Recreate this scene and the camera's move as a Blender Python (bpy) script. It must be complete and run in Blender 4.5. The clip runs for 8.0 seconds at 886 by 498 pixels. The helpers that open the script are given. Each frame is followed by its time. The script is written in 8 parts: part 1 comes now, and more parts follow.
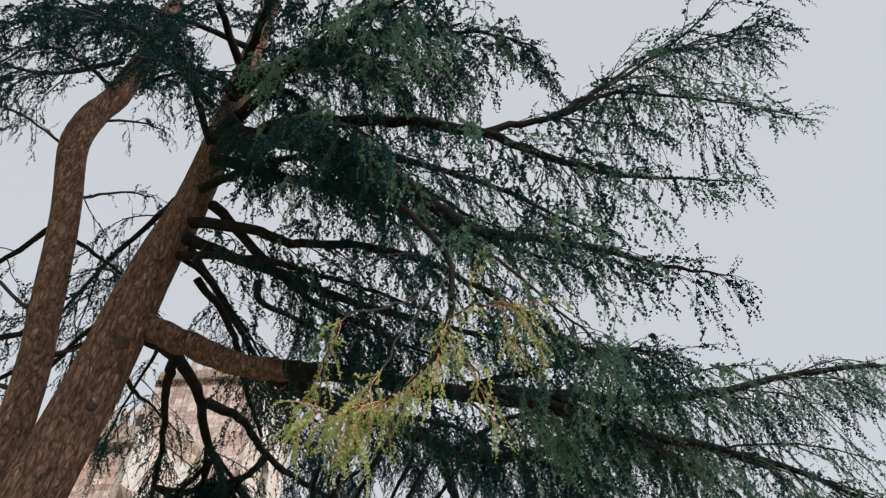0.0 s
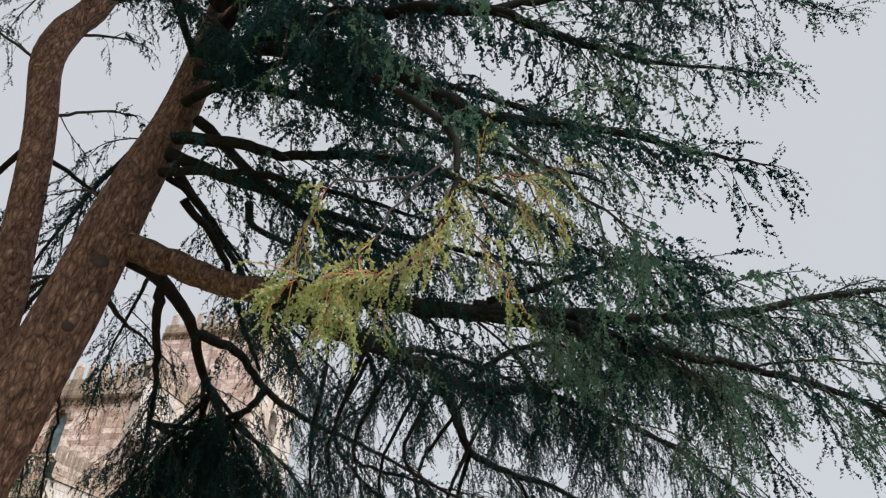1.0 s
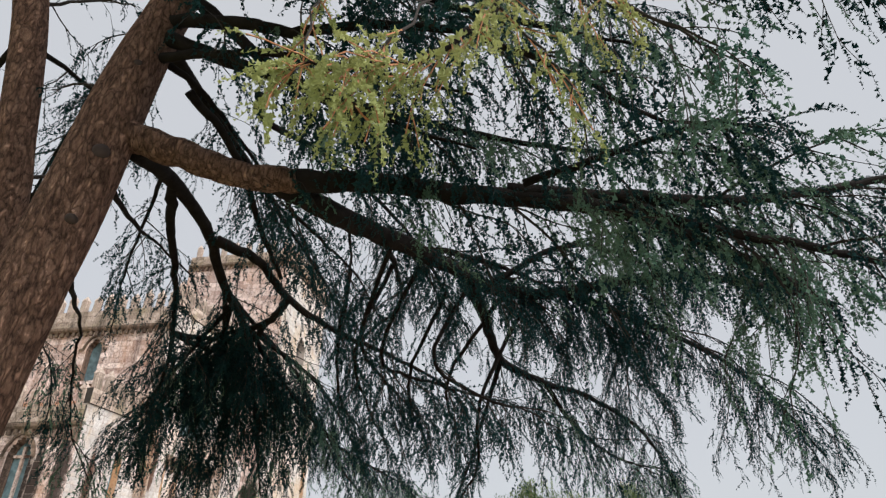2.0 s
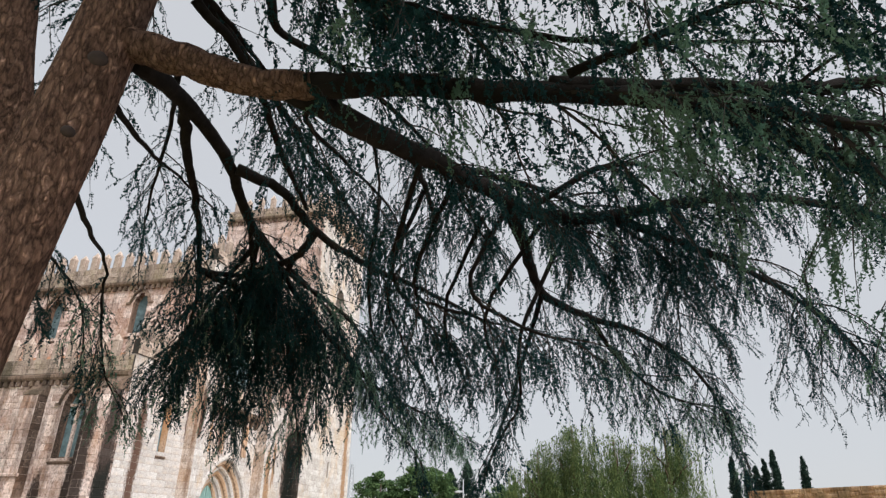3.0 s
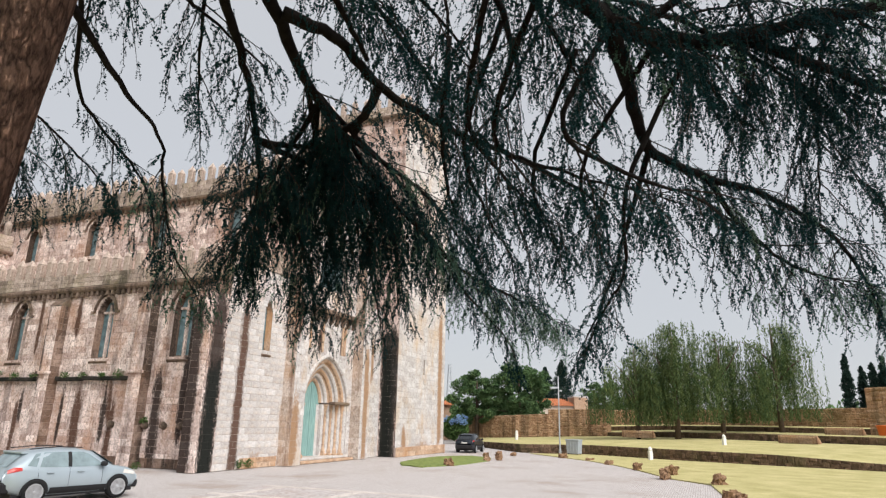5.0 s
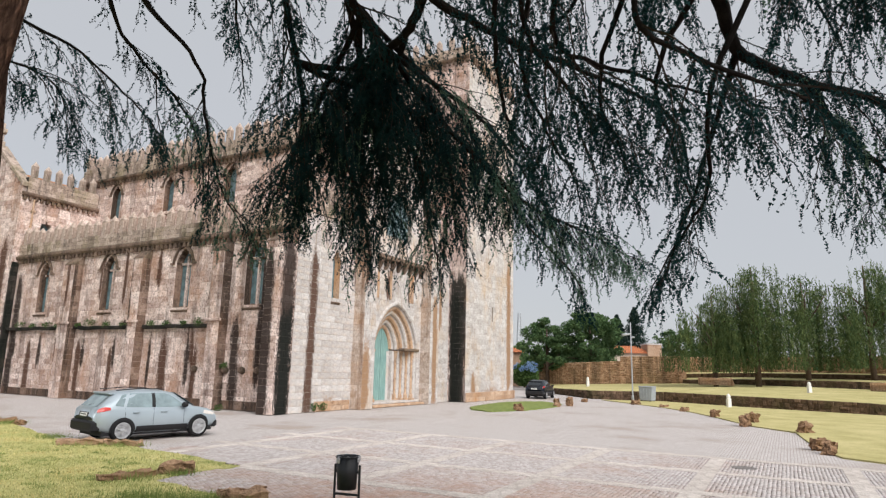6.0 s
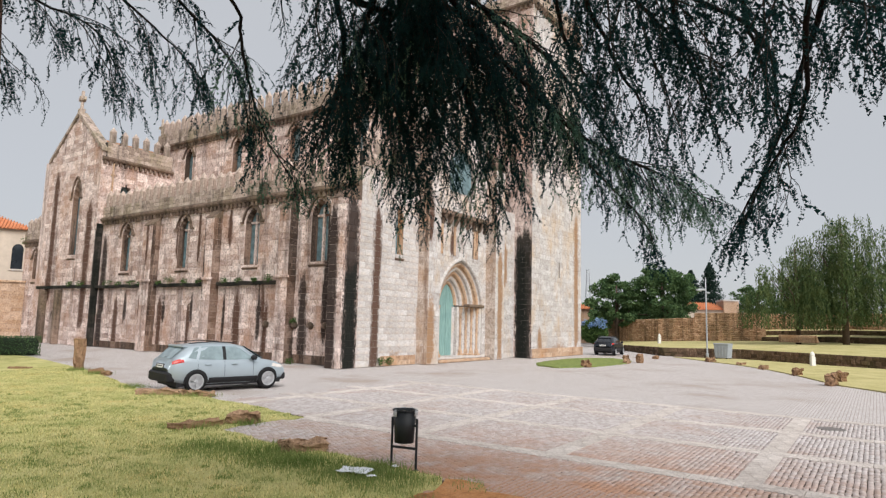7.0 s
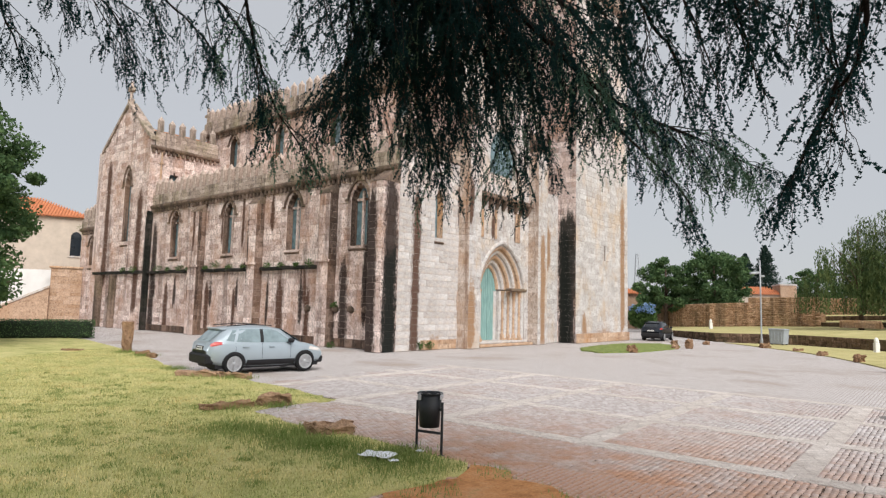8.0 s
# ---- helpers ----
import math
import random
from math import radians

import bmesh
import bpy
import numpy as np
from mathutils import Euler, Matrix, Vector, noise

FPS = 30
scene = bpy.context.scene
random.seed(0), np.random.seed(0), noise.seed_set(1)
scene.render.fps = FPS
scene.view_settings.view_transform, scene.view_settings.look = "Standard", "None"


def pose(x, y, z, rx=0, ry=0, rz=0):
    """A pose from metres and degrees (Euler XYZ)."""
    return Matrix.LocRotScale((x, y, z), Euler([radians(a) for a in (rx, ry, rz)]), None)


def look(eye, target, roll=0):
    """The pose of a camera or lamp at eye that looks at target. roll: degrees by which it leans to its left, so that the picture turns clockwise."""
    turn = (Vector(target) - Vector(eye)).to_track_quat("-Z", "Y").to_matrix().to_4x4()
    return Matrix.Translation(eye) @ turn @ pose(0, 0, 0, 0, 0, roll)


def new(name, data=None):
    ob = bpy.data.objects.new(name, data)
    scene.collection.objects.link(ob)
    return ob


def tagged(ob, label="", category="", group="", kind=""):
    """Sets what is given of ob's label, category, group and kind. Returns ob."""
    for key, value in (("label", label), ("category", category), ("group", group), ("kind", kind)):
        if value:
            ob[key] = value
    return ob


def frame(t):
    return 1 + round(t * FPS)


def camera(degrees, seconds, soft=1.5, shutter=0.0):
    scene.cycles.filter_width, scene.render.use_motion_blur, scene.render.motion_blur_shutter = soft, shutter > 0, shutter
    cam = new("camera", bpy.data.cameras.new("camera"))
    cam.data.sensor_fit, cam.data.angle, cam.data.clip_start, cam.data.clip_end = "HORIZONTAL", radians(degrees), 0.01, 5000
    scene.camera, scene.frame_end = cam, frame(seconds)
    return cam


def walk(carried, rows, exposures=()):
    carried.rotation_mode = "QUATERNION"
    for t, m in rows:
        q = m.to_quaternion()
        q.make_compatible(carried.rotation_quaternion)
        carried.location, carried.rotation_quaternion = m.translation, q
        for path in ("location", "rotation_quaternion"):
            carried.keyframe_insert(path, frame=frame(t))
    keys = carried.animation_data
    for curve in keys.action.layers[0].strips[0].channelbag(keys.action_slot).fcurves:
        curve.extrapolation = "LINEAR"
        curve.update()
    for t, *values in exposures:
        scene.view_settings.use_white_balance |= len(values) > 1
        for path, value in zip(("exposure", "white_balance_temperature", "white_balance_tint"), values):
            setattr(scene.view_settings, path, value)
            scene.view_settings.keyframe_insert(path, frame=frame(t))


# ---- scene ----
cam = camera(70.8, 8.0, 1.3)
PATH = [
    (0, (0.454, -0.466, 3.027), (1.123, 0.948, 4.274), 0.8),
    (0.5, (0.63, -0.137, 2.995), (1.302, 1.303, 4.209), 1.0),
    (1, (0.792, 0.221, 2.983), (1.483, 1.714, 4.12), 0.7),
    (1.5, (0.886, 0.581, 2.93), (1.584, 2.144, 3.965), 0.6),
    (3, (1.304, 1.587, 2.835), (1.898, 3.314, 3.65), 0.8),
    (3.5, (1.437, 1.94, 2.818), (1.982, 3.723, 3.543), 1.3),
    (4, (1.575, 2.276, 2.772), (2.082, 4.106, 3.4), 1.3),
    (4.5, (1.67, 2.561, 2.749), (2.093, 4.425, 3.339), 1.3),
    (5.8, (1.942, 3.358, 2.594), (2.147, 5.306, 2.996), 1.2),
    (6, (2.007, 3.504, 2.577), (2.152, 5.464, 2.949), 1.3),
    (6.5, (2.11, 3.817, 2.522), (2.126, 5.798, 2.799), 1.4),
    (7, (2.215, 4.097, 2.503), (2.15, 6.083, 2.737), 1.4),
    (7.5, (2.401, 4.397, 2.456), (2.264, 6.382, 2.657), 1.2),
    (8, (2.544, 4.62, 2.42), (2.332, 6.6, 2.605), 1.4),
]
walk(cam, [(t, look(eye, target, roll)) for t, eye, target, roll in PATH], [(0, 1.88), (4.4, 1.88), (6.4, 1.7), (8, 1.7)])

# ---- world, sun ----
SUN_EL, SUN_AZ = 42.0, 152.0  # elevation; direction to the sun, degrees clockwise from +y
world = bpy.data.worlds.new("overcast")
scene.world = world
world.use_nodes = True
wn, wl = world.node_tree.nodes, world.node_tree.links
bg = wn["Background"]
sky = wn.new("ShaderNodeTexSky")
sky.sky_type, sky.sun_disc = "NISHITA", False
sky.sun_elevation, sky.sun_rotation = radians(SUN_EL), radians(SUN_AZ)
sky_dim = wn.new("ShaderNodeMix")
sky_dim.data_type, sky_dim.blend_type = "RGBA", "MULTIPLY"
sky_dim.inputs[0].default_value = 1.0
sky_dim.inputs[7].default_value = (0.05, 0.05, 0.05, 1)
cloud = wn.new("ShaderNodeMix")
cloud.data_type = "RGBA"
cloud.inputs[0].default_value = 0.93
cloud.inputs[7].default_value = (0.173, 0.178, 0.187, 1)
wl.new(sky.outputs[0], sky_dim.inputs[6])
wl.new(sky_dim.outputs[2], cloud.inputs[6])
wl.new(cloud.outputs[2], bg.inputs[0])
bg.inputs[1].default_value = 1.0
sun = new("sun", bpy.data.lights.new("sun", "SUN"))
sun.data.energy, sun.data.angle, sun.data.color = 1.36, radians(48), (1.0, 0.97, 0.935)
sd = Vector((math.sin(radians(SUN_AZ)) * math.cos(radians(SUN_EL)), math.cos(radians(SUN_AZ)) * math.cos(radians(SUN_EL)), math.sin(radians(SUN_EL))))
sun.matrix_world = look(sd * 60, (0, 0, 0))

# ---- materials ----
RNG = random.Random(7)
NR = np.random.default_rng(7)


class Mat:
    """A node material built up step by step."""

    def __init__(self, name, rough=0.8, metal=0.0, spec=0.3):
        self.m = bpy.data.materials.new(name)
        self.m.use_nodes = True
        self.n, self.l = self.m.node_tree.nodes, self.m.node_tree.links
        self.b = self.n["Principled BSDF"]
        self.b.inputs["Roughness"].default_value = rough
        self.b.inputs["Metallic"].default_value = metal
        self.b.inputs["Specular IOR Level"].default_value = spec
        self.coord = None

    def pos(self, stretch=(1, 1, 1), rotz=0.0):
        t = self.n.new("ShaderNodeTexCoord")
        m = self.n.new("ShaderNodeMapping")
        m.inputs["Scale"].default_value = stretch
        m.inputs["Rotation"].default_value = (0, 0, rotz)
        self.l.new(t.outputs["Object"], m.inputs[0])
        return m.outputs[0]

    def noise(self, scale, detail=4, stretch=(1, 1, 1), rough=0.6):
        n = self.n.new("ShaderNodeTexNoise")
        n.inputs["Scale"].default_value, n.inputs["Detail"].default_value, n.inputs["Roughness"].default_value = scale, detail, rough
        self.l.new(self.pos(stretch), n.inputs["Vector"])
        return n.outputs["Fac"]

    def ramp(self, fac, stops):
        r = self.n.new("ShaderNodeValToRGB")
        e = r.color_ramp.elements
        while len(e) < len(stops):
            e.new(0.5)
        for k, (p, c) in zip(e, stops):
            k.position = p
            k.color = (*c, 1) if len(c) == 3 else c
        self.l.new(fac, r.inputs[0])
        return r.outputs[0]

    def grey(self, fac, a, b):
        return self.ramp(fac, [(a, (0, 0, 0)), (b, (1, 1, 1))])

    def mix(self, fac, a, b, mode="MIX"):
        m = self.n.new("ShaderNodeMix")
        m.data_type, m.blend_type = "RGBA", mode
        for k, v in ((0, fac), (6, a), (7, b)):
            if isinstance(v, (int, float)):
                m.inputs[k].default_value = v
            elif isinstance(v, tuple):
                m.inputs[k].default_value = (*v, 1)
            else:
                self.l.new(v, m.inputs[k])
        return m.outputs[2]

    def island(self):
        return self.n.new("ShaderNodeNewGeometry").outputs["Random Per Island"]

    def math(self, op, a, b=0.0, clamp=False):
        n = self.n.new("ShaderNodeMath")
        n.operation, n.use_clamp = op, clamp
        for k, v in ((0, a), (1, b)):
            if isinstance(v, (int, float)):
                n.inputs[k].default_value = v
            else:
                self.l.new(v, n.inputs[k])
        return n.outputs[0]

    def object_random(self):
        return self.n.new("ShaderNodeObjectInfo").outputs["Random"]

    def base(self, c):
        if isinstance(c, tuple):
            self.b.inputs["Base Color"].default_value = (*c, 1)
        else:
            self.l.new(c, self.b.inputs["Base Color"])
        return self

    def rough(self, fac, a, b):
        m = self.n.new("ShaderNodeMapRange")
        m.inputs[3].default_value, m.inputs[4].default_value = a, b
        self.l.new(fac, m.inputs[0])
        self.l.new(m.outputs[0], self.b.inputs["Roughness"])
        return self

    def bump(self, fac, dist, strength=0.6):
        b = self.n.new("ShaderNodeBump")
        b.inputs["Distance"].default_value, b.inputs["Strength"].default_value = dist, strength
        self.l.new(fac, b.inputs["Height"])
        self.l.new(b.outputs[0], self.b.inputs["Normal"])
        return self


def plain(name, c, rough=0.6, metal=0.0, spec=0.4, var=0.12, scale=9.0, bump=0.0):
    m = Mat(name, rough, metal, spec)
    f = m.noise(scale, 5)
    lo, hi = tuple(v * (1 - var) for v in c), tuple(min(1, v * (1 + var)) for v in c)
    m.base(m.ramp(f, [(0.3, lo), (0.7, hi)]))
    if bump:
        m.bump(m.noise(scale * 8, 4), bump)
    return m.m


def water_runs(m, c, runs):
    """Old rain runs and moss below gutters and corners of the church: (axis, place along the wall, half width, foot, head, colour)."""
    place = m.n.new("ShaderNodeMapping")
    place.vector_type = "TEXTURE"
    place.inputs["Location"].default_value = (-3.38, 37.37, 0)
    place.inputs["Rotation"].default_value = (0, 0, math.atan2(0.84, 0.5426))
    m.l.new(m.n.new("ShaderNodeNewGeometry").outputs["Position"], place.inputs[0])
    sep = m.n.new("ShaderNodeSeparateXYZ")
    m.l.new(place.outputs[0], sep.inputs[0])

    def local_noise(scale, stretch):
        n, mp = m.n.new("ShaderNodeTexNoise"), m.n.new("ShaderNodeMapping")
        mp.inputs["Scale"].default_value = stretch
        n.inputs["Scale"].default_value, n.inputs["Detail"].default_value, n.inputs["Roughness"].default_value = scale, 6, 0.75
        m.l.new(place.outputs[0], mp.inputs[0])
        m.l.new(mp.outputs[0], n.inputs["Vector"])
        return m.math("SUBTRACT", n.outputs["Fac"], 0.5)
    wander, ragged_edge = local_noise(1.3, (1, 1, 0.2)), m.math("ADD", m.math("MULTIPLY", local_noise(4.0, (1.3, 1.3, 0.2)), 0.65), m.math("MULTIPLY", local_noise(11.0, (1, 1, 0.6)), 0.75))
    for axis, at_s, half, foot, head, col in runs:
        s = m.math("ADD", sep.outputs[axis], m.math("MULTIPLY", wander, 0.9 * half))
        d = m.math("SUBTRACT", 1.0, m.math("DIVIDE", m.math("ABSOLUTE", m.math("SUBTRACT", s, at_s)), half), True)
        z = m.math("ADD", sep.outputs[2], m.math("MULTIPLY", wander, 3.0))
        up = m.math("DIVIDE", m.math("SUBTRACT", head, z), 1.6, True)
        down = m.math("DIVIDE", m.math("SUBTRACT", z, foot), 0.8, True)
        inside_run = m.math("MULTIPLY", d, m.math("MULTIPLY", up, down))
        k = m.math("ADD", m.math("MULTIPLY", inside_run, 1.15), m.math("MULTIPLY", ragged_edge, 1.9))
        k = m.math("DIVIDE", m.math("SUBTRACT", k, 0.22), 0.4, True)
        k = m.math("MULTIPLY", k, m.math("MULTIPLY", inside_run, 7.0, True))
        c = m.mix(m.math("MULTIPLY", k, 0.95), c, col)
    return c


def stone(name, c1, c2, dark, streak=(0.52, 0.75), stain=0.75, lichen=(0.36, 0.2, 0.09), lichen_amt=0.35, per_object=False, rugged=0.75, runs=()):
    """Granite ashlar: block to block colour, grain, rust lichen and black rain streaks."""
    m = Mat(name, 0.92, 0, 0.15)
    r = m.object_random() if per_object else m.island()
    c = m.ramp(r, [(0.0, c1), (0.55, tuple((a + b) / 2 for a, b in zip(c1, c2))), (1.0, c2)])
    grain = m.noise(22, 7, rough=0.8)
    c = m.mix(0.8, c, m.ramp(grain, [(0.3, (0.5, 0.47, 0.45)), (0.5, (0.95, 0.94, 0.93)), (0.72, (1.25, 1.24, 1.22))]), "MULTIPLY")
    patch = m.noise(2.6, 6, rough=0.75)
    c = m.mix(0.6, c, m.ramp(patch, [(0.32, (0.58, 0.5, 0.46)), (0.5, (1, 1, 1)), (0.68, (1.18, 1.18, 1.18))]), "MULTIPLY")
    speck = m.noise(8.5, 7, (1, 1, 0.8), 0.75)
    c = m.mix(rugged, c, m.ramp(speck, [(0.36, (0.34, 0.29, 0.265)), (0.47, (0.98, 0.97, 0.96)), (0.6, (1.3, 1.3, 1.3))]), "MULTIPLY")
    blot = m.grey(m.noise(0.55, 6, (1, 1, 0.6), 0.7), 0.48, 0.66)
    la = m.mix(lichen_amt, (0, 0, 0), blot)
    c = m.mix(la, c, lichen)
    run = m.noise(1.0, 8, (1.25, 1.25, 0.06), 0.72)
    run2 = m.noise(0.6, 5, (1, 1, 0.35), 0.6)
    f = m.mix(1.0, m.grey(run, streak[0], streak[1]), m.grey(run2, 0.41, 0.52), "MULTIPLY")
    f = m.mix(1.0, f, m.ramp(m.noise(14, 5, rough=0.8), [(0.3, (0.35, 0.35, 0.35)), (0.6, (1, 1, 1))]), "MULTIPLY")
    f = m.mix(1.0, f, (stain, stain, stain), "MULTIPLY")
    c = m.mix(f, c, dark)
    if runs:
        c = water_runs(m, c, runs)
    m.base(c)
    m.bump(m.noise(30, 7, rough=0.75), 0.03, 0.8)
    return m.m


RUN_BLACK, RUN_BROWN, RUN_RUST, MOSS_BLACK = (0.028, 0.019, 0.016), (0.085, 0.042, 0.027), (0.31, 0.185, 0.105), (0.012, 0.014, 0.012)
SIDE_RUNS = ((1, 13.2, 0.5, 3.0, 9.6, RUN_BLACK), (1, 13.3, 0.4, -0.5, 4.6, RUN_BROWN), (1, 18.6, 0.45, -0.5, 4.4, RUN_BROWN), (1, 10.1, 0.5, -0.5, 4.6, RUN_BROWN), (1, 24.5, 0.5, -0.5, 4.5, RUN_BROWN),
             (1, 4.2, 0.5, -0.5, 5.6, RUN_BLACK), (1, 2.4, 0.4, 1.0, 9.4, RUN_BLACK), (1, 0.75, 0.6, -0.5, 9.0, RUN_BLACK), (1, 20.7, 0.35, 0.0, 8.0, RUN_BROWN), (1, 15.2, 0.3, -0.5, 4.2, RUN_BROWN),
             (1, 26.8, 0.6, -0.5, 9.0, RUN_BLACK), (1, 28.6, 0.7, 1.0, 12.0, RUN_BROWN), (1, 7.4, 0.35, -0.5, 4.4, RUN_BROWN), (1, 34.6, 0.7, 3.0, 15.0, RUN_BROWN))
DRIPS = random.Random(23)
SIDE_RUNS += tuple((1, 5.5 + 21 * (i + DRIPS.random()) / 9, DRIPS.uniform(0.2, 0.36), DRIPS.uniform(0.0, 2.5), 4.75, RUN_BLACK if i % 3 else RUN_BROWN) for i in range(9))
SIDE_RUNS += tuple((1, 1.5 + 25 * (i + DRIPS.random()) / 7, DRIPS.uniform(0.2, 0.4), DRIPS.uniform(5.5, 8.0), 10.2, RUN_BROWN) for i in range(7))
SIDE = ((0.44, 0.335, 0.30), (0.80, 0.69, 0.65), (0.045, 0.027, 0.022), (0.51, 0.60), 0.7, (0.40, 0.20, 0.10), 0.55)
STONE_SIDE = stone("weathered_granite", *SIDE, rugged=1.0, runs=SIDE_RUNS)
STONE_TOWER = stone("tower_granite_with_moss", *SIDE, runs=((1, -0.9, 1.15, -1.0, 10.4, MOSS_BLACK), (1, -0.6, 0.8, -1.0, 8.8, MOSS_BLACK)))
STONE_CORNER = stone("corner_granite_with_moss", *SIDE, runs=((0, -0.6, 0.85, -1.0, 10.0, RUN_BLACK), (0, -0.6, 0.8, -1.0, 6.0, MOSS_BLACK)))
FRONT = ((0.45, 0.425, 0.415), (0.60, 0.585, 0.58), (0.20, 0.10, 0.045), (0.56, 0.66), 0.7, (0.52, 0.35, 0.19), 0.5)
FRONT_RUNS = ((0, 1.45, 0.5, -0.5, 9.6, RUN_BROWN), (0, 5.6, 0.55, -0.5, 4.6, RUN_RUST), (0, 5.4, 0.45, 7.0, 10.8, RUN_BROWN), (0, 14.0, 0.5, -0.5, 8.4, RUN_RUST), (0, 8.95, 0.35, 6.4, 9.4, RUN_BROWN),
              (0, 11.65, 0.3, 6.6, 9.4, RUN_BROWN), (0, 26.1, 0.7, 0.5, 12.5, RUN_RUST), (0, 16.1, 0.5, 5.0, 9.4, RUN_RUST), (0, 19.0, 0.6, -0.5, 3.0, RUN_RUST), (0, 3.2, 0.8, -0.8, 1.3, RUN_RUST), (0, 22.5, 2.5, -0.8, 1.6, RUN_RUST))
STONE_FRONT = stone("pale_granite", *FRONT, rugged=0.5, runs=FRONT_RUNS)
STONE_FRONT_PIECE = stone("pale_granite_block", *FRONT, True, 0.5, FRONT_RUNS)
STONE_BUTT = stone("brown_stained_granite", (0.44, 0.36, 0.30), (0.60, 0.53, 0.48), (0.17, 0.08, 0.04), (0.49, 0.6), 0.8, (0.42, 0.24, 0.12), 0.6)
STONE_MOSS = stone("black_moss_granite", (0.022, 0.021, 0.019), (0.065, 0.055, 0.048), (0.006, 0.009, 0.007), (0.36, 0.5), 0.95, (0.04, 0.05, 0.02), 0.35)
STONE_RUST = stone("rust_stained_granite", (0.40, 0.27, 0.18), (0.56, 0.42, 0.31), (0.14, 0.06, 0.03), (0.5, 0.62), 0.8, (0.44, 0.22, 0.09), 0.6)
STONE_TRIM = stone("dark_trim_granite", (0.13, 0.09, 0.07), (0.27, 0.20, 0.16), (0.02, 0.018, 0.014), (0.42, 0.58), 0.85, (0.10, 0.09, 0.03), 0.4)
STONE_PARAPET = stone("lichen_parapet_granite", (0.30, 0.24, 0.20), (0.52, 0.43, 0.375), (0.022, 0.02, 0.016), (0.48, 0.62), 0.85, (0.22, 0.20, 0.09), 0.5)
# rain black on buttress ends, painted shade in the side window reveals
STONE_STAIN_SHADE = stone("rain_stain_and_shade_granite", (0.13, 0.085, 0.065), (0.30, 0.22, 0.18), (0.014, 0.012, 0.010), (0.42, 0.52), 0.95, (0.16, 0.08, 0.04), 0.5)
MORTAR = plain("mortar", (0.37, 0.295, 0.26), 0.95, var=0.3, scale=3)
MORTAR_DARK = plain("dark_mortar", (0.035, 0.03, 0.025), 0.95, var=0.3, scale=3)
MORTAR_PALE = plain("pale_mortar", (0.36, 0.31, 0.275), 0.95, var=0.3, scale=3)
GLASS_LEAD = plain("leaded_window_glass", (0.12, 0.185, 0.205), 0.3, 0, 0.4, 0.5, 3.5)


# ---- mesh helpers ----
def mesh_from(name, verts, faces, mat=None, smooth=False):
    me = bpy.data.meshes.new(name)
    me.from_pydata(verts, [], faces)
    me.update()
    if mat:
        me.materials.append(mat)
    if smooth:
        me.polygons.foreach_set("use_smooth", [True] * len(me.polygons))
    return me


def part(name, bm, mat, parent=None, label="", smooth=False, kind=""):
    """Links a bmesh (or a mesh) as one object under a thing or a part."""
    if isinstance(bm, bmesh.types.BMesh):
        me = bpy.data.meshes.new(name)
        bm.to_mesh(me)
        bm.free()
        if smooth:
            me.polygons.foreach_set("use_smooth", [True] * len(me.polygons))
    else:
        me = bm
    if mat and not me.materials:
        me.materials.append(mat)
    ob = new(name, me)
    if parent:
        ob.parent = parent
    return tagged(ob, label, "", "", kind)


def thing(name, m, label, category, group="", kind=""):
    ob = new(name)
    ob.matrix_world = m
    ob.empty_display_size = 0.3
    return tagged(ob, label, category, group, kind)


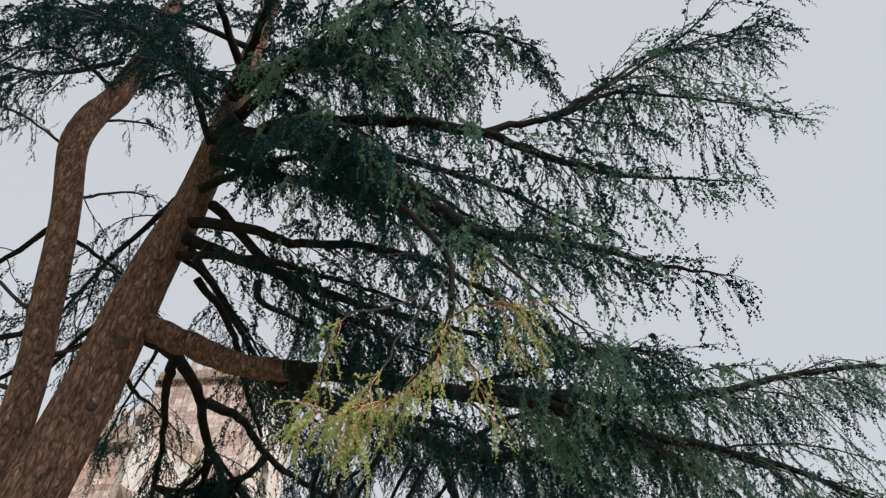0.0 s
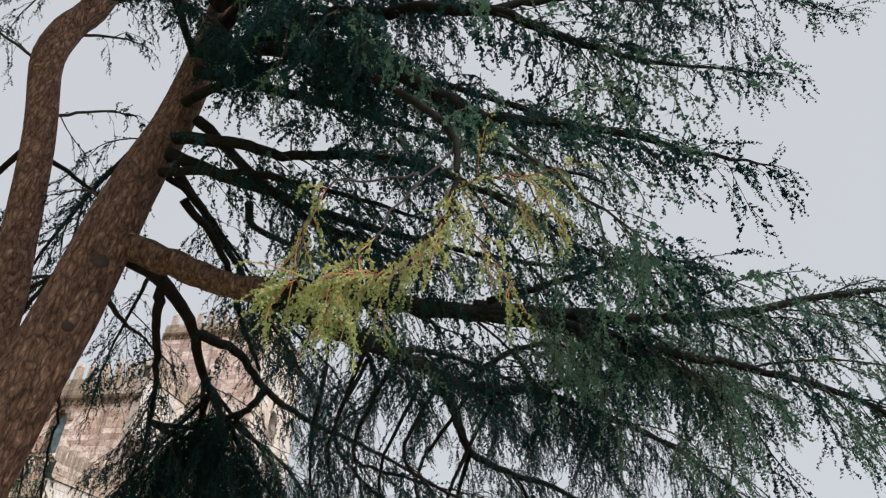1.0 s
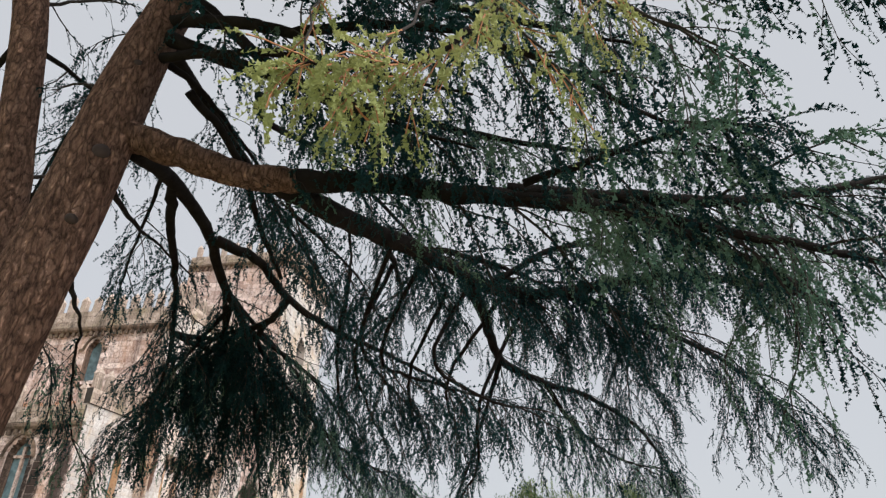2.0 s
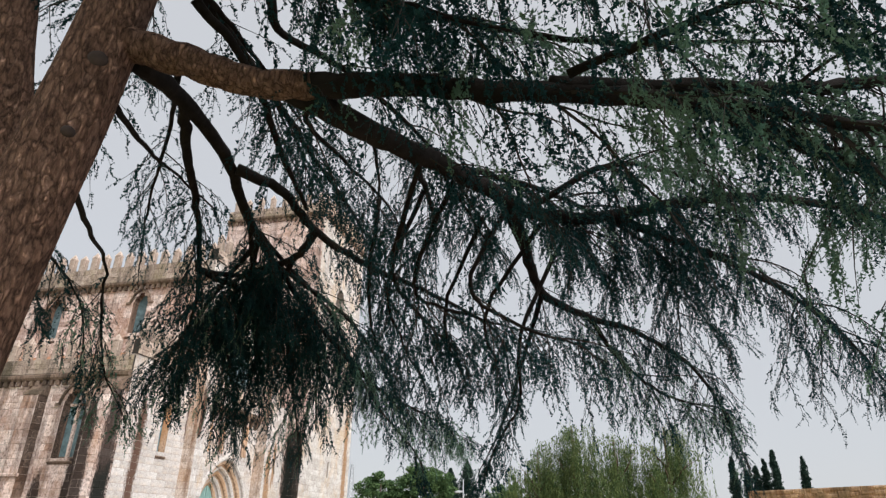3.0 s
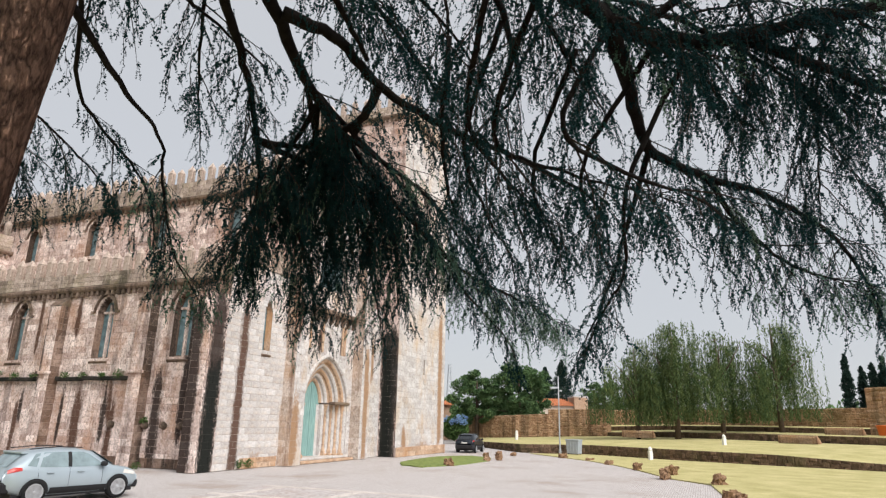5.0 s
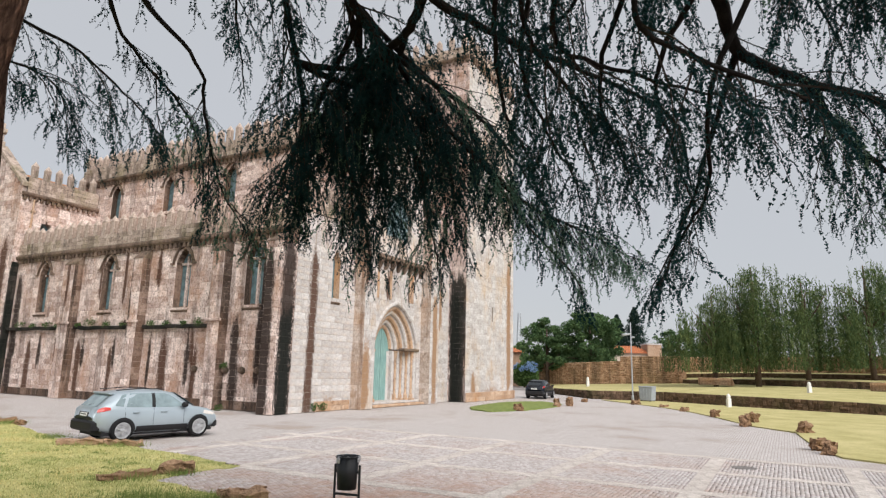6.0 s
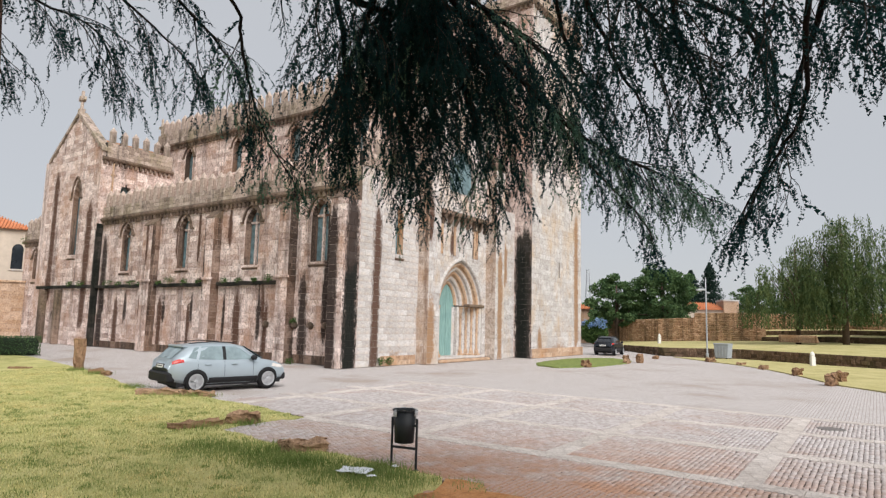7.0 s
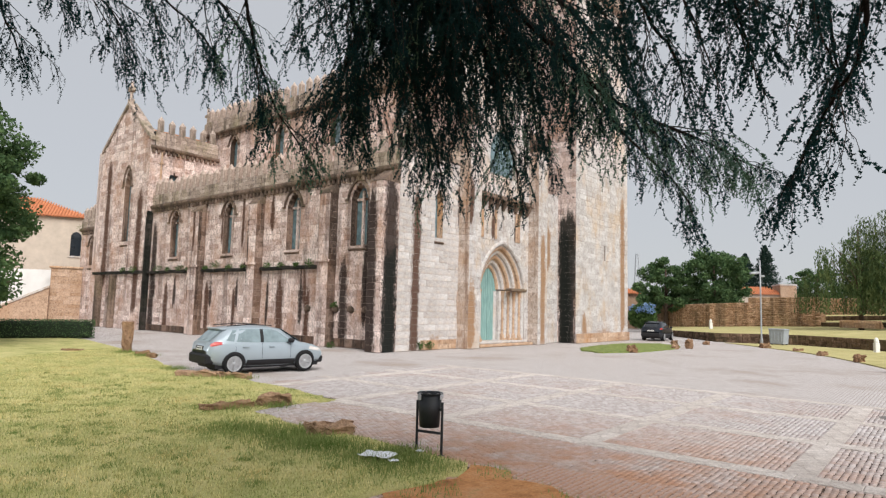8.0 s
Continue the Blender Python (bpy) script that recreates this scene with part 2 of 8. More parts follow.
class Geo:
    """Collects boxes, prisms and tubes into one mesh."""

    def __init__(self):
        self.v, self.f = [], []

    def add(self, verts, faces):
        k = len(self.v)
        self.v.extend(verts)
        self.f.extend([tuple(i + k for i in f) for f in faces])
        return self

    def box(self, x0, y0, z0, x1, y1, z1, bev=0.0):
        x0, x1, y0, y1, z0, z1 = min(x0, x1), max(x0, x1), min(y0, y1), max(y0, y1), min(z0, z1), max(z0, z1)
        if bev <= 0:
            v = [(x, y, z) for z in (z0, z1) for y in (y0, y1) for x in (x0, x1)]
            return self.add(v, [(0, 2, 3, 1), (4, 5, 7, 6), (0, 1, 5, 4), (2, 6, 7, 3), (0, 4, 6, 2), (1, 3, 7, 5)])
        b = min(bev, (x1 - x0) / 3, (y1 - y0) / 3, (z1 - z0) / 3)
        bm = bmesh.new()
        bmesh.ops.create_cube(bm, size=1, matrix=Matrix.LocRotScale(((x0 + x1) / 2, (y0 + y1) / 2, (z0 + z1) / 2), None, (x1 - x0, y1 - y0, z1 - z0)))
        bmesh.ops.bevel(bm, geom=bm.edges[:], offset=b, segments=1, affect="EDGES")
        self.add([tuple(q.co) for q in bm.verts], [tuple(q.index for q in f.verts) for f in bm.faces])
        bm.free()
        return self

    def extrude(self, outline, axis, a, b):
        """A prism over a closed outline of pairs. axis: the coordinate that runs from a to b."""
        n = len(outline)

        def p(q, c):
            return {0: (c, q[0], q[1]), 1: (q[0], c, q[1]), 2: (q[0], q[1], c)}[axis]
        v = [p(q, a) for q in outline] + [p(q, b) for q in outline]
        f = [tuple(range(n - 1, -1, -1)), tuple(range(n, 2 * n))] + [(i, (i + 1) % n, n + (i + 1) % n, n + i) for i in range(n)]
        return self.add(v, f)

    def tube(self, pts, radii, sides=8, cap=True):
        pts = [Vector(p) for p in pts]
        v, f = [], []
        up = Vector((0.13, 0.31, 0.94))
        for i, p in enumerate(pts):
            d = (pts[min(i + 1, len(pts) - 1)] - pts[max(i - 1, 0)]).normalized()
            a = d.cross(up)
            if a.length < 0.05:
                a = d.cross(Vector((1, 0, 0)))
            a.normalize()
            b = d.cross(a)
            r = radii[i] if hasattr(radii, "__len__") else radii
            v += [tuple(p + r * (math.cos(2 * math.pi * k / sides) * a + math.sin(2 * math.pi * k / sides) * b)) for k in range(sides)]
        for i in range(len(pts) - 1):
            f += [(i * sides + k, i * sides + (k + 1) % sides, (i + 1) * sides + (k + 1) % sides, (i + 1) * sides + k) for k in range(sides)]
        if cap:
            f += [tuple(range(sides - 1, -1, -1)), tuple(range((len(pts) - 1) * sides, len(pts) * sides))]
        return self.add(v, f)

    def lathe(self, prof, cx=0, cy=0, sides=16):
        """A turned form from (radius, z) pairs."""
        v = [(cx + r * math.cos(2 * math.pi * k / sides), cy + r * math.sin(2 * math.pi * k / sides), z) for r, z in prof for k in range(sides)]
        f = [(i * sides + k, i * sides + (k + 1) % sides, (i + 1) * sides + (k + 1) % sides, (i + 1) * sides + k) for i in range(len(prof) - 1) for k in range(sides)]
        f += [tuple(range(sides - 1, -1, -1)), tuple(range((len(prof) - 1) * sides, len(prof) * sides))]
        return self.add(v, f)

    def mesh(self, name, mat=None, smooth=False):
        me = mesh_from(name, self.v, self.f, mat, smooth)
        bm = bmesh.new()
        bm.from_mesh(me)
        bmesh.ops.recalc_face_normals(bm, faces=bm.faces)
        bm.to_mesh(me)
        bm.free()
        return me

    def put(self, name, mat, parent=None, label="", smooth=False, kind=""):
        return part(name, self.mesh(name, mat, smooth), None, parent, label, kind=kind)

# ---- the church: local x along its front, local y along its long side ----
CORNER = Vector((-3.38, 37.37, 0))
TURN = math.atan2(0.84, 0.5426)
CH = Matrix.Translation(CORNER) @ Matrix.Rotation(TURN, 4, "Z")


def at(a, b, z=0.0, turn=0.0):
    """A pose given in the church's plan."""
    return CH @ pose(a, b, z, 0, 0, turn)


church = thing("church", CH, "large old granite church with battlements and tower, streaked with dark moss", "church")


def arch_half(op, z):
    """Half width of an opening (centre, half, sill, spring, apex) at height z, or -1."""
    c, h, z0, zs, za = op
    if z < z0 or z > za:
        return -1
    if z <= zs:
        return h
    return h * max(0.0, 1 - ((z - zs) / (za - zs)) ** 1.7) ** 0.62


def spans(s0, s1, z, ops):
    cut = sorted((o[0] - arch_half(o, z), o[0] + arch_half(o, z)) for o in ops if arch_half(o, z) > 0)
    out, s = [], s0
    for a, b in cut:
        if a > s:
            out.append((s, min(a, s1)))
        s = max(s, b)
    if s < s1:
        out.append((s, s1))
    return [q for q in out if q[1] - q[0] > 0.03]


def wall(name, fixed, where, s0, s1, z0, z1, mat, ops=(), thick=0.9, course=0.36, top=None, seed=1, label="", lens=(0.5, 1.05), pick=None, pick_mat=None, parent=None):
    """A wall of ashlar. fixed 'a': stands at x=where and looks to -x, s runs along y; 'b': at y=where, looks to -y, s runs along x.
    top(s): upper limit where the wall has a gable. pick(s, z): blocks that become objects of their own."""
    rng = random.Random(seed)
    parent = parent or church

    def p(s, d, z):
        return (where - d, s, z) if fixed == "a" else (s, where - d, z)
    body, blocks, single = Geo(), Geo(), []
    rows = max(1, round((z1 - z0) / course))
    h = (z1 - z0) / rows
    fine = 3 if ops else 1
    for r in range(rows):
        for k in range(fine):
            za, zb = z0 + (r + k / fine) * h, z0 + (r + (k + 1) / fine) * h
            for a, b in spans(s0, s1, (za + zb) / 2, ops):
                if top and max(top(a), top(b), top((a + b) / 2)) < zb - 0.02:
                    continue
                if top:
                    n = max(1, int((b - a) / 0.3))
                    keep = [a + (b - a) * i / n for i in range(n + 1) if top(a + (b - a) * i / n) >= zb - 0.02]
                    if len(keep) < 2:
                        continue
                    a, b = keep[0], keep[-1]
                body.box(*p(a, 0, za), *p(b, -thick, zb))
        za, zb = z0 + r * h, z0 + (r + 1) * h
        for a, b in spans(s0, s1, (za + zb) / 2, ops):
            s = a + (0 if r % 2 else 0.0)
            first = True
            while s < b - 0.02:
                n = rng.uniform(*lens) * (0.6 if first and r % 2 else 1)
                first = False
                e = s + n
                if b - e < 0.3:
                    e = b
                mid = (s + e) / 2
                if not (top and top(mid) < zb - 0.05):
                    g, d, bv = 0.005, rng.uniform(0.004, 0.026), rng.uniform(0.006, 0.028)
                    q = [(s + g, za + g), (e - g, za + g), (e - g, zb - g), (s + g, zb - g)]
                    q2 = [(s + g + bv, za + g + bv * 0.7), (e - g - bv, za + g + bv * 0.7), (e - g - bv, zb - g - bv * 0.7), (s + g + bv, zb - g - bv * 0.7)]
                    v = [p(x, 0.0, z) for x, z in q] + [p(x, d, z) for x, z in q2]
                    f = [(0, 1, 5, 4), (1, 2, 6, 5), (2, 3, 7, 6), (3, 0, 4, 7), (4, 5, 6, 7)]
                    if fixed == "a":
                        f = [t[::-1] for t in f]
                    if pick and pick(mid, (za + zb) / 2):
                        single.append((v, f))
                    else:
                        blocks.add(v, f)
                s = e
    ob = part(name, mesh_from(name, body.v, body.f, MORTAR_PALE if mat is STONE_FRONT else MORTAR_DARK if mat in (STONE_CORNER, STONE_TOWER, STONE_MOSS, STONE_TRIM, STONE_PARAPET) else MORTAR), None, parent, label)
    if blocks.v:
        part("stonework", mesh_from("stonework", blocks.v, blocks.f, mat), None, ob, kind="stuff")
    for v, f in single:
        c = [sum(q[i] for q in v) / 8 for i in range(3)]
        o = part("brick", mesh_from("brick", [tuple(q[i] - c[i] for i in range(3)) for q in v], f, pick_mat), None, ob)
        o.location = c
    return ob


def window(fixed, where, op, depth=0.42, lancets=2, label="", hood=True, mat=None, round_top=False):
    """A pointed window: leaded panes, mullion, splayed frame, hood mould with stops."""
    c, h, z0, zs, za = op
    mat = mat or STONE_TRIM

    def p(s, d, z):
        return (where - d, s, z) if fixed == "a" else (s, where - d, z)
    holder = new("window")
    holder.parent = church
    tagged(holder, label)
    curve = [(c - h * 1.0, zs)] + [(c - arch_half(op, z), z) for z in np.linspace(zs, za - 0.01, 8)[1:]] + [(c, za)]
    curve += [(2 * c - s, z) for s, z in curve[-2::-1]]
    outline = [(c - h, z0)] + curve + [(c + h, z0)]
    g = Geo()
    g.add([p(s, -depth, z) for s, z in outline], [tuple(range(len(outline)))])
    part("pane", g.mesh("pane", GLASS_LEAD), None, holder)
    # frame ring; on the long side its dark colour stands for reveal shade
    g = Geo()
    for (s, z), (s2, z2) in zip(outline[:-1], outline[1:]):
        k = 0.82

        def inn(s, z):
            return (c + (s - c) * k, z0 + (z - z0) * 0.965)
        i1, i2 = inn(s, z), inn(s2, z2)
        g.add([p(s, -0.02, z), p(s2, -0.02, z2), p(i2[0], -depth + 0.03, i2[1]), p(i1[0], -depth + 0.03, i1[1])], [(0, 1, 2, 3)])
    part("frame", g.mesh("frame", STONE_STAIN_SHADE if fixed == "a" else STONE_RUST), None, holder)
    if lancets > 1:
        g = Geo().box(*p(c - 0.07, -depth + 0.14, z0), *p(c + 0.07, -depth, zs + (za - zs) * 0.55))
        g.box(*p(c - h * 0.8, -depth + 0.12, zs - 0.05), *p(c + h * 0.8, -depth, zs + 0.08))
        part("mullion", g.mesh("mullion", STONE_SIDE), None, holder)
    if hood:
        g = Geo()
        ring = [(c - h - 0.45, zs - 0.05), (c - h - 0.14, zs - 0.05)] + [(c + (s - c) * 1.2, zs + (z - zs) * 1.18) for s, z in curve] + [(c + h + 0.14, zs - 0.05), (c + h + 0.45, zs - 0.05)]
        for (s, z), (s2, z2) in zip(ring[:-1], ring[1:]):
            dx, dz = s2 - s, z2 - z
            ln = math.hypot(dx, dz) or 1
            nx, nz = -dz / ln * 0.13, dx / ln * 0.13
            v = [p(s, 0.0, z), p(s2, 0.0, z2), p(s2 + nx, 0.0, z2 + nz), p(s + nx, 0.0, z + nz)]
            v += [p(s, 0.14, z), p(s2, 0.14, z2), p(s2 + nx, 0.11, z2 + nz), p(s + nx, 0.11, z + nz)]
            g.add(v, [(0, 1, 2, 3), (4, 7, 6, 5), (0, 4, 5, 1), (1, 5, 6, 2), (2, 6, 7, 3), (3, 7, 4, 0)])
        part("hood_mould", g.mesh("hood_mould", mat), None, holder)
    g = Geo()
    g.add([p(c - h - 0.05, 0.12, z0 - 0.18), p(c + h + 0.05, 0.12, z0 - 0.18), p(c + h, -depth, z0 + 0.12), p(c - h, -depth, z0 + 0.12),
           p(c - h - 0.05, 0.0, z0 - 0.3), p(c + h + 0.05, 0.0, z0 - 0.3), p(c + h, -depth, z0 - 0.3), p(c - h, -depth, z0 - 0.3)],
          [(0, 1, 2, 3), (4, 7, 6, 5), (0, 4, 5, 1), (1, 5, 6, 2), (2, 6, 7, 3), (3, 7, 4, 0)])
    part("sill", g.mesh("sill", mat), None, holder)
    return holder


def cornice(fixed, where, s0, s1, z, mat=None, step=0.42, out=0.28):
    """A moulded string on a row of small corbels."""
    mat = mat or STONE_TRIM

    def p(s, d, zz):
        return (where - d, s, zz) if fixed == "a" else (s, where - d, zz)
    g = Geo()
    prof = [(0, z), (out * 0.7, z + 0.02), (out, z + 0.14), (out, z + 0.27), (out * 0.5, z + 0.36), (0, z + 0.38)]
    v = [p(s0, d, zz) for d, zz in prof] + [p(s1, d, zz) for d, zz in prof]
    n = len(prof)
    g.add(v, [tuple(range(n)), tuple(range(2 * n - 1, n - 1, -1))] + [(i, n + i, n + (i + 1) % n, (i + 1) % n) for i in range(n)])
    s = s0 + 0.1
    while s < s1 - 0.1:
        g.box(*p(s, 0, z - 0.26), *p(s + step * 0.45, out * 0.7, z + 0.01))
        s += step
    return g.put("cornice", mat, church)


def merlon_mesh(w, d, h, cap):
    g = Geo()
    x, y = w / 2, d / 2
    g.box(-x, -y, 0, x, y, h, 0.025)
    e = 0.02
    g.add([(-x - e, -y - e, h), (x + e, -y - e, h), (x + e, y + e, h), (-x - e, y + e, h), (0, 0, h + cap)], [(0, 1, 4), (1, 2, 4), (2, 3, 4), (3, 0, 4), (3, 2, 1, 0)])
    return g.mesh("merlon", STONE_PARAPET)


MERLON = merlon_mesh(0.42, 0.34, 0.90, 0.42)


def parapet(fixed, where, s0, s1, z, h=0.8, seed=0, pitch=0.93):
    """A low blockwork parapet with pointed merlons."""
    ob = wall("parapet", fixed, where, s0, s1, z, z + h, STONE_PARAPET, thick=0.45, course=0.32, seed=seed, lens=(0.35, 0.7))
    rng = random.Random(seed)
    n = max(1, round((s1 - s0) / pitch))
    for i in range(n):
        s = s0 + (i + 0.5) * (s1 - s0) / n
        m = part("merlon", MERLON, None, ob)
        m.location = (where + 0.22, s, z + h - 0.01) if fixed == "a" else (s, where + 0.22, z + h - 0.01)
        m.rotation_euler = (rng.uniform(-0.03, 0.03), rng.uniform(-0.03, 0.03), (math.pi / 2 if fixed == "a" else 0) + rng.uniform(-0.05, 0.05))
        m.scale = (1, 1, rng.uniform(0.88, 1.08))
    return ob


def buttress(fixed, where, s0, s1, out, z1, mat, end_mat, slope=0.9, z0=0.0, setoff=None):
    """A buttress of ashlar: face, near end and sloped head, with a weathered set-off."""
    holder = new("buttress")
    holder.parent = church
    if fixed == "a":
        wall("face", "a", where - out, s0, s1, z0, z1, mat, thick=0.3, seed=int(s0 * 10), lens=(0.4, 0.8), parent=holder)
        wall("end", "b", s0, where - out, where + 0.02, z0, z1, end_mat, thick=0.3, seed=int(s0 * 7), lens=(0.3, 0.7), parent=holder)
        g = Geo().extrude([(where - out - 0.05, z1), (where, z1), (where, z1 + slope)], 1, s0 - 0.04, s1 + 0.04)
        if setoff:
            Geo().box(where - out - 0.16, s0 - 0.1, setoff, where - out + 0.05, s1 + 0.1, setoff + 0.16, 0.03).put("set_off", STONE_SIDE, holder)
    else:
        wall("face", "b", where - out, s0, s1, z0, z1, mat, thick=0.3, seed=int(s0 * 10), lens=(0.4, 0.8), parent=holder)
        wall("end", "a", s0, where - out, where + 0.02, z0, z1, end_mat, thick=0.3, seed=int(s0 * 7), lens=(0.3, 0.7), parent=holder)
        g = Geo().extrude([(where - out - 0.05, z1), (where, z1), (where, z1 + slope)], 0, s0 - 0.04, s1 + 0.04)
    g.put("coping", STONE_TRIM, holder)
    return holder


# long side: aisle wall, four windows
SIDE_OPS = [(c, 0.68, 5.75, 8.45, 9.35) for c in (3.1, 9.05, 16.3, 23.7)]
wall("aisle_wall", "a", 0, 0.02, 27.4, 0, 9.72, STONE_SIDE, SIDE_OPS, seed=11)
for o in SIDE_OPS:
    window("a", 0, o, label="pointed double lancet window with leaded glass")
cornice("a", 0, 0, 27.4, 9.72)
parapet("a", -0.1, 0, 27.4, 10.1, seed=21)
for s0, s1 in ((19.2, 20.35), (12.1, 13.0), (4.9, 5.85)):
    buttress("a", 0, s0, s1, 0.62, 8.9, STONE_SIDE, STONE_STAIN_SHADE, 0.7, setoff=4.85)
buttress("a", 0, 0.0, 1.0, 1.25, 9.0, STONE_SIDE, STONE_CORNER, 0.9)
for s0, s1 in ((5.95, 12.0), (13.1, 19.1), (20.45, 27.3)):
    ledge = new("drip_ledge")
    ledge.parent = church
    tagged(ledge, "mossy stone ledge with small plants")
    rng = random.Random(int(s0))
    s = s0
    while s < s1:
        e = min(s1, s + rng.uniform(0.6, 1.3))
        dz = rng.uniform(-0.03, 0.03)
        Geo().box(-0.32 + rng.uniform(-0.05, 0.04), s + 0.01, 4.5 + dz, 0, e - 0.01, 4.72 + dz, 0.03).put("ledge_slab", STONE_MOSS, ledge)
        s = e
# round corbel stones left from a vanished porch
wall("mossy_footing", "a", -0.03, 1.05, 27.2, 0, 0.5, STONE_STAIN_SHADE, thick=0.03, seed=12)
wall("stained_footing", "b", -0.03, 2.0, 5.2, 0, 0.55, STONE_RUST, thick=0.03, seed=13)
for b in (0.9, 2.2, 3.4, 4.7, 7.2):
    g = Geo().lathe([(0.05, -0.3), (0.16, -0.28), (0.2, -0.05), (0.2, 0.12), (0.1, 0.2)], sides=10)
    o = g.put("corbel", STONE_TRIM, church, smooth=True)
    o.location, o.rotation_euler = (-0.1, b, 2.15), (0, radians(-68), 0)

# transept with gable
T0, T1, TA = 27.4, 36.2, -0.55
TOPS = (15.6, 19.2)


def gable(s):
    m = (T0 + T1) / 2
    return TOPS[0] + (TOPS[1] - TOPS[0]) * (1 - abs(s - m) / ((T1 - T0) / 2))


T_OP = [(31.0, 0.6, 7.1, 11.9, 13.4)]
wall("transept_wall", "a", TA, T0, T1, 0, 19.2, STONE_SIDE, T_OP + [(33.1, 0.75, 0, 2.0, 2.95)], top=gable, seed=31)
window("a", TA, T_OP[0], lancets=1, label="tall narrow pointed window in the gable wall")
g = Geo()
for s0, s1 in ((T0 - 0.15, (T0 + T1) / 2), ((T0 + T1) / 2, T1 + 0.15)):
    z0, z1 = gable(s0), gable(s1)
    g.extrude([(s0, z0), (s1, z1), (s1, z1 + 0.28), (s0, z0 + 0.28)], 0, TA - 0.14, TA + 0.6)
g.put("gable_coping", STONE_PARAPET, church)
mid = (T0 + T1) / 2
g = Geo().box(TA - 0.1, mid - 0.28, 19.2, TA + 0.3, mid + 0.28, 19.75, 0.05)
g.box(TA, mid - 0.11, 19.7, TA + 0.2, mid + 0.11, 21.3, 0.03).box(TA, mid - 0.52, 20.45, TA + 0.2, mid + 0.52, 20.75, 0.03)
g.lathe([(0.02, 20.3), (0.26, 20.42), (0.3, 20.6), (0.26, 20.8), (0.02, 20.9)], TA + 0.1, mid, 10)
g.put("gable_cross", STONE_PARAPET, church)
wall("transept_side_wall", "b", T0, TA, 5.5, 0, 15.0, STONE_SIDE, [(1.55, 0.42, 11.9, 12.6, 13.05)], seed=33)
part("pane", Geo().box(1.0, T0 + 0.5, 11.8, 2.1, T0 + 0.55, 13.1).mesh("pane", GLASS_LEAD), None, church)
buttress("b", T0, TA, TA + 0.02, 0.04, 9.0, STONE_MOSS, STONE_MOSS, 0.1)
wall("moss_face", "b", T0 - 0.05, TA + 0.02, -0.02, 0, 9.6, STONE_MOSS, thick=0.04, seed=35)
cornice("b", T0, TA, 5.5, 14.7)
parapet("b", T0 - 0.1, TA + 0.3, 5.4, 15.05, h=1.2, seed=37)
g = Geo().tube([(0.35, T0 - 0.14, 14.6), (0.35, T0 - 0.14, 9.8)], 0.07, 8)
for z in (13.6, 11.9, 10.4):
    g.box(0.22, T0 - 0.26, z, 0.48, T0, z + 0.1)
g.put("downpipe", STONE_RUST, church, "rusty downpipe")
wall("ledge_block", "a", TA - 0.25, T0, T1, 4.5, 4.74, STONE_MOSS, thick=0.25, seed=36)
g = Geo()
for s, w in ((34.5, 0.5), (31.9, 0.35)):
    g.box(TA - 0.5, s, 0, TA, s + w, 4.4, 0.05)
g.put("porch_remnant", STONE_TRIM, church)
part("blocked_doorway", Geo().box(TA + 0.4, 32.3, 0, TA + 0.5, 33.9, 2.95).mesh("blocked_doorway", plain("old_dark_door", (0.10, 0.07, 0.055), 0.8, var=0.3)), None, church)
Geo().box(TA, T1 + 0.05, 0, 12, T1 + 0.9, 15.6).put("transept_back_wall", STONE_SIDE, church)

# far chapel beyond the transept
CH_OP = [(38.3, 0.4, 5.3, 7.2, 7.9)]
wall("chapel_wall", "a", -0.2, T1, 40.6, 0, 8.7, STONE_SIDE, CH_OP, seed=41)
window("a", -0.2, CH_OP[0], lancets=1, label="narrow pointed chapel window")
cornice("a", -0.2, T1, 40.6, 8.6)
parapet("a", -0.3, T1, 40.6, 8.98, seed=43)

# nave and clerestory
NAVE = 5.5
N_OPS = [(c, 0.55, 13.9, 16.0, 16.75) for c in (5.2, 11.8, 18.5, 25.0)]
wall("clerestory_wall", "a", NAVE, 0.0, 29.5, 9.0, 17.2, STONE_SIDE, N_OPS, seed=51)
for o in N_OPS:
    window("a", NAVE, o, lancets=1, label="small pointed clerestory window")
cornice("a", NAVE, 0, 29.5, 17.2)
parapet("a", NAVE - 0.1, 0, 29.5, 17.58, h=1.1, seed=53)
g = Geo().box(NAVE - 0.1, 29.4, 17.6, NAVE + 0.3, 29.9, 18.6, 0.04).box(NAVE, 29.55, 18.6, NAVE + 0.16, 29.75, 20.2, 0.03).box(NAVE, 29.2, 19.3, NAVE + 0.16, 30.1, 19.55, 0.03)
g.put("nave_cross", STONE_PARAPET, church)
# roofs that close the building
ROOF_TILE = plain("old_roof_tile", (0.32, 0.16, 0.09), 0.9, var=0.35, scale=2)
Geo().extrude([(0.3, 10.3), (NAVE + 0.2, 12.8), (NAVE + 0.2, 12.6), (0.3, 10.1)], 1, 0.3, T0).put("aisle_roof", ROOF_TILE, church)
Geo().extrude([(NAVE + 0.3, 17.5), (10.1, 19.0), (14.4, 17.5)], 1, 0.5, 29.5).put("nave_roof", ROOF_TILE, church)
Geo().extrude([(T0 + 0.6, 14.8), (mid, 17.6), (T1, 14.8)], 0, TA + 0.5, 12).put("transept_roof", ROOF_TILE, church)

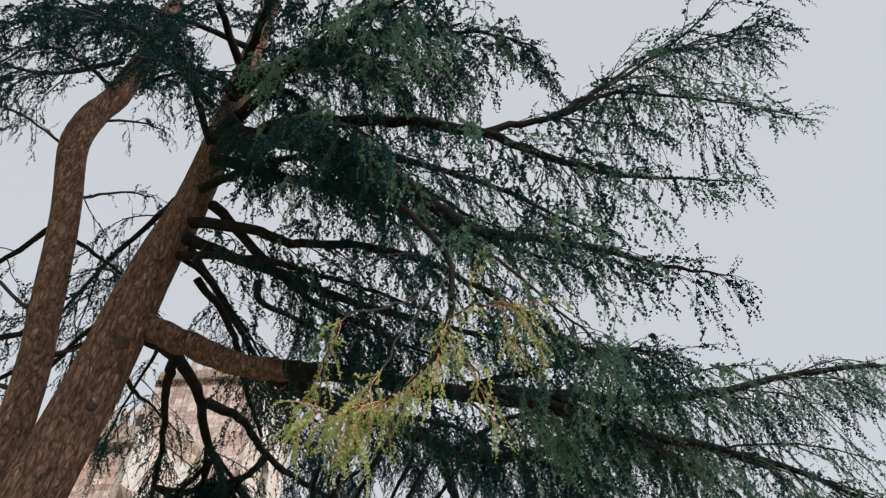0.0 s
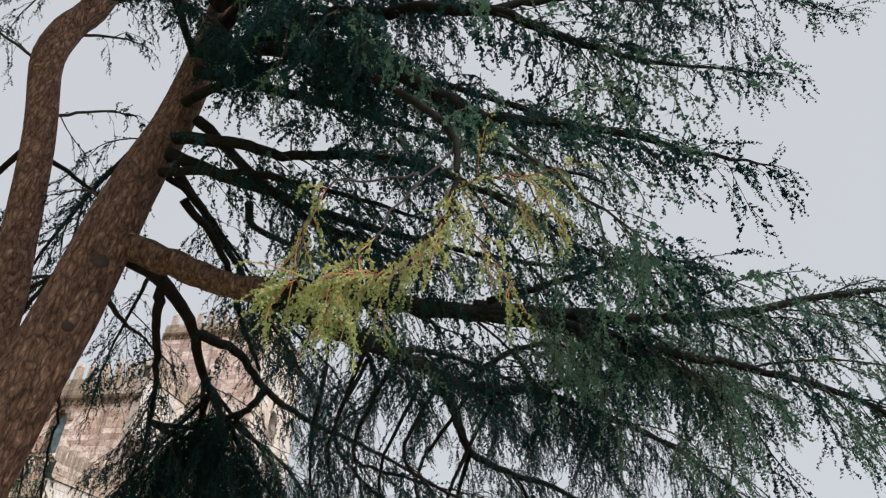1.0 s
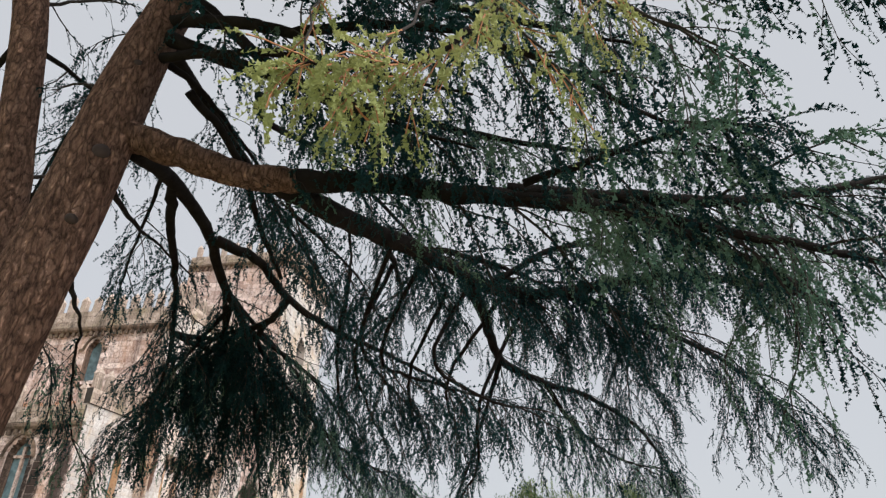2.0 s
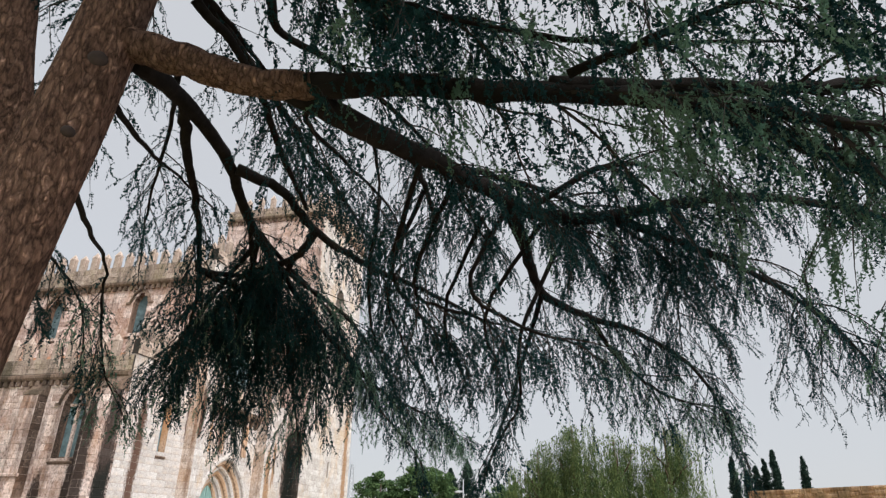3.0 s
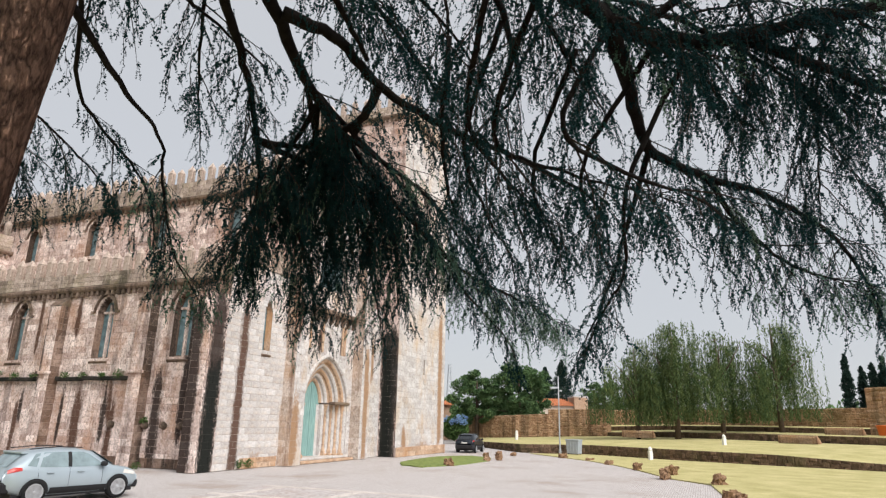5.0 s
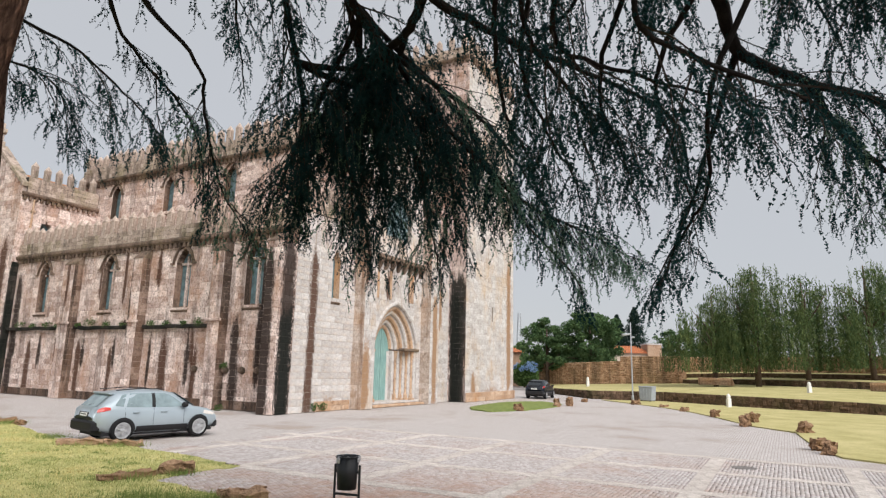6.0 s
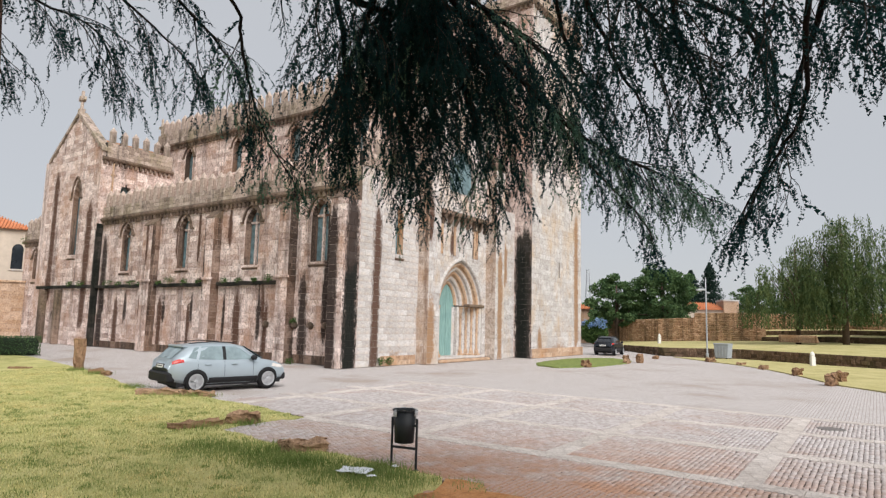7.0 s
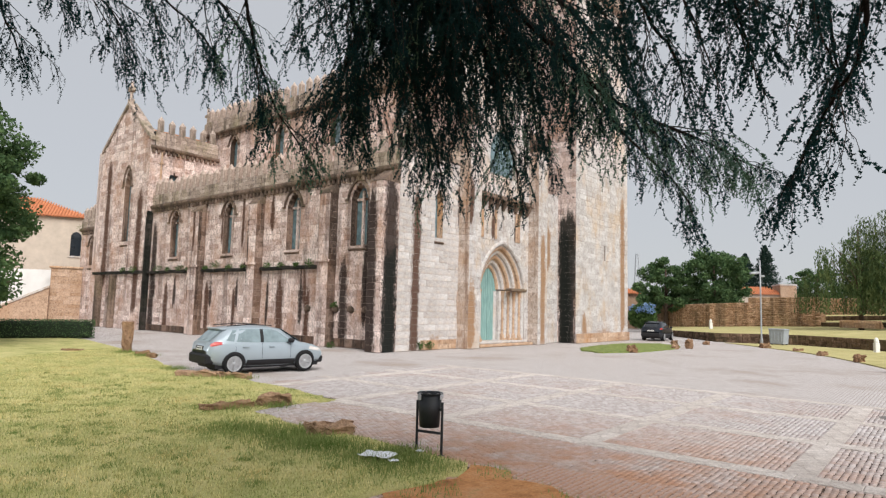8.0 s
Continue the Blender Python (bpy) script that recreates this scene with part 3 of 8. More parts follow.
# front
F_OPS = [(3.4, 0.35, 6.3, 8.6, 9.2), (15.2, 0.35, 6.7, 8.7, 9.3)]
wall("aisle_front_wall", "b", 0, 0.02, 5.35, 0, 11.0, STONE_FRONT, F_OPS[:1], seed=61, pick=lambda s, z: z < 9.0, pick_mat=STONE_FRONT_PIECE)
DOOR = (10.1, 1.0, 0.3, 3.7, 5.25)
P_OP = [(10.1, 2.75, 0, 3.7, 6.75)]
ROSE = [(10.1, 1.6, 11.2, 12.8, 14.4)]
wall("nave_front_wall", "b", 0, 5.35, 14.55, 0, 18.6, STONE_FRONT, P_OP + ROSE, seed=63, thick=0.5)
wall("right_aisle_front_wall", "b", 0, 14.55, 17.6, 0, 11.0, STONE_FRONT, F_OPS[1:], seed=65)
for o in F_OPS:
    window("b", 0, o, lancets=1, hood=False, label="narrow lancet in the front wall")
part("rose_window_pane", Geo().box(8.3, 0.35, 11, 11.9, 0.4, 14.6).mesh("pane", GLASS_LEAD), None, church)
parapet("b", -0.1, 0.0, 5.35, 11.0, seed=66)
parapet("b", -0.1, 5.35, 14.55, 18.6, seed=67)
buttress("b", 0, 5.3, 6.5, 0.8, 13.5, STONE_FRONT, STONE_BUTT, 1.5)
buttress("b", 0, 13.35, 14.6, 0.8, 13.5, STONE_FRONT, STONE_BUTT, 1.5)
# gablet over the portal with corbel table
g = Geo()
g.box(6.52, -0.45, 9.45, 13.33, 0, 9.75, 0.04)
g.put("portal_cornice", STONE_TRIM, church)
for i in range(9):
    a = 6.85 + i * 0.75
    g = Geo().extrude([(0.0, 9.45), (-0.38, 9.45), (-0.34, 9.25), (-0.1, 8.85), (0, 8.8)], 0, a, a + 0.26)
    g.put("corbel", STONE_TRIM, church)
for a, w in ((7.35, 0.5), (9.1, 0.25), (11.6, 0.55)):
    Geo().box(a, -0.07, 6.9, a + w, 0, 8.9, 0.02).put("pilaster_strip", STONE_RUST, church)
# portal: receding pointed orders on shafts
ORDERS = 6
for k in range(ORDERS):
    t = k / (ORDERS - 1)
    h, y0, ap = 2.75 - 1.7 * t, -0.02 + 1.15 * t, 6.75 - 1.5 * t
    op = (10.1, h, 0, 3.7, ap)
    g = Geo()
    pts = [(10.1 - arch_half(op, z), z) for z in np.linspace(3.7, ap - 0.02, 12)] + [(10.1, ap)]
    pts += [(20.2 - s, z) for s, z in pts[-2::-1]]
    w = 0.30
    r = 0.15
    g.tube([(s, y0 + 0.05, z) for s, z in pts], r, 8)
    inner = [(10.1 + (s - 10.1) * (1 - w / h), 3.7 + (z - 3.7) * (1 - 0.3 / (ap - 3.7)), y0 + 0.24) for s, z in pts]
    v = [(s, y0, z) for s, z in pts] + [(s, y, z) for s, z, y in inner]
    n = len(pts)
    g.add(v, [(i, i + 1, n + i + 1, n + i) for i in range(n - 1)])
    g.put("arch_order", STONE_RUST if k % 2 else STONE_FRONT, church, smooth=False)
    for side in (-1, 1):
        a = 10.1 + side * h
        jamb = Geo().box(a - side * 0.02, y0 + 0.02, 0, a - side * 0.34, y0 + 0.5, 3.6, 0.03)
        jamb.put("jamb", STONE_FRONT, church)
        if 0 < k < ORDERS - 1:
            col = Geo().lathe([(0.17, 0.42), (0.18, 0.6), (0.12, 0.72), (0.095, 0.8), (0.095, 3.1), (0.11, 3.14), (0.16, 3.45), (0.2, 3.55), (0.2, 3.6)], a, y0 - 0.02, 12)
            col.box(a - 0.2, y0 - 0.22, 0.2, a + 0.2, y0 + 0.18, 0.45, 0.03)
            col.put("column_shaft", STONE_RUST, church, smooth=False)
for side in (-1, 1):
    x0, x1, y1 = (7.15, 7.45, 0.1) if side < 0 else (11.1, 13.05, 0.4)
    Geo().box(x0, -0.12, 3.58, x1, y1, 3.78, 0.04).put("impost", STONE_TRIM, church)
Geo().box(7.0, -0.55, 0, 13.2, 1.3, 0.16, 0.03).put("door_step", STONE_RUST, church)
Geo().box(7.5, -0.15, 0.16, 12.8, 1.3, 0.3, 0.03).put("door_step", STONE_FRONT, church)
gm = Mat("green_door_paint", 0.6, 0, 0.3)
f = gm.noise(3, 5, (6, 6, 0.5))
gm.base(gm.ramp(f, [(0.3, (0.13, 0.25, 0.24)), (0.7, (0.27, 0.42, 0.39))])).bump(f, 0.01)
DOOR_GREEN = gm.m
door = new("church_door")
door.parent = church
tagged(door, "tall pale green wooden double door")
for s0, s1 in ((9.08, 10.08), (10.12, 11.12)):
    leaf = Geo()
    n = 5
    for i in range(n):
        a, b = s0 + (s1 - s0) * i / n, s0 + (s1 - s0) * (i + 1) / n
        leaf.box(a + 0.006, 1.18, 0.3, b - 0.006, 1.24, 5.2, 0.008)
    leaf.put("door_leaf", DOOR_GREEN, door)
# added dark panel behind the leaves, shade put into its colour
part("door_shade_panel", Geo().box(8.9, 1.25, 0.3, 11.3, 1.4, 5.6).mesh("door_shade_panel", plain("door_shadow_wood", (0.05, 0.06, 0.055), 0.8)), None, church)

# tower
TW0, TW1, TWB, TWH = 17.6, 27.2, -1.5, 28.0
wall("tower_front_wall", "b", TWB, TW0, TW1, 0, TWH, STONE_FRONT, [(22.6, 0.12, 6.3, 7.7, 7.8), (22.4, 0.9, 19.5, 21.5, 22.6)], seed=71, course=0.4, lens=(0.6, 1.2))
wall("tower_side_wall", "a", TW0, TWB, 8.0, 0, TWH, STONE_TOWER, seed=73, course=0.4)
wall("tower_plinth", "b", TWB - 0.12, TW0 - 0.1, TW1 + 0.1, 0, 0.7, STONE_RUST, thick=0.12, seed=77, label="rust-stained plinth courses")
Geo().box(TW1 - 0.3, TWB + 0.3, 0, TW1, 8, TWH).put("tower_right_wall", STONE_FRONT, church)
Geo().box(TW0, TWB + 0.5, TWH - 1.2, TW1, 8, TWH - 1.0).put("tower_roof", ROOF_TILE, church)
cornice("b", TWB, TW0, TW1, TWH - 0.1)
cornice("a", TW0, TWB, 8, TWH - 0.1)
parapet("b", TWB - 0.1, TW0, TW1, TWH + 0.28, seed=79, pitch=1.2)
parapet("a", TW0 - 0.1, TWB, 8, TWH + 0.28, seed=81, pitch=1.2)
Geo().box(22.45, TWB + 0.3, 6.2, 22.75, TWB + 0.35, 7.9).put("arrow_slit_shadow", MORTAR, church)

# ---- ground ----
def ground_mat():
    m = Mat("plaza_setts_far", 0.9, 0, 0.2)
    c = m.ramp(m.noise(14, 4, rough=0.7), [(0.3, (0.42, 0.385, 0.375)), (0.7, (0.58, 0.545, 0.535))])
    br = m.n.new("ShaderNodeTexBrick")
    br.inputs["Scale"].default_value = 1.0
    br.inputs["Brick Width"].default_value, br.inputs["Row Height"].default_value, br.inputs["Mortar Size"].default_value = 0.112, 0.094, 0.009
    br.inputs["Color1"].default_value, br.inputs["Color2"].default_value, br.inputs["Mortar"].default_value = (0.85, 0.85, 0.85, 1), (1.1, 1.1, 1.1, 1), (0.5, 0.45, 0.41, 1)
    m.l.new(m.pos((1, 1, 1), -TURN), br.inputs[0])
    c = m.mix(0.8, c, br.outputs[0], "MULTIPLY")
    c = m.mix(m.grey(m.noise(0.22, 5), 0.52, 0.75), c, (0.30, 0.24, 0.20))
    m.base(c)
    m.bump(m.noise(18, 4), 0.02)
    return m.m


PLAZA = ground_mat()
g = Geo()
g.add([(-1500, -1500, -0.02), (1500, -1500, -0.02), (1500, 1500, -0.02), (-1500, 1500, -0.02)], [(0, 1, 2, 3)])
ground = g.put("ground", PLAZA, None, "wide square paved with worn granite setts", kind="structure")

GRASS = Mat("lawn_soil_grass", 0.95, 0, 0.1)
c = GRASS.ramp(GRASS.noise(0.9, 6, rough=0.7), [(0.3, (0.22, 0.25, 0.08)), (0.5, (0.46, 0.44, 0.19)), (0.68, (0.58, 0.52, 0.26)), (0.78, (0.46, 0.30, 0.15))])
GRASS.base(GRASS.mix(0.6, c, GRASS.ramp(GRASS.noise(30, 5), [(0.3, (0.6, 0.6, 0.55)), (0.7, (1.25, 1.25, 1.2))]), "MULTIPLY")).bump(GRASS.noise(45, 4), 0.03)


def sheet(name, outline, z, mat, label, thick=0.06, kind="structure"):
    bm = bmesh.new()
    top = [bm.verts.new((x, y, z)) for x, y in outline]
    low = [bm.verts.new((x, y, z - thick)) for x, y in outline]
    bm.faces.new(top)
    for i in range(len(top)):
        j = (i + 1) % len(top)
        bm.faces.new((low[i], low[j], top[j], top[i]))
    bmesh.ops.recalc_face_normals(bm, faces=bm.faces)
    return part(name, bm, mat, None, label, kind=kind)


def ragged(outline, step=0.3, amp=0.10, seed=1, near=30.0):
    """The same outline with small uneven bays."""
    out = []
    for (x0, y0), (x1, y1) in zip(outline, outline[1:] + outline[:1]):
        d = math.hypot(x1 - x0, y1 - y0)
        n = max(1, int(d / step)) if max(abs(x0), abs(x1), abs(y0), abs(y1)) < near else 1
        for k in range(n):
            x, y = x0 + (x1 - x0) * k / n, y0 + (y1 - y0) * k / n
            v = noise.noise_vector((x * 1.9, y * 1.9, seed)) * amp * 2 + noise.noise_vector((x * 6, y * 6, seed + 4)) * amp
            out.append((x + (v.x if k else 0), y + (v.y if k else 0)))
    return out


LAWN_L = [(-60, 48), (-30, 43), (-22, 39), (-15.2, 32.6), (-11, 28), (-8.2, 24.6), (-6, 23.9), (-3.6, 22), (-1.75, 20.25), (-2.7, 19.2), (-3.1, 18.2),
          (-1.6, 16.9), (-0.4, 16.2), (0.9, 15.3), (1.95, 14.5), (1.9, 13.9), (1.3, 13.1), (0.6, 12.2), (0.4, 9), (2, 2), (0, -14), (-60, -14)]
LAWN_L = ragged(LAWN_L)
lawn = sheet("lawn", LAWN_L, 0.03, GRASS.m, "yellow-green mown lawn beside the square")

# ---- the great cedar ----
BARK = Mat("cedar_bark", 0.95, 0, 0.12)
bk = BARK.n.new("ShaderNodeTexVoronoi")
bk.feature = "DISTANCE_TO_EDGE"
bk.inputs["Scale"].default_value = 15.0
warp = BARK.n.new("ShaderNodeTexNoise")
warp.inputs["Scale"].default_value, warp.inputs["Detail"].default_value = 9.0, 5
shift = BARK.n.new("ShaderNodeVectorMath")
shift.operation = "MULTIPLY_ADD"
shift.inputs[1].default_value = (0.2, 0.2, 0.2)
BARK.l.new(BARK.pos((1, 1, 0.36)), warp.inputs["Vector"])
BARK.l.new(warp.outputs["Color"], shift.inputs[0])
BARK.l.new(BARK.pos((1, 1, 0.36)), shift.inputs[2])
BARK.l.new(shift.outputs[0], bk.inputs["Vector"])
crack = BARK.mix(0.45, BARK.grey(bk.outputs["Distance"], 0.0, 0.2), BARK.grey(BARK.noise(26, 6, (1, 1, 0.3), 0.8), 0.38, 0.56), "MIX")
c = BARK.ramp(BARK.noise(11, 7, (1, 1, 0.3), 0.75), [(0.3, (0.12, 0.068, 0.05)), (0.5, (0.27, 0.16, 0.115)), (0.72, (0.42, 0.27, 0.205))])
BARK.base(BARK.mix(crack, (0.035, 0.02, 0.016), c)).bump(crack, 0.06, 1.0)
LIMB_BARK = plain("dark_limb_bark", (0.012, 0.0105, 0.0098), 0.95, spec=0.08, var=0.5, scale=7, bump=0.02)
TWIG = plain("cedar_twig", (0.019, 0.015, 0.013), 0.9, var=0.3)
TWIG_RED = plain("young_red_twig", (0.30, 0.13, 0.06), 0.85, var=0.25)


def needle_mat(name, a, b, trans=0.25):
    m = Mat(name, 0.75, 0, 0.08)
    c = m.ramp(m.noise(1.3, 4), [(0.3, a), (0.7, b)])
    m.base(c)
    m.b.inputs["Subsurface Weight"].default_value = 0.0
    m.b.inputs["Transmission Weight"].default_value = 0.0
    tr = m.n.new("ShaderNodeBsdfTranslucent")
    m.l.new(c, tr.inputs[0])
    ad = m.n.new("ShaderNodeMixShader")
    ad.inputs[0].default_value = trans
    m.l.new(m.b.outputs[0], ad.inputs[1])
    m.l.new(tr.outputs[0], ad.inputs[2])
    m.l.new(ad.outputs[0], m.n["Material Output"].inputs[0])
    return m.m


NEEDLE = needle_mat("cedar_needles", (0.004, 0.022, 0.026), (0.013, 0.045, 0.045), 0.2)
# paler copy of the needle green, stands for sprays that catch light
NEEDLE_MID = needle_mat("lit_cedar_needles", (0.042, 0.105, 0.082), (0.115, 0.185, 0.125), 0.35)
NEEDLE_NEW = needle_mat("young_cedar_needles", (0.20, 0.25, 0.10), (0.42, 0.44, 0.19), 0.35)


def shoot_template(rng, length, tufts, r, stem=0.0026):
    """A wandering, drooping shoot along +x with small rosettes of needles: vertices (triangles, three each)."""
    tri = []
    droop, sway, ph = rng.uniform(0.05, 0.6), rng.uniform(0.03, 0.14), rng.uniform(0, 6)

    def axis(t):
        return np.array((length * t * (1 - 0.25 * droop * t), length * sway * (math.sin(4.2 * t + ph) - math.sin(ph)), -droop * length * t ** 1.8 + 0.02 * length * math.sin(9 * t)))
    ax = [axis(t) for t in np.linspace(0, 1, 4)]
    for p, q in zip(ax[:-1], ax[1:]):
        o = np.array((0, stem, stem))
        tri += [p - o, p + o, q]
    for i in range(tufts):
        t = (i + rng.uniform(0.0, 1.0)) / tufts
        p = axis(t)
        rr = r * rng.uniform(0.65, 1.3) * (1.1 - 0.35 * t)
        p = p + np.array((rng.gauss(0, 0.3), rng.gauss(0, 0.45), rng.gauss(0.15, 0.45))) * rr
        for k in range(2):
            n = np.array((rng.gauss(0, 1), rng.gauss(0, 1), rng.gauss(0, 1)))
            u = np.cross(n, (rng.gauss(0, 1), rng.gauss(0, 1), rng.gauss(0, 1)))
            u /= np.linalg.norm(u) + 1e-6
            w = np.cross(n, u)
            w /= np.linalg.norm(w) + 1e-6
            for a in (0, 2.1, 4.2):
                a += rng.uniform(-0.4, 0.4)
                tri.append(p + (u * math.cos(a) + w * math.sin(a)) * rr * rng.uniform(0.7, 1.35))
    return np.array(tri, dtype=np.float32)


TR = random.Random(5)
SHOOTS_FINE = [shoot_template(TR, 0.27, 12, 0.0174) for _ in range(12)]
SHOOTS = [shoot_template(TR, 0.27, 12, 0.0184) for _ in range(12)]


class Foliage:
    """Many shoots as one mesh."""

    def __init__(self):
        self.chunks = []

    def shoot(self, p, d, scale, rng, templates=SHOOTS):
        d = np.array(d, float)
        d /= np.linalg.norm(d) + 1e-9
        u = np.cross((rng.gauss(0, 0.35), rng.gauss(0, 0.35), 1), d)
        u /= np.linalg.norm(u) + 1e-9
        w = np.cross(d, u)
        m = np.stack([d, u, w]) * scale
        self.chunks.append((templates[rng.randrange(len(templates))] @ m + np.array(p)).astype(np.float32))

    def put(self, name, mat, parent, label=""):
        if not self.chunks:
            return None
        co = np.concatenate(self.chunks)
        n = len(co)
        me = bpy.data.meshes.new(name)
        me.vertices.add(n)
        me.loops.add(n)
        me.polygons.add(n // 3)
        me.vertices.foreach_set("co", co.ravel())
        me.loops.foreach_set("vertex_index", np.arange(n, dtype=np.int32))
        me.polygons.foreach_set("loop_start", np.arange(0, n, 3, dtype=np.int32))
        me.materials.append(mat)
        me.update(calc_edges=True)
        return part(name, me, None, parent, label, kind="stuff")


def smooth_path(pts, n):
    """A smooth run of n points through the given ones."""
    p = [np.array(q, float) for q in pts]
    p = [2 * p[0] - p[1]] + p + [2 * p[-1] - p[-2]]
    out = []
    for t in np.linspace(0, len(pts) - 1, n):
        i = min(int(t), len(pts) - 2)
        f = t - i
        a, b, c, d = p[i:i + 4]
        out.append(0.5 * (2 * b + (c - a) * f + (2 * a - 5 * b + 4 * c - d) * f * f + (3 * b - a - 3 * c + d) * f ** 3))
    return out


cedar = thing("cedar_tree", pose(-0.3, 6.95, 0), "huge old cedar with drooping dark needle sprays over the lawn", "tree")
ROOT = Vector((-0.3, 6.95, 0))


def rel(p):
    return tuple(np.array(p, float) - np.array(ROOT))


def trunk(name, pts, radii, n=34, sides=26, seed=3, label=""):
    path = smooth_path(pts, n)
    rs = np.interp(np.linspace(0, 1, n), np.linspace(0, 1, len(radii)), radii)
    v, f = [], []
    for i, p in enumerate(path):
        for k in range(sides):
            a = 2 * math.pi * k / sides
            r = rs[i] * (1 + 0.06 * math.sin(3 * a + i * 0.2) + 0.05 * noise.noise((math.cos(a) * 2, math.sin(a) * 2, i * 0.35 + seed)))
            v.append(rel((p[0] + r * math.cos(a), p[1] + r * math.sin(a), p[2])))
    for i in range(n - 1):
        f += [(i * sides + k, i * sides + (k + 1) % sides, (i + 1) * sides + (k + 1) % sides, (i + 1) * sides + k) for k in range(sides)]
    part(name, mesh_from(name, v, f, BARK.m, True), None, cedar, label)
    return path


trunk("trunk", [(-1.02, 6.95, -0.1), (-0.86, 6.93, 1.5), (-0.68, 6.91, 3.0), (-0.57, 6.9, 3.9), (-0.50, 6.9, 4.5), (-0.42, 6.9, 5.1), (-0.33, 6.9, 5.8), (-0.26, 6.9, 6.4), (-0.18, 6.9, 7.3), (-0.08, 6.9, 8.2), (0.04, 6.9, 9.0), (0.12, 6.9, 10.5), (0.15, 6.9, 12.5), (0.2, 6.9, 16)],
      [0.46, 0.36, 0.315, 0.30, 0.30, 0.30, 0.30, 0.30, 0.285, 0.255, 0.235, 0.22, 0.19, 0.1], label="thick trunk with cracked reddish-brown bark")
trunk("second_trunk", [(-0.75, 7.5, -0.1), (-0.82, 7.58, 3.0), (-1.0, 7.6, 6.0), (-1.19, 7.6, 7.15), (-1.38, 7.6, 8.2), (-1.55, 7.6, 8.95), (-1.8, 7.6, 9.95), (-1.76, 7.6, 10.7), (-1.6, 7.6, 11.3), (-1.5, 7.6, 13.0), (-1.5, 7.6, 16)],
      [0.3, 0.24, 0.19, 0.185, 0.185, 0.19, 0.2, 0.2, 0.19, 0.16, 0.08], seed=8, label="slimmer second stem")
for kx, ky, kz, kr in ((-0.17, 6.615, 6.52, 0.075), (-0.22, 6.61, 5.75, 0.045), (-0.1, 6.64, 7.7, 0.05)):
    o = Geo().lathe([(kr * 1.5, -0.08), (kr * 1.1, -0.01), (kr * 0.6, 0.012), (kr * 0.05, 0.016)], sides=12).put("knot", plain("dark_branch_scar", (0.03, 0.02, 0.017), 0.95, var=0.3), cedar, smooth=True)
    o.location, o.rotation_euler = rel((kx, ky, kz)), (math.pi / 2, 0, 0)

LIMB_RNG = random.Random(12)
FOL, TWG = Foliage(), Geo()
FOLNEW, TWGNEW = Foliage(), Geo()
FOLMID = Foliage()


def limb(pts, r0, r1, start=0.3, dens=6.0, reach=1.0, droop=0.5, shoots=9.0, new_growth=False, name="limb", seed=None, size=1.0, hang=0.35, lit_share=0.0, thick=1.0, fuzz=6.0, bark=None):
    """A limb through the given points, with spurs on its bark and side branches that droop and carry shoots."""
    rng = random.Random(seed) if seed is not None else LIMB_RNG
    n = max(8, len(pts) * 5)
    path = smooth_path(pts, n)
    for i in range(1, n):
        path[i] = path[i] + np.array((rng.gauss(0, 0.009), rng.gauss(0, 0.009), rng.gauss(0, 0.009)))
    rs = [(r0 + (r1 - r0) * (i / (n - 1)) ** 0.8) * rng.uniform(0.95, 1.06) for i in range(n)]
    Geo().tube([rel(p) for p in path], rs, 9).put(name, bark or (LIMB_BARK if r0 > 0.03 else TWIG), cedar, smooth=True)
    fol, twg = (FOLNEW, TWGNEW) if new_growth else (FOL, TWG)
    total = sum(np.linalg.norm(path[i + 1] - path[i]) for i in range(n - 1))

    def on(t):
        x = t * (n - 1)
        i = min(int(x), n - 2)
        d = path[i + 1] - path[i]
        return path[i] + d * (x - i), d / (np.linalg.norm(d) + 1e-9), rs[i]
    for j in range(int(total * (1 - start) * fuzz)):
        p, d, r = on(rng.uniform(start, 1.0))
        o = np.array((rng.gauss(0, 1), rng.gauss(0, 1), rng.gauss(0.1, 1)))
        o -= d * o.dot(d)
        o /= np.linalg.norm(o) + 1e-9
        fol.shoot(rel(p + o * r * 0.9), o + d * rng.uniform(-0.2, 0.9), size * rng.uniform(0.4, 1.0), rng)
    count = int(total * (1 - start) * dens * thick)
    for j in range(count):
        t = start + (1 - start) * (j + rng.random()) / max(1, count)
        p, d, r = on(t)
        side = np.cross(d, (0, 0, 1))
        side /= np.linalg.norm(side) + 1e-9
        s = 1 if (j % 2) else -1
        if rng.random() < 0.22:
            s *= 0.2
        dirn = d * rng.uniform(0.5, 1.1) + side * s * rng.uniform(0.3, 0.9) + np.array((0, 0, rng.uniform(-0.45, 0.25)))
        dirn /= np.linalg.norm(dirn)
        ln = reach * rng.choice((0.35, 0.55, 0.75, 1.0, 1.2)) * rng.uniform(0.8, 1.15) * (0.28 + 0.95 * math.sin(math.pi * min(1, (t - start) / (1 - start + 1e-6) * 0.72 + 0.22)))
        # some branches take the paler needles, so they look lit
        branch(p, dirn, ln, droop, FOLMID if rng.random() < lit_share else fol, twg, rng, shoots, size, hang)
    branch(path[-1], path[-1] - path[-2], reach * 0.3, droop, fol, twg, rng, shoots, size, hang)
    return path


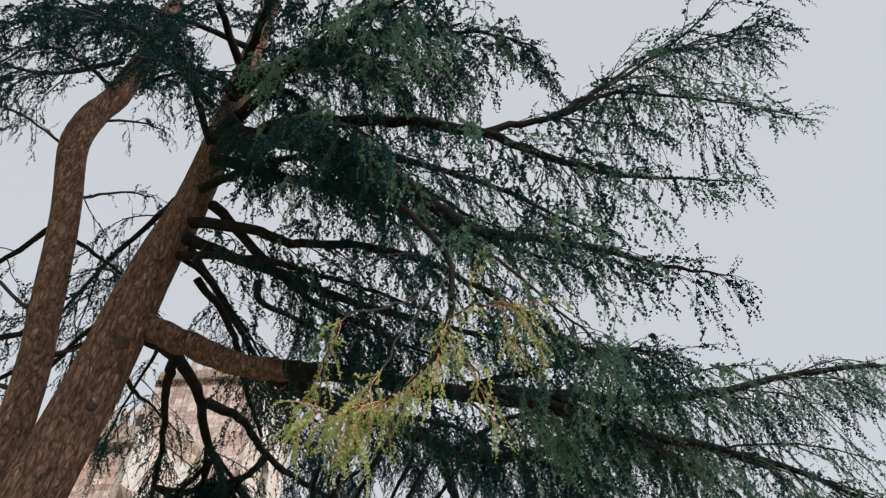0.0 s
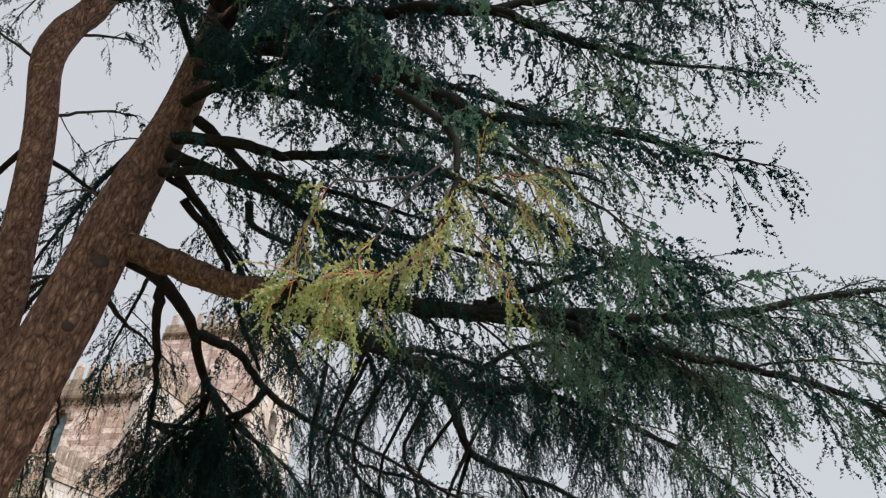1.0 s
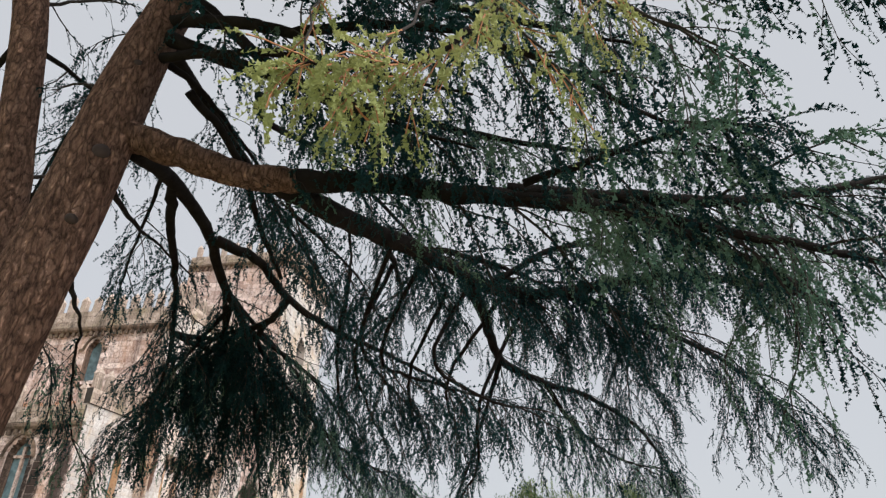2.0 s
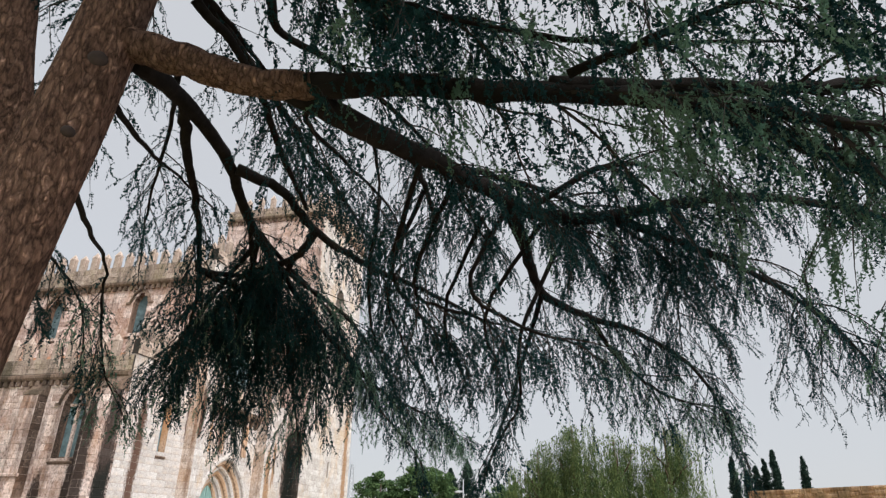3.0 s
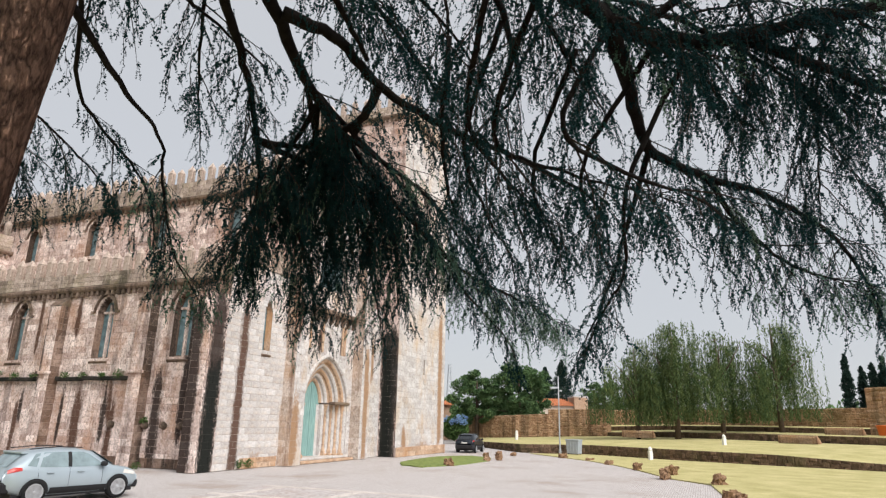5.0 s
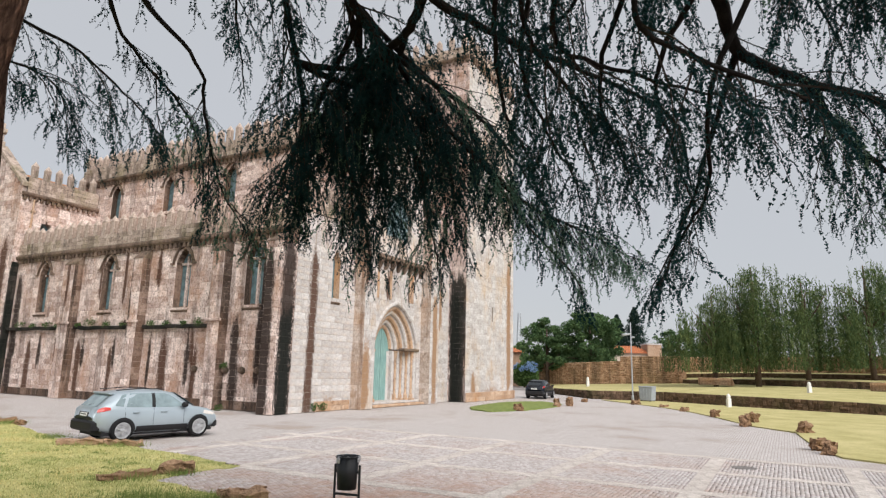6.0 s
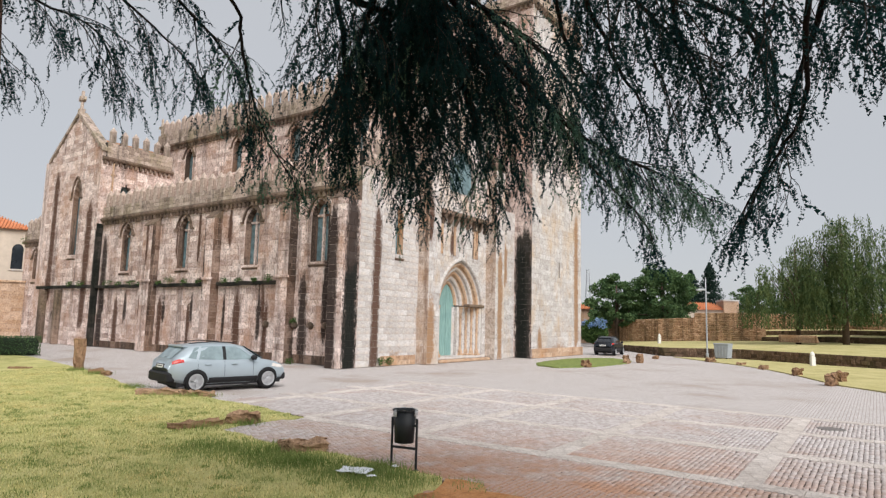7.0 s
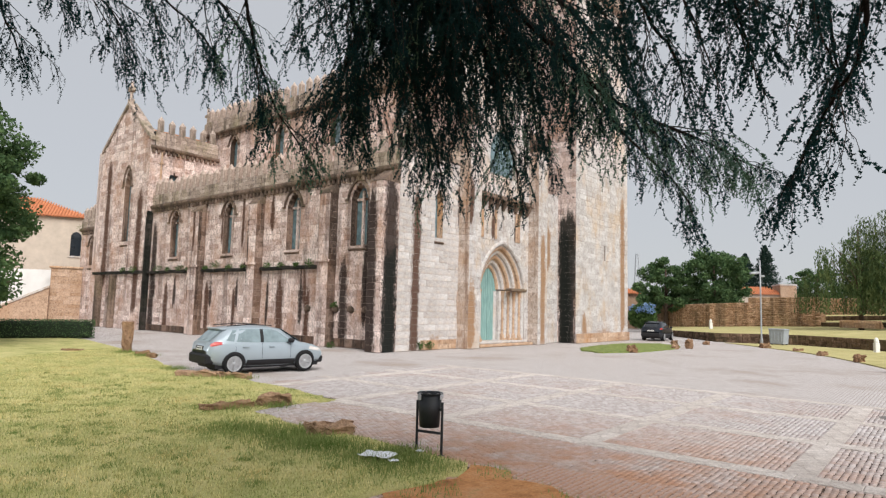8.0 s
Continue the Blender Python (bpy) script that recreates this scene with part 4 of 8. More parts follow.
def branch(p, d, ln, droop, fol, twg, rng, shoots, size, hang, deep=True):
    """A thin drooping branch that forks into hanging twigs; both carry shoots."""
    d = np.array(d, float)
    d /= np.linalg.norm(d) + 1e-9
    k = max(4, int(ln / 0.16)) if deep else 2
    pts = [np.array(p, float)]
    bend = np.array((rng.gauss(0, 0.05), rng.gauss(0, 0.05), 0))
    for i in range(k):
        d = d + bend + np.array((rng.gauss(0, 0.13), rng.gauss(0, 0.13), -droop / k * rng.uniform(0.2, 1.8) + rng.gauss(0, 0.07)))
        d /= np.linalg.norm(d)
        pts.append(pts[-1] + d * ln / k)
    twg.tube([rel(q) for q in pts], [max(0.003, 0.011 * ln * (1 - 0.8 * i / k)) for i in range(k + 1)], 3, False)

    def on(x):
        i = min(int(x), k - 1)
        dd = pts[i + 1] - pts[i]
        return pts[i] + dd * (x - i), dd / (np.linalg.norm(dd) + 1e-9)
    twigs = int(ln * 5.0) if deep and ln > 0.4 else 0
    for j in range(twigs):
        q, dd = on((0.15 + 0.8 * (j + rng.random()) / twigs) * k)
        side = np.cross(dd, (0, 0, 1))
        side /= np.linalg.norm(side) + 1e-9
        v = dd * rng.uniform(0.5, 1.1) + side * (1 if j % 2 else -1) * rng.uniform(0.25, 0.8) + np.array((0, 0, rng.uniform(-1.3, 0.2) * hang))
        branch(q, v, ln * rng.uniform(0.22, 0.5), droop * 1.2, fol, twg, rng, shoots, size, hang, False)
    m = int(ln * shoots * rng.uniform(0.4, 1.4) * (0.56 if twigs else 0.96)) + 1
    for j in range(m):
        q, dd = on((0.1 + 0.9 * (j + rng.random()) / m) * k)
        side = np.cross(dd, (0, 0, 1))
        side /= np.linalg.norm(side) + 1e-9
        v = dd * rng.uniform(0.5, 1.3) + side * (1 if j % 2 else -1) * rng.uniform(0.1, 0.8) + np.array((0, 0, rng.uniform(-1.6, 0.4) * hang))
        fol.shoot(rel(q), v, size * rng.choice((0.45, 0.7, 0.9, 1.2)) * rng.uniform(0.8, 1.2), rng, SHOOTS_FINE if hang > 0.6 else SHOOTS)
    fol.shoot(rel(pts[-1]), d, size * rng.uniform(0.6, 1.1), rng, SHOOTS_FINE if hang > 0.6 else SHOOTS)


# thin sparse twigs round the second stem
for i, pts in enumerate((((-1.2, 7.7, 6.2), (-2.2, 8.6, 6.7), (-3.4, 9.2, 6.4)), ((-1.3, 7.7, 7.2), (-2.6, 8.3, 8.1), (-3.7, 8.6, 8.0)), ((-1.2, 7.7, 6.6), (-0.7, 8.3, 7.2), (-0.5, 8.6, 7.9)),
                         ((-1.6, 7.7, 9.0), (-1.0, 7.8, 9.5), (-0.5, 7.6, 9.4)), ((-1.7, 7.7, 9.8), (-2.7, 7.8, 10.4), (-3.5, 7.6, 10.2)), ((-0.2, 7.1, 7.4), (-0.7, 7.6, 8.0), (-1.1, 7.9, 8.0)), ((-1.8, 7.7, 10.6), (-1.2, 7.7, 10.9), (-0.7, 7.4, 10.6)))):
    limb(pts, 0.028, 0.008, 0.15, 4, 0.8, 0.8, seed=81 + i, shoots=7, size=0.9)
# lower limbs to the right, seen against the sky
HANG = dict(hang=0.42, size=0.95)
limb([(0.0, 6.8, 6.88), (0.55, 6.55, 6.63), (1.10, 6.40, 6.45), (1.68, 6.20, 6.41)], 0.165, 0.13, 0.6, 3, 0.6, 0.8, seed=1, fuzz=14, bark=BARK.m, **HANG)
limb([(1.60, 6.23, 6.41), (2.33, 5.90, 6.38), (3.07, 5.40, 6.15), (3.88, 5.00, 6.03), (4.59, 4.70, 5.85), (5.38, 4.50, 5.54), (6.05, 4.40, 5.30)], 0.125, 0.05, 0.1, 8, 1.1, 0.8, seed=2, lit_share=0.35, fuzz=24, **HANG)
limb([(3.44, 5.20, 6.15), (4.40, 4.80, 6.10), (5.29, 4.50, 6.10), (6.35, 4.30, 6.36), (7.84, 4.10, 6.87), (9.2, 3.90, 7.2)], 0.085, 0.03, 0.1, 10, 1.1, 0.9, seed=54, thick=1.2, lit_share=0.8, fuzz=28, **HANG)
limb([(4.40, 4.80, 6.07), (4.86, 4.30, 5.60), (5.80, 4.00, 5.47), (6.60, 3.70, 5.22), (7.30, 3.50, 4.95)], 0.06, 0.02, 0.1, 10, 1.1, 0.9, seed=55, thick=1.1, lit_share=0.75, fuzz=20, **HANG)
limb([(1.44, 6.30, 6.42), (2.05, 6.50, 6.32), (2.84, 6.90, 6.38), (3.98, 7.60, 6.54), (4.87, 8.00, 6.55), (5.91, 8.00, 6.72), (6.91, 7.80, 7.01), (8.07, 7.60, 7.24), (9.46, 7.40, 7.26), (10.74, 7.20, 7.06)], 0.135, 0.05, 0.2, 9, 1.0, 0.9, seed=3, lit_share=0.15, fuzz=36, **HANG)
limb([(5.91, 8.00, 6.72), (7.64, 8.40, 6.70), (9.61, 8.80, 6.47), (11.37, 9.20, 5.91), (12.55, 9.50, 5.18)], 0.07, 0.015, 0.05, 9, 1.2, 1.0, seed=9, thick=1.0, fuzz=20, **HANG)
limb([(4.33, 7.80, 6.39), (5.02, 8.80, 6.44), (5.79, 9.80, 6.21), (6.77, 10.10, 6.04), (7.96, 10.40, 5.97), (9.41, 10.80, 5.54), (10.36, 11.20, 4.69), (11.11, 11.60, 3.73)], 0.10, 0.012, 0.22, 8, 0.9, 1.0, seed=8, thick=1.0, lit_share=0.25, fuzz=24, **HANG)
limb([(5.79, 9.80, 6.21), (5.80, 10.60, 5.31), (5.69, 11.20, 4.40), (5.42, 11.65, 3.60)], 0.045, 0.006, 0.1, 7, 0.5, 0.9, seed=73, thick=1.0, fuzz=8, **HANG)
limb([(6.77, 10.10, 6.04), (7.69, 10.60, 5.49), (8.86, 11.00, 5.07), (10.63, 11.30, 4.93)], 0.05, 0.01, 0.1, 9, 0.9, 1.0, seed=74, thick=1.1, lit_share=0.3, **HANG)
limb([(3.3, 7.18, 6.44), (4.18, 7.90, 6.95), (5.38, 8.20, 6.97), (6.79, 8.60, 6.81), (8.28, 9.20, 6.48)], 0.05, 0.015, 0.1, 10, 1.1, 0.9, seed=46, thick=0.9, fuzz=14, lit_share=0.15, **HANG)
limb([(4.6, 7.88, 6.55), (5.58, 7.40, 7.12), (7.04, 7.80, 7.47), (8.98, 8.40, 7.46)], 0.05, 0.015, 0.05, 10, 1.2, 0.9, seed=47, thick=0.9, fuzz=14, lit_share=0.15, **HANG)
for i, pts in enumerate((((3.4, 8.5, 6.9), (3.23, 9.50, 5.9), (3.70, 10.30, 5.3), (4.20, 10.90, 4.93), (4.36, 11.20, 4.56)), ((4.2, 8.4, 6.6), (4.06, 9.50, 5.6), (4.51, 10.20, 5.2), (4.84, 10.70, 4.90)),
                         ((4.9, 8.1, 6.5), (4.48, 9.00, 5.5), (4.99, 9.80, 5.0), (5.40, 10.30, 4.56)), ((5.3, 8.1, 6.5), (4.75, 8.50, 5.1), (5.04, 9.20, 4.40), (5.00, 9.80, 3.95), (4.90, 10.20, 3.48)), ((2.9, 8.9, 6.9), (2.96, 9.50, 5.9), (3.24, 10.30, 5.4), (3.59, 10.90, 5.24), (3.82, 11.20, 5.0)))):
    limb(pts, 0.035, 0.006, 0.35, 7, 0.55, 0.9, seed=90 + i, fuzz=8, **HANG)
for i, (pts, th) in enumerate(((((3.4, 7.25, 6.46), (3.31, 8.50, 5.53), (4.19, 9.00, 5.44), (5.11, 9.30, 5.41), (6.11, 9.60, 5.41)), 0.65), (((4.3, 7.78, 6.5), (3.83, 7.95, 5.4), (4.61, 8.00, 4.99), (5.47, 8.40, 5.01), (6.22, 8.80, 4.88)), 0.65), (((2.84, 6.9, 6.38), (2.95, 7.20, 6.7), (3.50, 7.80, 6.67), (4.15, 8.50, 6.51), (4.71, 9.00, 6.25)), 0.8),
                               (((1.6, 6.35, 6.4), (1.74, 7.2, 6.67), (2.35, 8.00, 6.73), (3.01, 8.80, 6.72), (3.63, 9.50, 6.34)), 0.7), (((2.9, 6.95, 6.4), (3.05, 8.60, 5.75), (3.76, 9.60, 5.52), (4.35, 10.20, 5.33), (4.80, 10.60, 4.90)), 0.6))):
    limb(pts, 0.035, 0.008, 0.05, 9, 0.9, 0.9, seed=110 + i, thick=th, fuzz=12, **HANG)
# back limbs that run down into the dense hanging mass
limb([(0.05, 7.00, 6.87), (0.42, 8.00, 7.16), (0.88, 9.10, 7.20), (1.27, 10.20, 6.88), (1.69, 10.80, 6.54), (2.02, 11.80, 5.99), (2.39, 12.60, 5.25)], 0.115, 0.03, 0.5, 12, 1.2, 1.0, seed=4, thick=1.4, **HANG)
limb([(0.42, 8.00, 7.12), (0.43, 8.70, 7.03), (0.53, 9.50, 6.84), (0.62, 10.10, 6.63), (0.69, 11.00, 6.12), (0.61, 12.00, 5.51), (0.54, 12.60, 4.81)], 0.075, 0.015, 0.35, 10, 0.9, 1.0, seed=5, thick=1.2, **HANG)
limb([(1.03, 9.20, 7.12), (1.66, 9.50, 7.06), (2.20, 9.80, 6.68), (3.04, 10.10, 6.39), (4.18, 10.60, 6.27), (5.54, 11.00, 5.87), (6.01, 11.50, 5.04)], 0.085, 0.012, 0.25, 7, 0.9, 1.0, seed=6, shoots=8, **HANG)
limb([(2.20, 9.80, 6.68), (2.05, 10.30, 6.50), (1.78, 10.80, 6.43), (1.6, 11.6, 6.1)], 0.065, 0.04, 0.5, 8, 0.8, 1.0, seed=7, **HANG)
limb([(0.39, 7.20, 7.95), (0.88, 7.60, 7.73), (1.27, 8.10, 7.41), (1.62, 8.90, 7.16), (2.04, 9.60, 6.91)], 0.06, 0.03, 0.3, 4, 0.8, 1.0, seed=10, shoots=6, **HANG)
limb([(2.75, 6.90, 6.38), (3.47, 8.60, 6.95), (4.08, 10.10, 7.03), (3.61, 10.60, 6.53), (3.62, 11.20, 5.71)], 0.05, 0.01, 0.15, 5, 0.9, 1.1, seed=41, shoots=7, **HANG)
limb([(1.16, 7.00, 8.02), (1.33, 7.40, 7.95), (2.23, 8.00, 8.11), (3.56, 8.80, 7.81), (4.67, 9.40, 7.02), (5.22, 9.80, 6.60)], 0.06, 0.01, 0.25, 6, 1.0, 1.1, seed=42, shoots=7, **HANG)
limb([(2.05, 6.5, 6.35), (2.5, 7.6, 6.9), (2.9, 8.9, 6.9), (3.1, 9.9, 6.5)], 0.035, 0.008, 0.2, 5, 0.8, 1.2, seed=43, shoots=6, **HANG)
limb([(3.98, 7.60, 6.54), (4.9, 8.6, 7.3), (6.2, 9.4, 7.2), (7.4, 10.2, 6.5)], 0.04, 0.01, 0.2, 7, 1.0, 1.1, seed=44, shoots=7, **HANG)
limb([(6.91, 7.80, 7.01), (7.6, 8.8, 7.0), (8.4, 9.8, 6.5), (9.0, 10.6, 5.8)], 0.04, 0.01, 0.1, 8, 1.1, 1.1, seed=45, **HANG)
for i, (knee, end, th, fr) in enumerate((((0.93, 11.75, 5.89), (0.46, 12.60, 4.80), 1.2, 0.1), ((1.34, 11.95, 5.76), (1.30, 13.00, 4.47), 1.5, 0.1), ((1.66, 12.10, 5.84), (1.96, 13.30, 4.55), 1.5, 0.15),
                                         ((2.50, 12.15, 5.95), (2.96, 13.40, 4.63), 1.4, 0.2), ((2.87, 12.15, 6.20), (3.77, 13.40, 5.11), 1.2, 0.25), ((3.29, 12.20, 6.10), (4.71, 13.50, 4.87), 1.1, 0.35), ((0.73, 11.65, 5.79), (0.08, 12.40, 4.65), 0.8, 0.3),
                                         ((1.2, 11.4, 6.35), (1.0, 12.4, 5.6), 1.6, 0.0), ((2.1, 11.5, 6.35), (2.6, 12.4, 5.7), 1.5, 0.0), ((1.55, 11.6, 6.1), (1.7, 12.5, 5.4), 1.6, 0.0))):
    limb([((1.78, 10.90, 6.52), (1.45, 10.5, 6.75), (2.0, 10.5, 6.5), (0.68, 10.8, 6.25), (1.3, 10.3, 6.86))[i % 5], knee, end], 0.045, 0.01, 0.12, 11, 0.8, 1.0, seed=50 + i, thick=th, lit_share=fr, fuzz=10, **HANG)
limb([(1.78, 10.90, 6.52), (2.87, 12.00, 5.75), (3.97, 12.80, 5.11), (5.06, 13.10, 4.73), (5.96, 13.30, 4.35)], 0.05, 0.006, 0.25, 15, 0.72, 0.7, seed=71, thick=1.3, lit_share=0.5, fuzz=14, **HANG)
limb([(3.3, 12.4, 5.5), (4.1, 12.9, 4.7), (4.8, 13.2, 4.1), (5.1, 13.4, 3.6)], 0.03, 0.006, 0.1, 11, 0.5, 0.8, seed=72, lit_share=0.4, **HANG)
limb([(2.2, 12.2, 5.6), (2.5, 12.9, 4.7), (2.7, 13.3, 4.0)], 0.03, 0.006, 0.1, 10, 0.6, 0.9, seed=76, lit_share=0.5, **HANG)
limb([(1.2, 12.0, 5.5), (1.5, 12.9, 4.6), (1.61, 13.5, 3.9)], 0.03, 0.006, 0.1, 10, 0.6, 0.9, seed=77, lit_share=0.5, **HANG)
# thin branches behind the trunk and to the left
limb([(-0.25, 7.1, 5.6), (-0.41, 9.00, 5.85), (-0.60, 11.10, 6.26), (-0.59, 11.60, 5.62), (-0.45, 12.10, 4.9), (-0.1, 12.5, 4.3)], 0.035, 0.008, 0.45, 8, 0.7, 1.0, seed=11, shoots=8, lit_share=0.6, **HANG)
limb([(-0.04, 7.10, 6.37), (0.10, 8.40, 6.69), (0.23, 9.20, 6.95), (0.80, 10.00, 6.88)], 0.035, 0.012, 0.3, 5, 0.7, 1.0, seed=12, shoots=7, **HANG)
limb([(-0.1, 7.2, 7.5), (-0.9, 8.8, 7.5), (-1.71, 11.0, 6.96), (-1.60, 11.8, 6.64), (-1.08, 12.4, 6.03), (-0.92, 12.9, 5.0)], 0.045, 0.008, 0.45, 7, 0.7, 0.9, seed=13, shoots=8, **HANG)
limb([(-0.6, 8.6, 7.5), (-1.7, 9.6, 7.1), (-2.60, 10.5, 6.61), (-2.36, 11.5, 6.62), (-1.91, 12.4, 6.26), (-1.58, 12.8, 5.87)], 0.04, 0.006, 0.35, 8, 0.75, 0.9, seed=65, shoots=9, **HANG)
limb([(-1.2, 7.7, 7.0), (-2.4, 9.0, 6.9), (-3.34, 10.5, 6.4), (-3.29, 11.6, 6.49), (-2.94, 12.2, 6.39), (-2.69, 12.6, 5.72)], 0.04, 0.006, 0.35, 8, 0.75, 0.9, seed=66, shoots=9, **HANG)
limb([(-2.4, 9.0, 6.9), (-3.6, 10.6, 6.9), (-4.4, 12.0, 6.5), (-4.9, 13.2, 5.9)], 0.04, 0.008, 0.2, 8, 0.8, 0.9, seed=67, shoots=9, **HANG)
limb([(0.3, 7.8, 7.4), (0.1, 9.4, 7.7), (-0.2, 11.0, 7.2), (-0.3, 12.2, 6.5)], 0.04, 0.008, 0.3, 6, 0.8, 0.9, seed=68, shoots=7, **HANG)
limb([(0.1, 6.8, 11.8), (1.5, 5.8, 11.8), (3.0, 5.0, 11.2)], 0.08, 0.012, 0.15, 9, 1.4, 0.8, seed=57)
limb([(0.0, 6.7, 12.0), (-0.8, 5.2, 12.0), (-1.2, 4.0, 11.3)], 0.08, 0.012, 0.15, 9, 1.4, 0.8, seed=58)
limb([(0.0, 6.6, 9.9), (-0.5, 5.4, 9.9), (-0.8, 4.4, 9.4)], 0.06, 0.012, 0.2, 10, 1.1, 0.8, seed=59)
limb([(0.0, 6.7, 11.2), (0.9, 5.2, 11.0), (1.7, 4.0, 10.3), (2.3, 3.0, 9.4)], 0.08, 0.012, 0.15, 9, 1.3, 0.8, seed=60)
limb([(0.1, 6.6, 9.0), (0.8, 5.6, 8.9), (1.5, 4.7, 8.5), (2.1, 4.0, 8.0)], 0.07, 0.012, 0.1, 12, 1.1, 0.9, seed=61)
limb([(0.1, 6.7, 7.9), (1.0, 5.9, 7.6), (1.9, 5.2, 7.1), (2.8, 4.6, 6.6)], 0.06, 0.012, 0.15, 10, 1.0, 0.9, seed=62)
limb([(-1.9, 8.0, 11.3), (-1.0, 7.4, 11.9), (0.0, 6.6, 11.6)], 0.06, 0.012, 0.2, 8, 1.2, 0.9, seed=63)
limb([(-1.5, 7.7, 8.5), (-0.8, 9.2, 9.0), (0.0, 10.4, 9.0)], 0.04, 0.01, 0.2, 4, 1.0, 0.9, seed=64, shoots=6)
# limbs towards the walker
limb([(0.05, 6.7, 10.06), (1.26, 5.00, 9.28), (1.88, 3.80, 8.39), (2.41, 2.85, 7.46), (3.12, 2.70, 7.29), (3.85, 2.60, 7.33), (5.3, 2.45, 7.75)], 0.10, 0.006, 0.2, 9, 0.55, 0.7, seed=17, lit_share=0.4, fuzz=14)
limb([(0.05, 6.7, 10.17), (1.52, 4.60, 8.47), (2.20, 3.30, 6.79), (2.41, 3.00, 6.37), (2.99, 2.70, 6.27), (3.74, 2.45, 6.14), (4.50, 2.33, 6.16)], 0.10, 0.006, 0.2, 9, 0.5, 0.7, seed=18, lit_share=0.4, fuzz=14)
limb([(2.41, 2.85, 7.46), (3.11, 2.60, 7.82), (3.90, 2.50, 8.5), (5.4, 2.40, 9.1), (6.9, 2.35, 9.6)], 0.04, 0.006, 0.05, 7, 0.8, 0.7, seed=19, lit_share=0.4)
limb([(3.11, 2.60, 7.82), (3.94, 2.50, 8.76), (5.04, 2.40, 9.94), (7.2, 2.30, 11.6)], 0.035, 0.006, 0.1, 8, 1.0, 0.7, seed=20, lit_share=0.4)
limb([(-0.05, 6.8, 8.52), (0.81, 6.20, 8.24), (1.32, 5.70, 7.83), (2.02, 5.00, 7.53), (2.59, 4.40, 7.07), (3.20, 3.90, 6.44), (3.88, 3.70, 6.02), (4.72, 3.50, 6.09)], 0.085, 0.008, 0.15, 9, 0.95, 0.8, seed=21, lit_share=0.35)
limb([(0.3, 6.75, 8.9), (1.25, 6.10, 7.65), (1.76, 5.60, 6.99), (2.26, 5.20, 6.6), (2.93, 4.80, 6.2)], 0.08, 0.01, 0.3, 9, 0.9, 0.9, seed=22, lit_share=0.2)
limb([(0.0, 6.9, 8.08), (0.54, 7.20, 7.99), (1.15, 8.00, 7.92), (1.75, 8.60, 7.63)], 0.05, 0.012, 0.3, 6, 0.8, 0.9, seed=23)
limb([(1.52, 4.6, 8.47), (1.75, 3.7, 7.2), (1.95, 2.9, 6.1), (1.99, 2.65, 5.60), (1.87, 2.47, 4.97), (1.62, 2.40, 4.56), (1.40, 2.40, 4.39), (1.12, 2.40, 4.28)], 0.04, 0.004, 0.5, 16, 0.29, 0.5, new_growth=True, seed=14, shoots=12, size=0.6, hang=0.25)
limb([(1.90, 2.50, 5.11), (2.13, 2.40, 5.23), (2.33, 2.35, 5.20), (2.41, 2.30, 4.95)], 0.008, 0.003, 0.0, 17, 0.27, 0.5, new_growth=True, seed=15, shoots=12, size=0.6, hang=0.25)
limb([(1.80, 2.75, 5.4), (1.64, 2.70, 5.24), (1.28, 2.60, 5.00), (1.17, 2.50, 4.67), (1.15, 2.45, 4.36), (1.10, 2.40, 4.24)], 0.008, 0.003, 0.35, 14, 0.24, 0.5, new_growth=True, seed=16, shoots=12, size=0.6, hang=0.25)
limb([(1.87, 2.47, 4.97), (2.04, 2.40, 4.72), (2.11, 2.35, 4.48)], 0.007, 0.003, 0.1, 16, 0.24, 0.5, new_growth=True, seed=78, shoots=12, size=0.6, hang=0.25)
limb([(1.99, 2.65, 5.60), (1.55, 2.50, 4.81), (1.33, 2.40, 4.32), (1.31, 2.40, 4.17)], 0.008, 0.003, 0.4, 15, 0.24, 0.5, new_growth=True, seed=79, shoots=12, size=0.6, hang=0.25)
limb([(2.2, 3.3, 6.7), (2.6, 2.8, 5.9), (2.9, 2.55, 5.4), (3.1, 2.4, 5.1)], 0.02, 0.004, 0.3, 11, 0.5, 0.8, seed=80, lit_share=0.8, size=0.75)
limb([(0.6, 5.8, 9.7), (1.0, 4.6, 8.8), (1.3, 3.6, 7.8), (1.5, 3.0, 7.0)], 0.05, 0.01, 0.15, 10, 0.9, 0.9, seed=35, lit_share=0.35)
limb([(1.3, 5.0, 9.2), (2.0, 4.4, 8.3), (2.6, 3.9, 7.5), (3.0, 3.5, 7.0)], 0.05, 0.008, 0.15, 9, 0.55, 0.8, seed=36, lit_share=0.4)
limb([(0.10, 6.6, 11.0), (1.01, 5.40, 11.1), (1.98, 4.50, 11.0), (2.89, 3.60, 10.5), (3.41, 3.10, 9.8)], 0.07, 0.01, 0.1, 10, 1.1, 0.9, seed=101, lit_share=0.3, thick=1.3)
limb([(-0.0, 6.8, 12.6), (-1.0, 6.9, 12.8), (-1.81, 6.60, 12.24), (-2.37, 6.20, 11.05), (-2.65, 6.00, 10.3)], 0.06, 0.01, 0.1, 11, 1.0, 0.9, seed=102, thick=1.4)
limb([(0.0, 6.7, 10.9), (0.39, 5.60, 9.33), (0.80, 4.90, 8.1)], 0.06, 0.01, 0.1, 11, 0.9, 0.9, seed=103, thick=1.2)
limb([(0.0, 6.7, 11.4), (-0.86, 6.20, 10.9), (-1.27, 6.00, 10.9)], 0.05, 0.01, 0.15, 11, 0.8, 0.9, seed=104, thick=1.2)
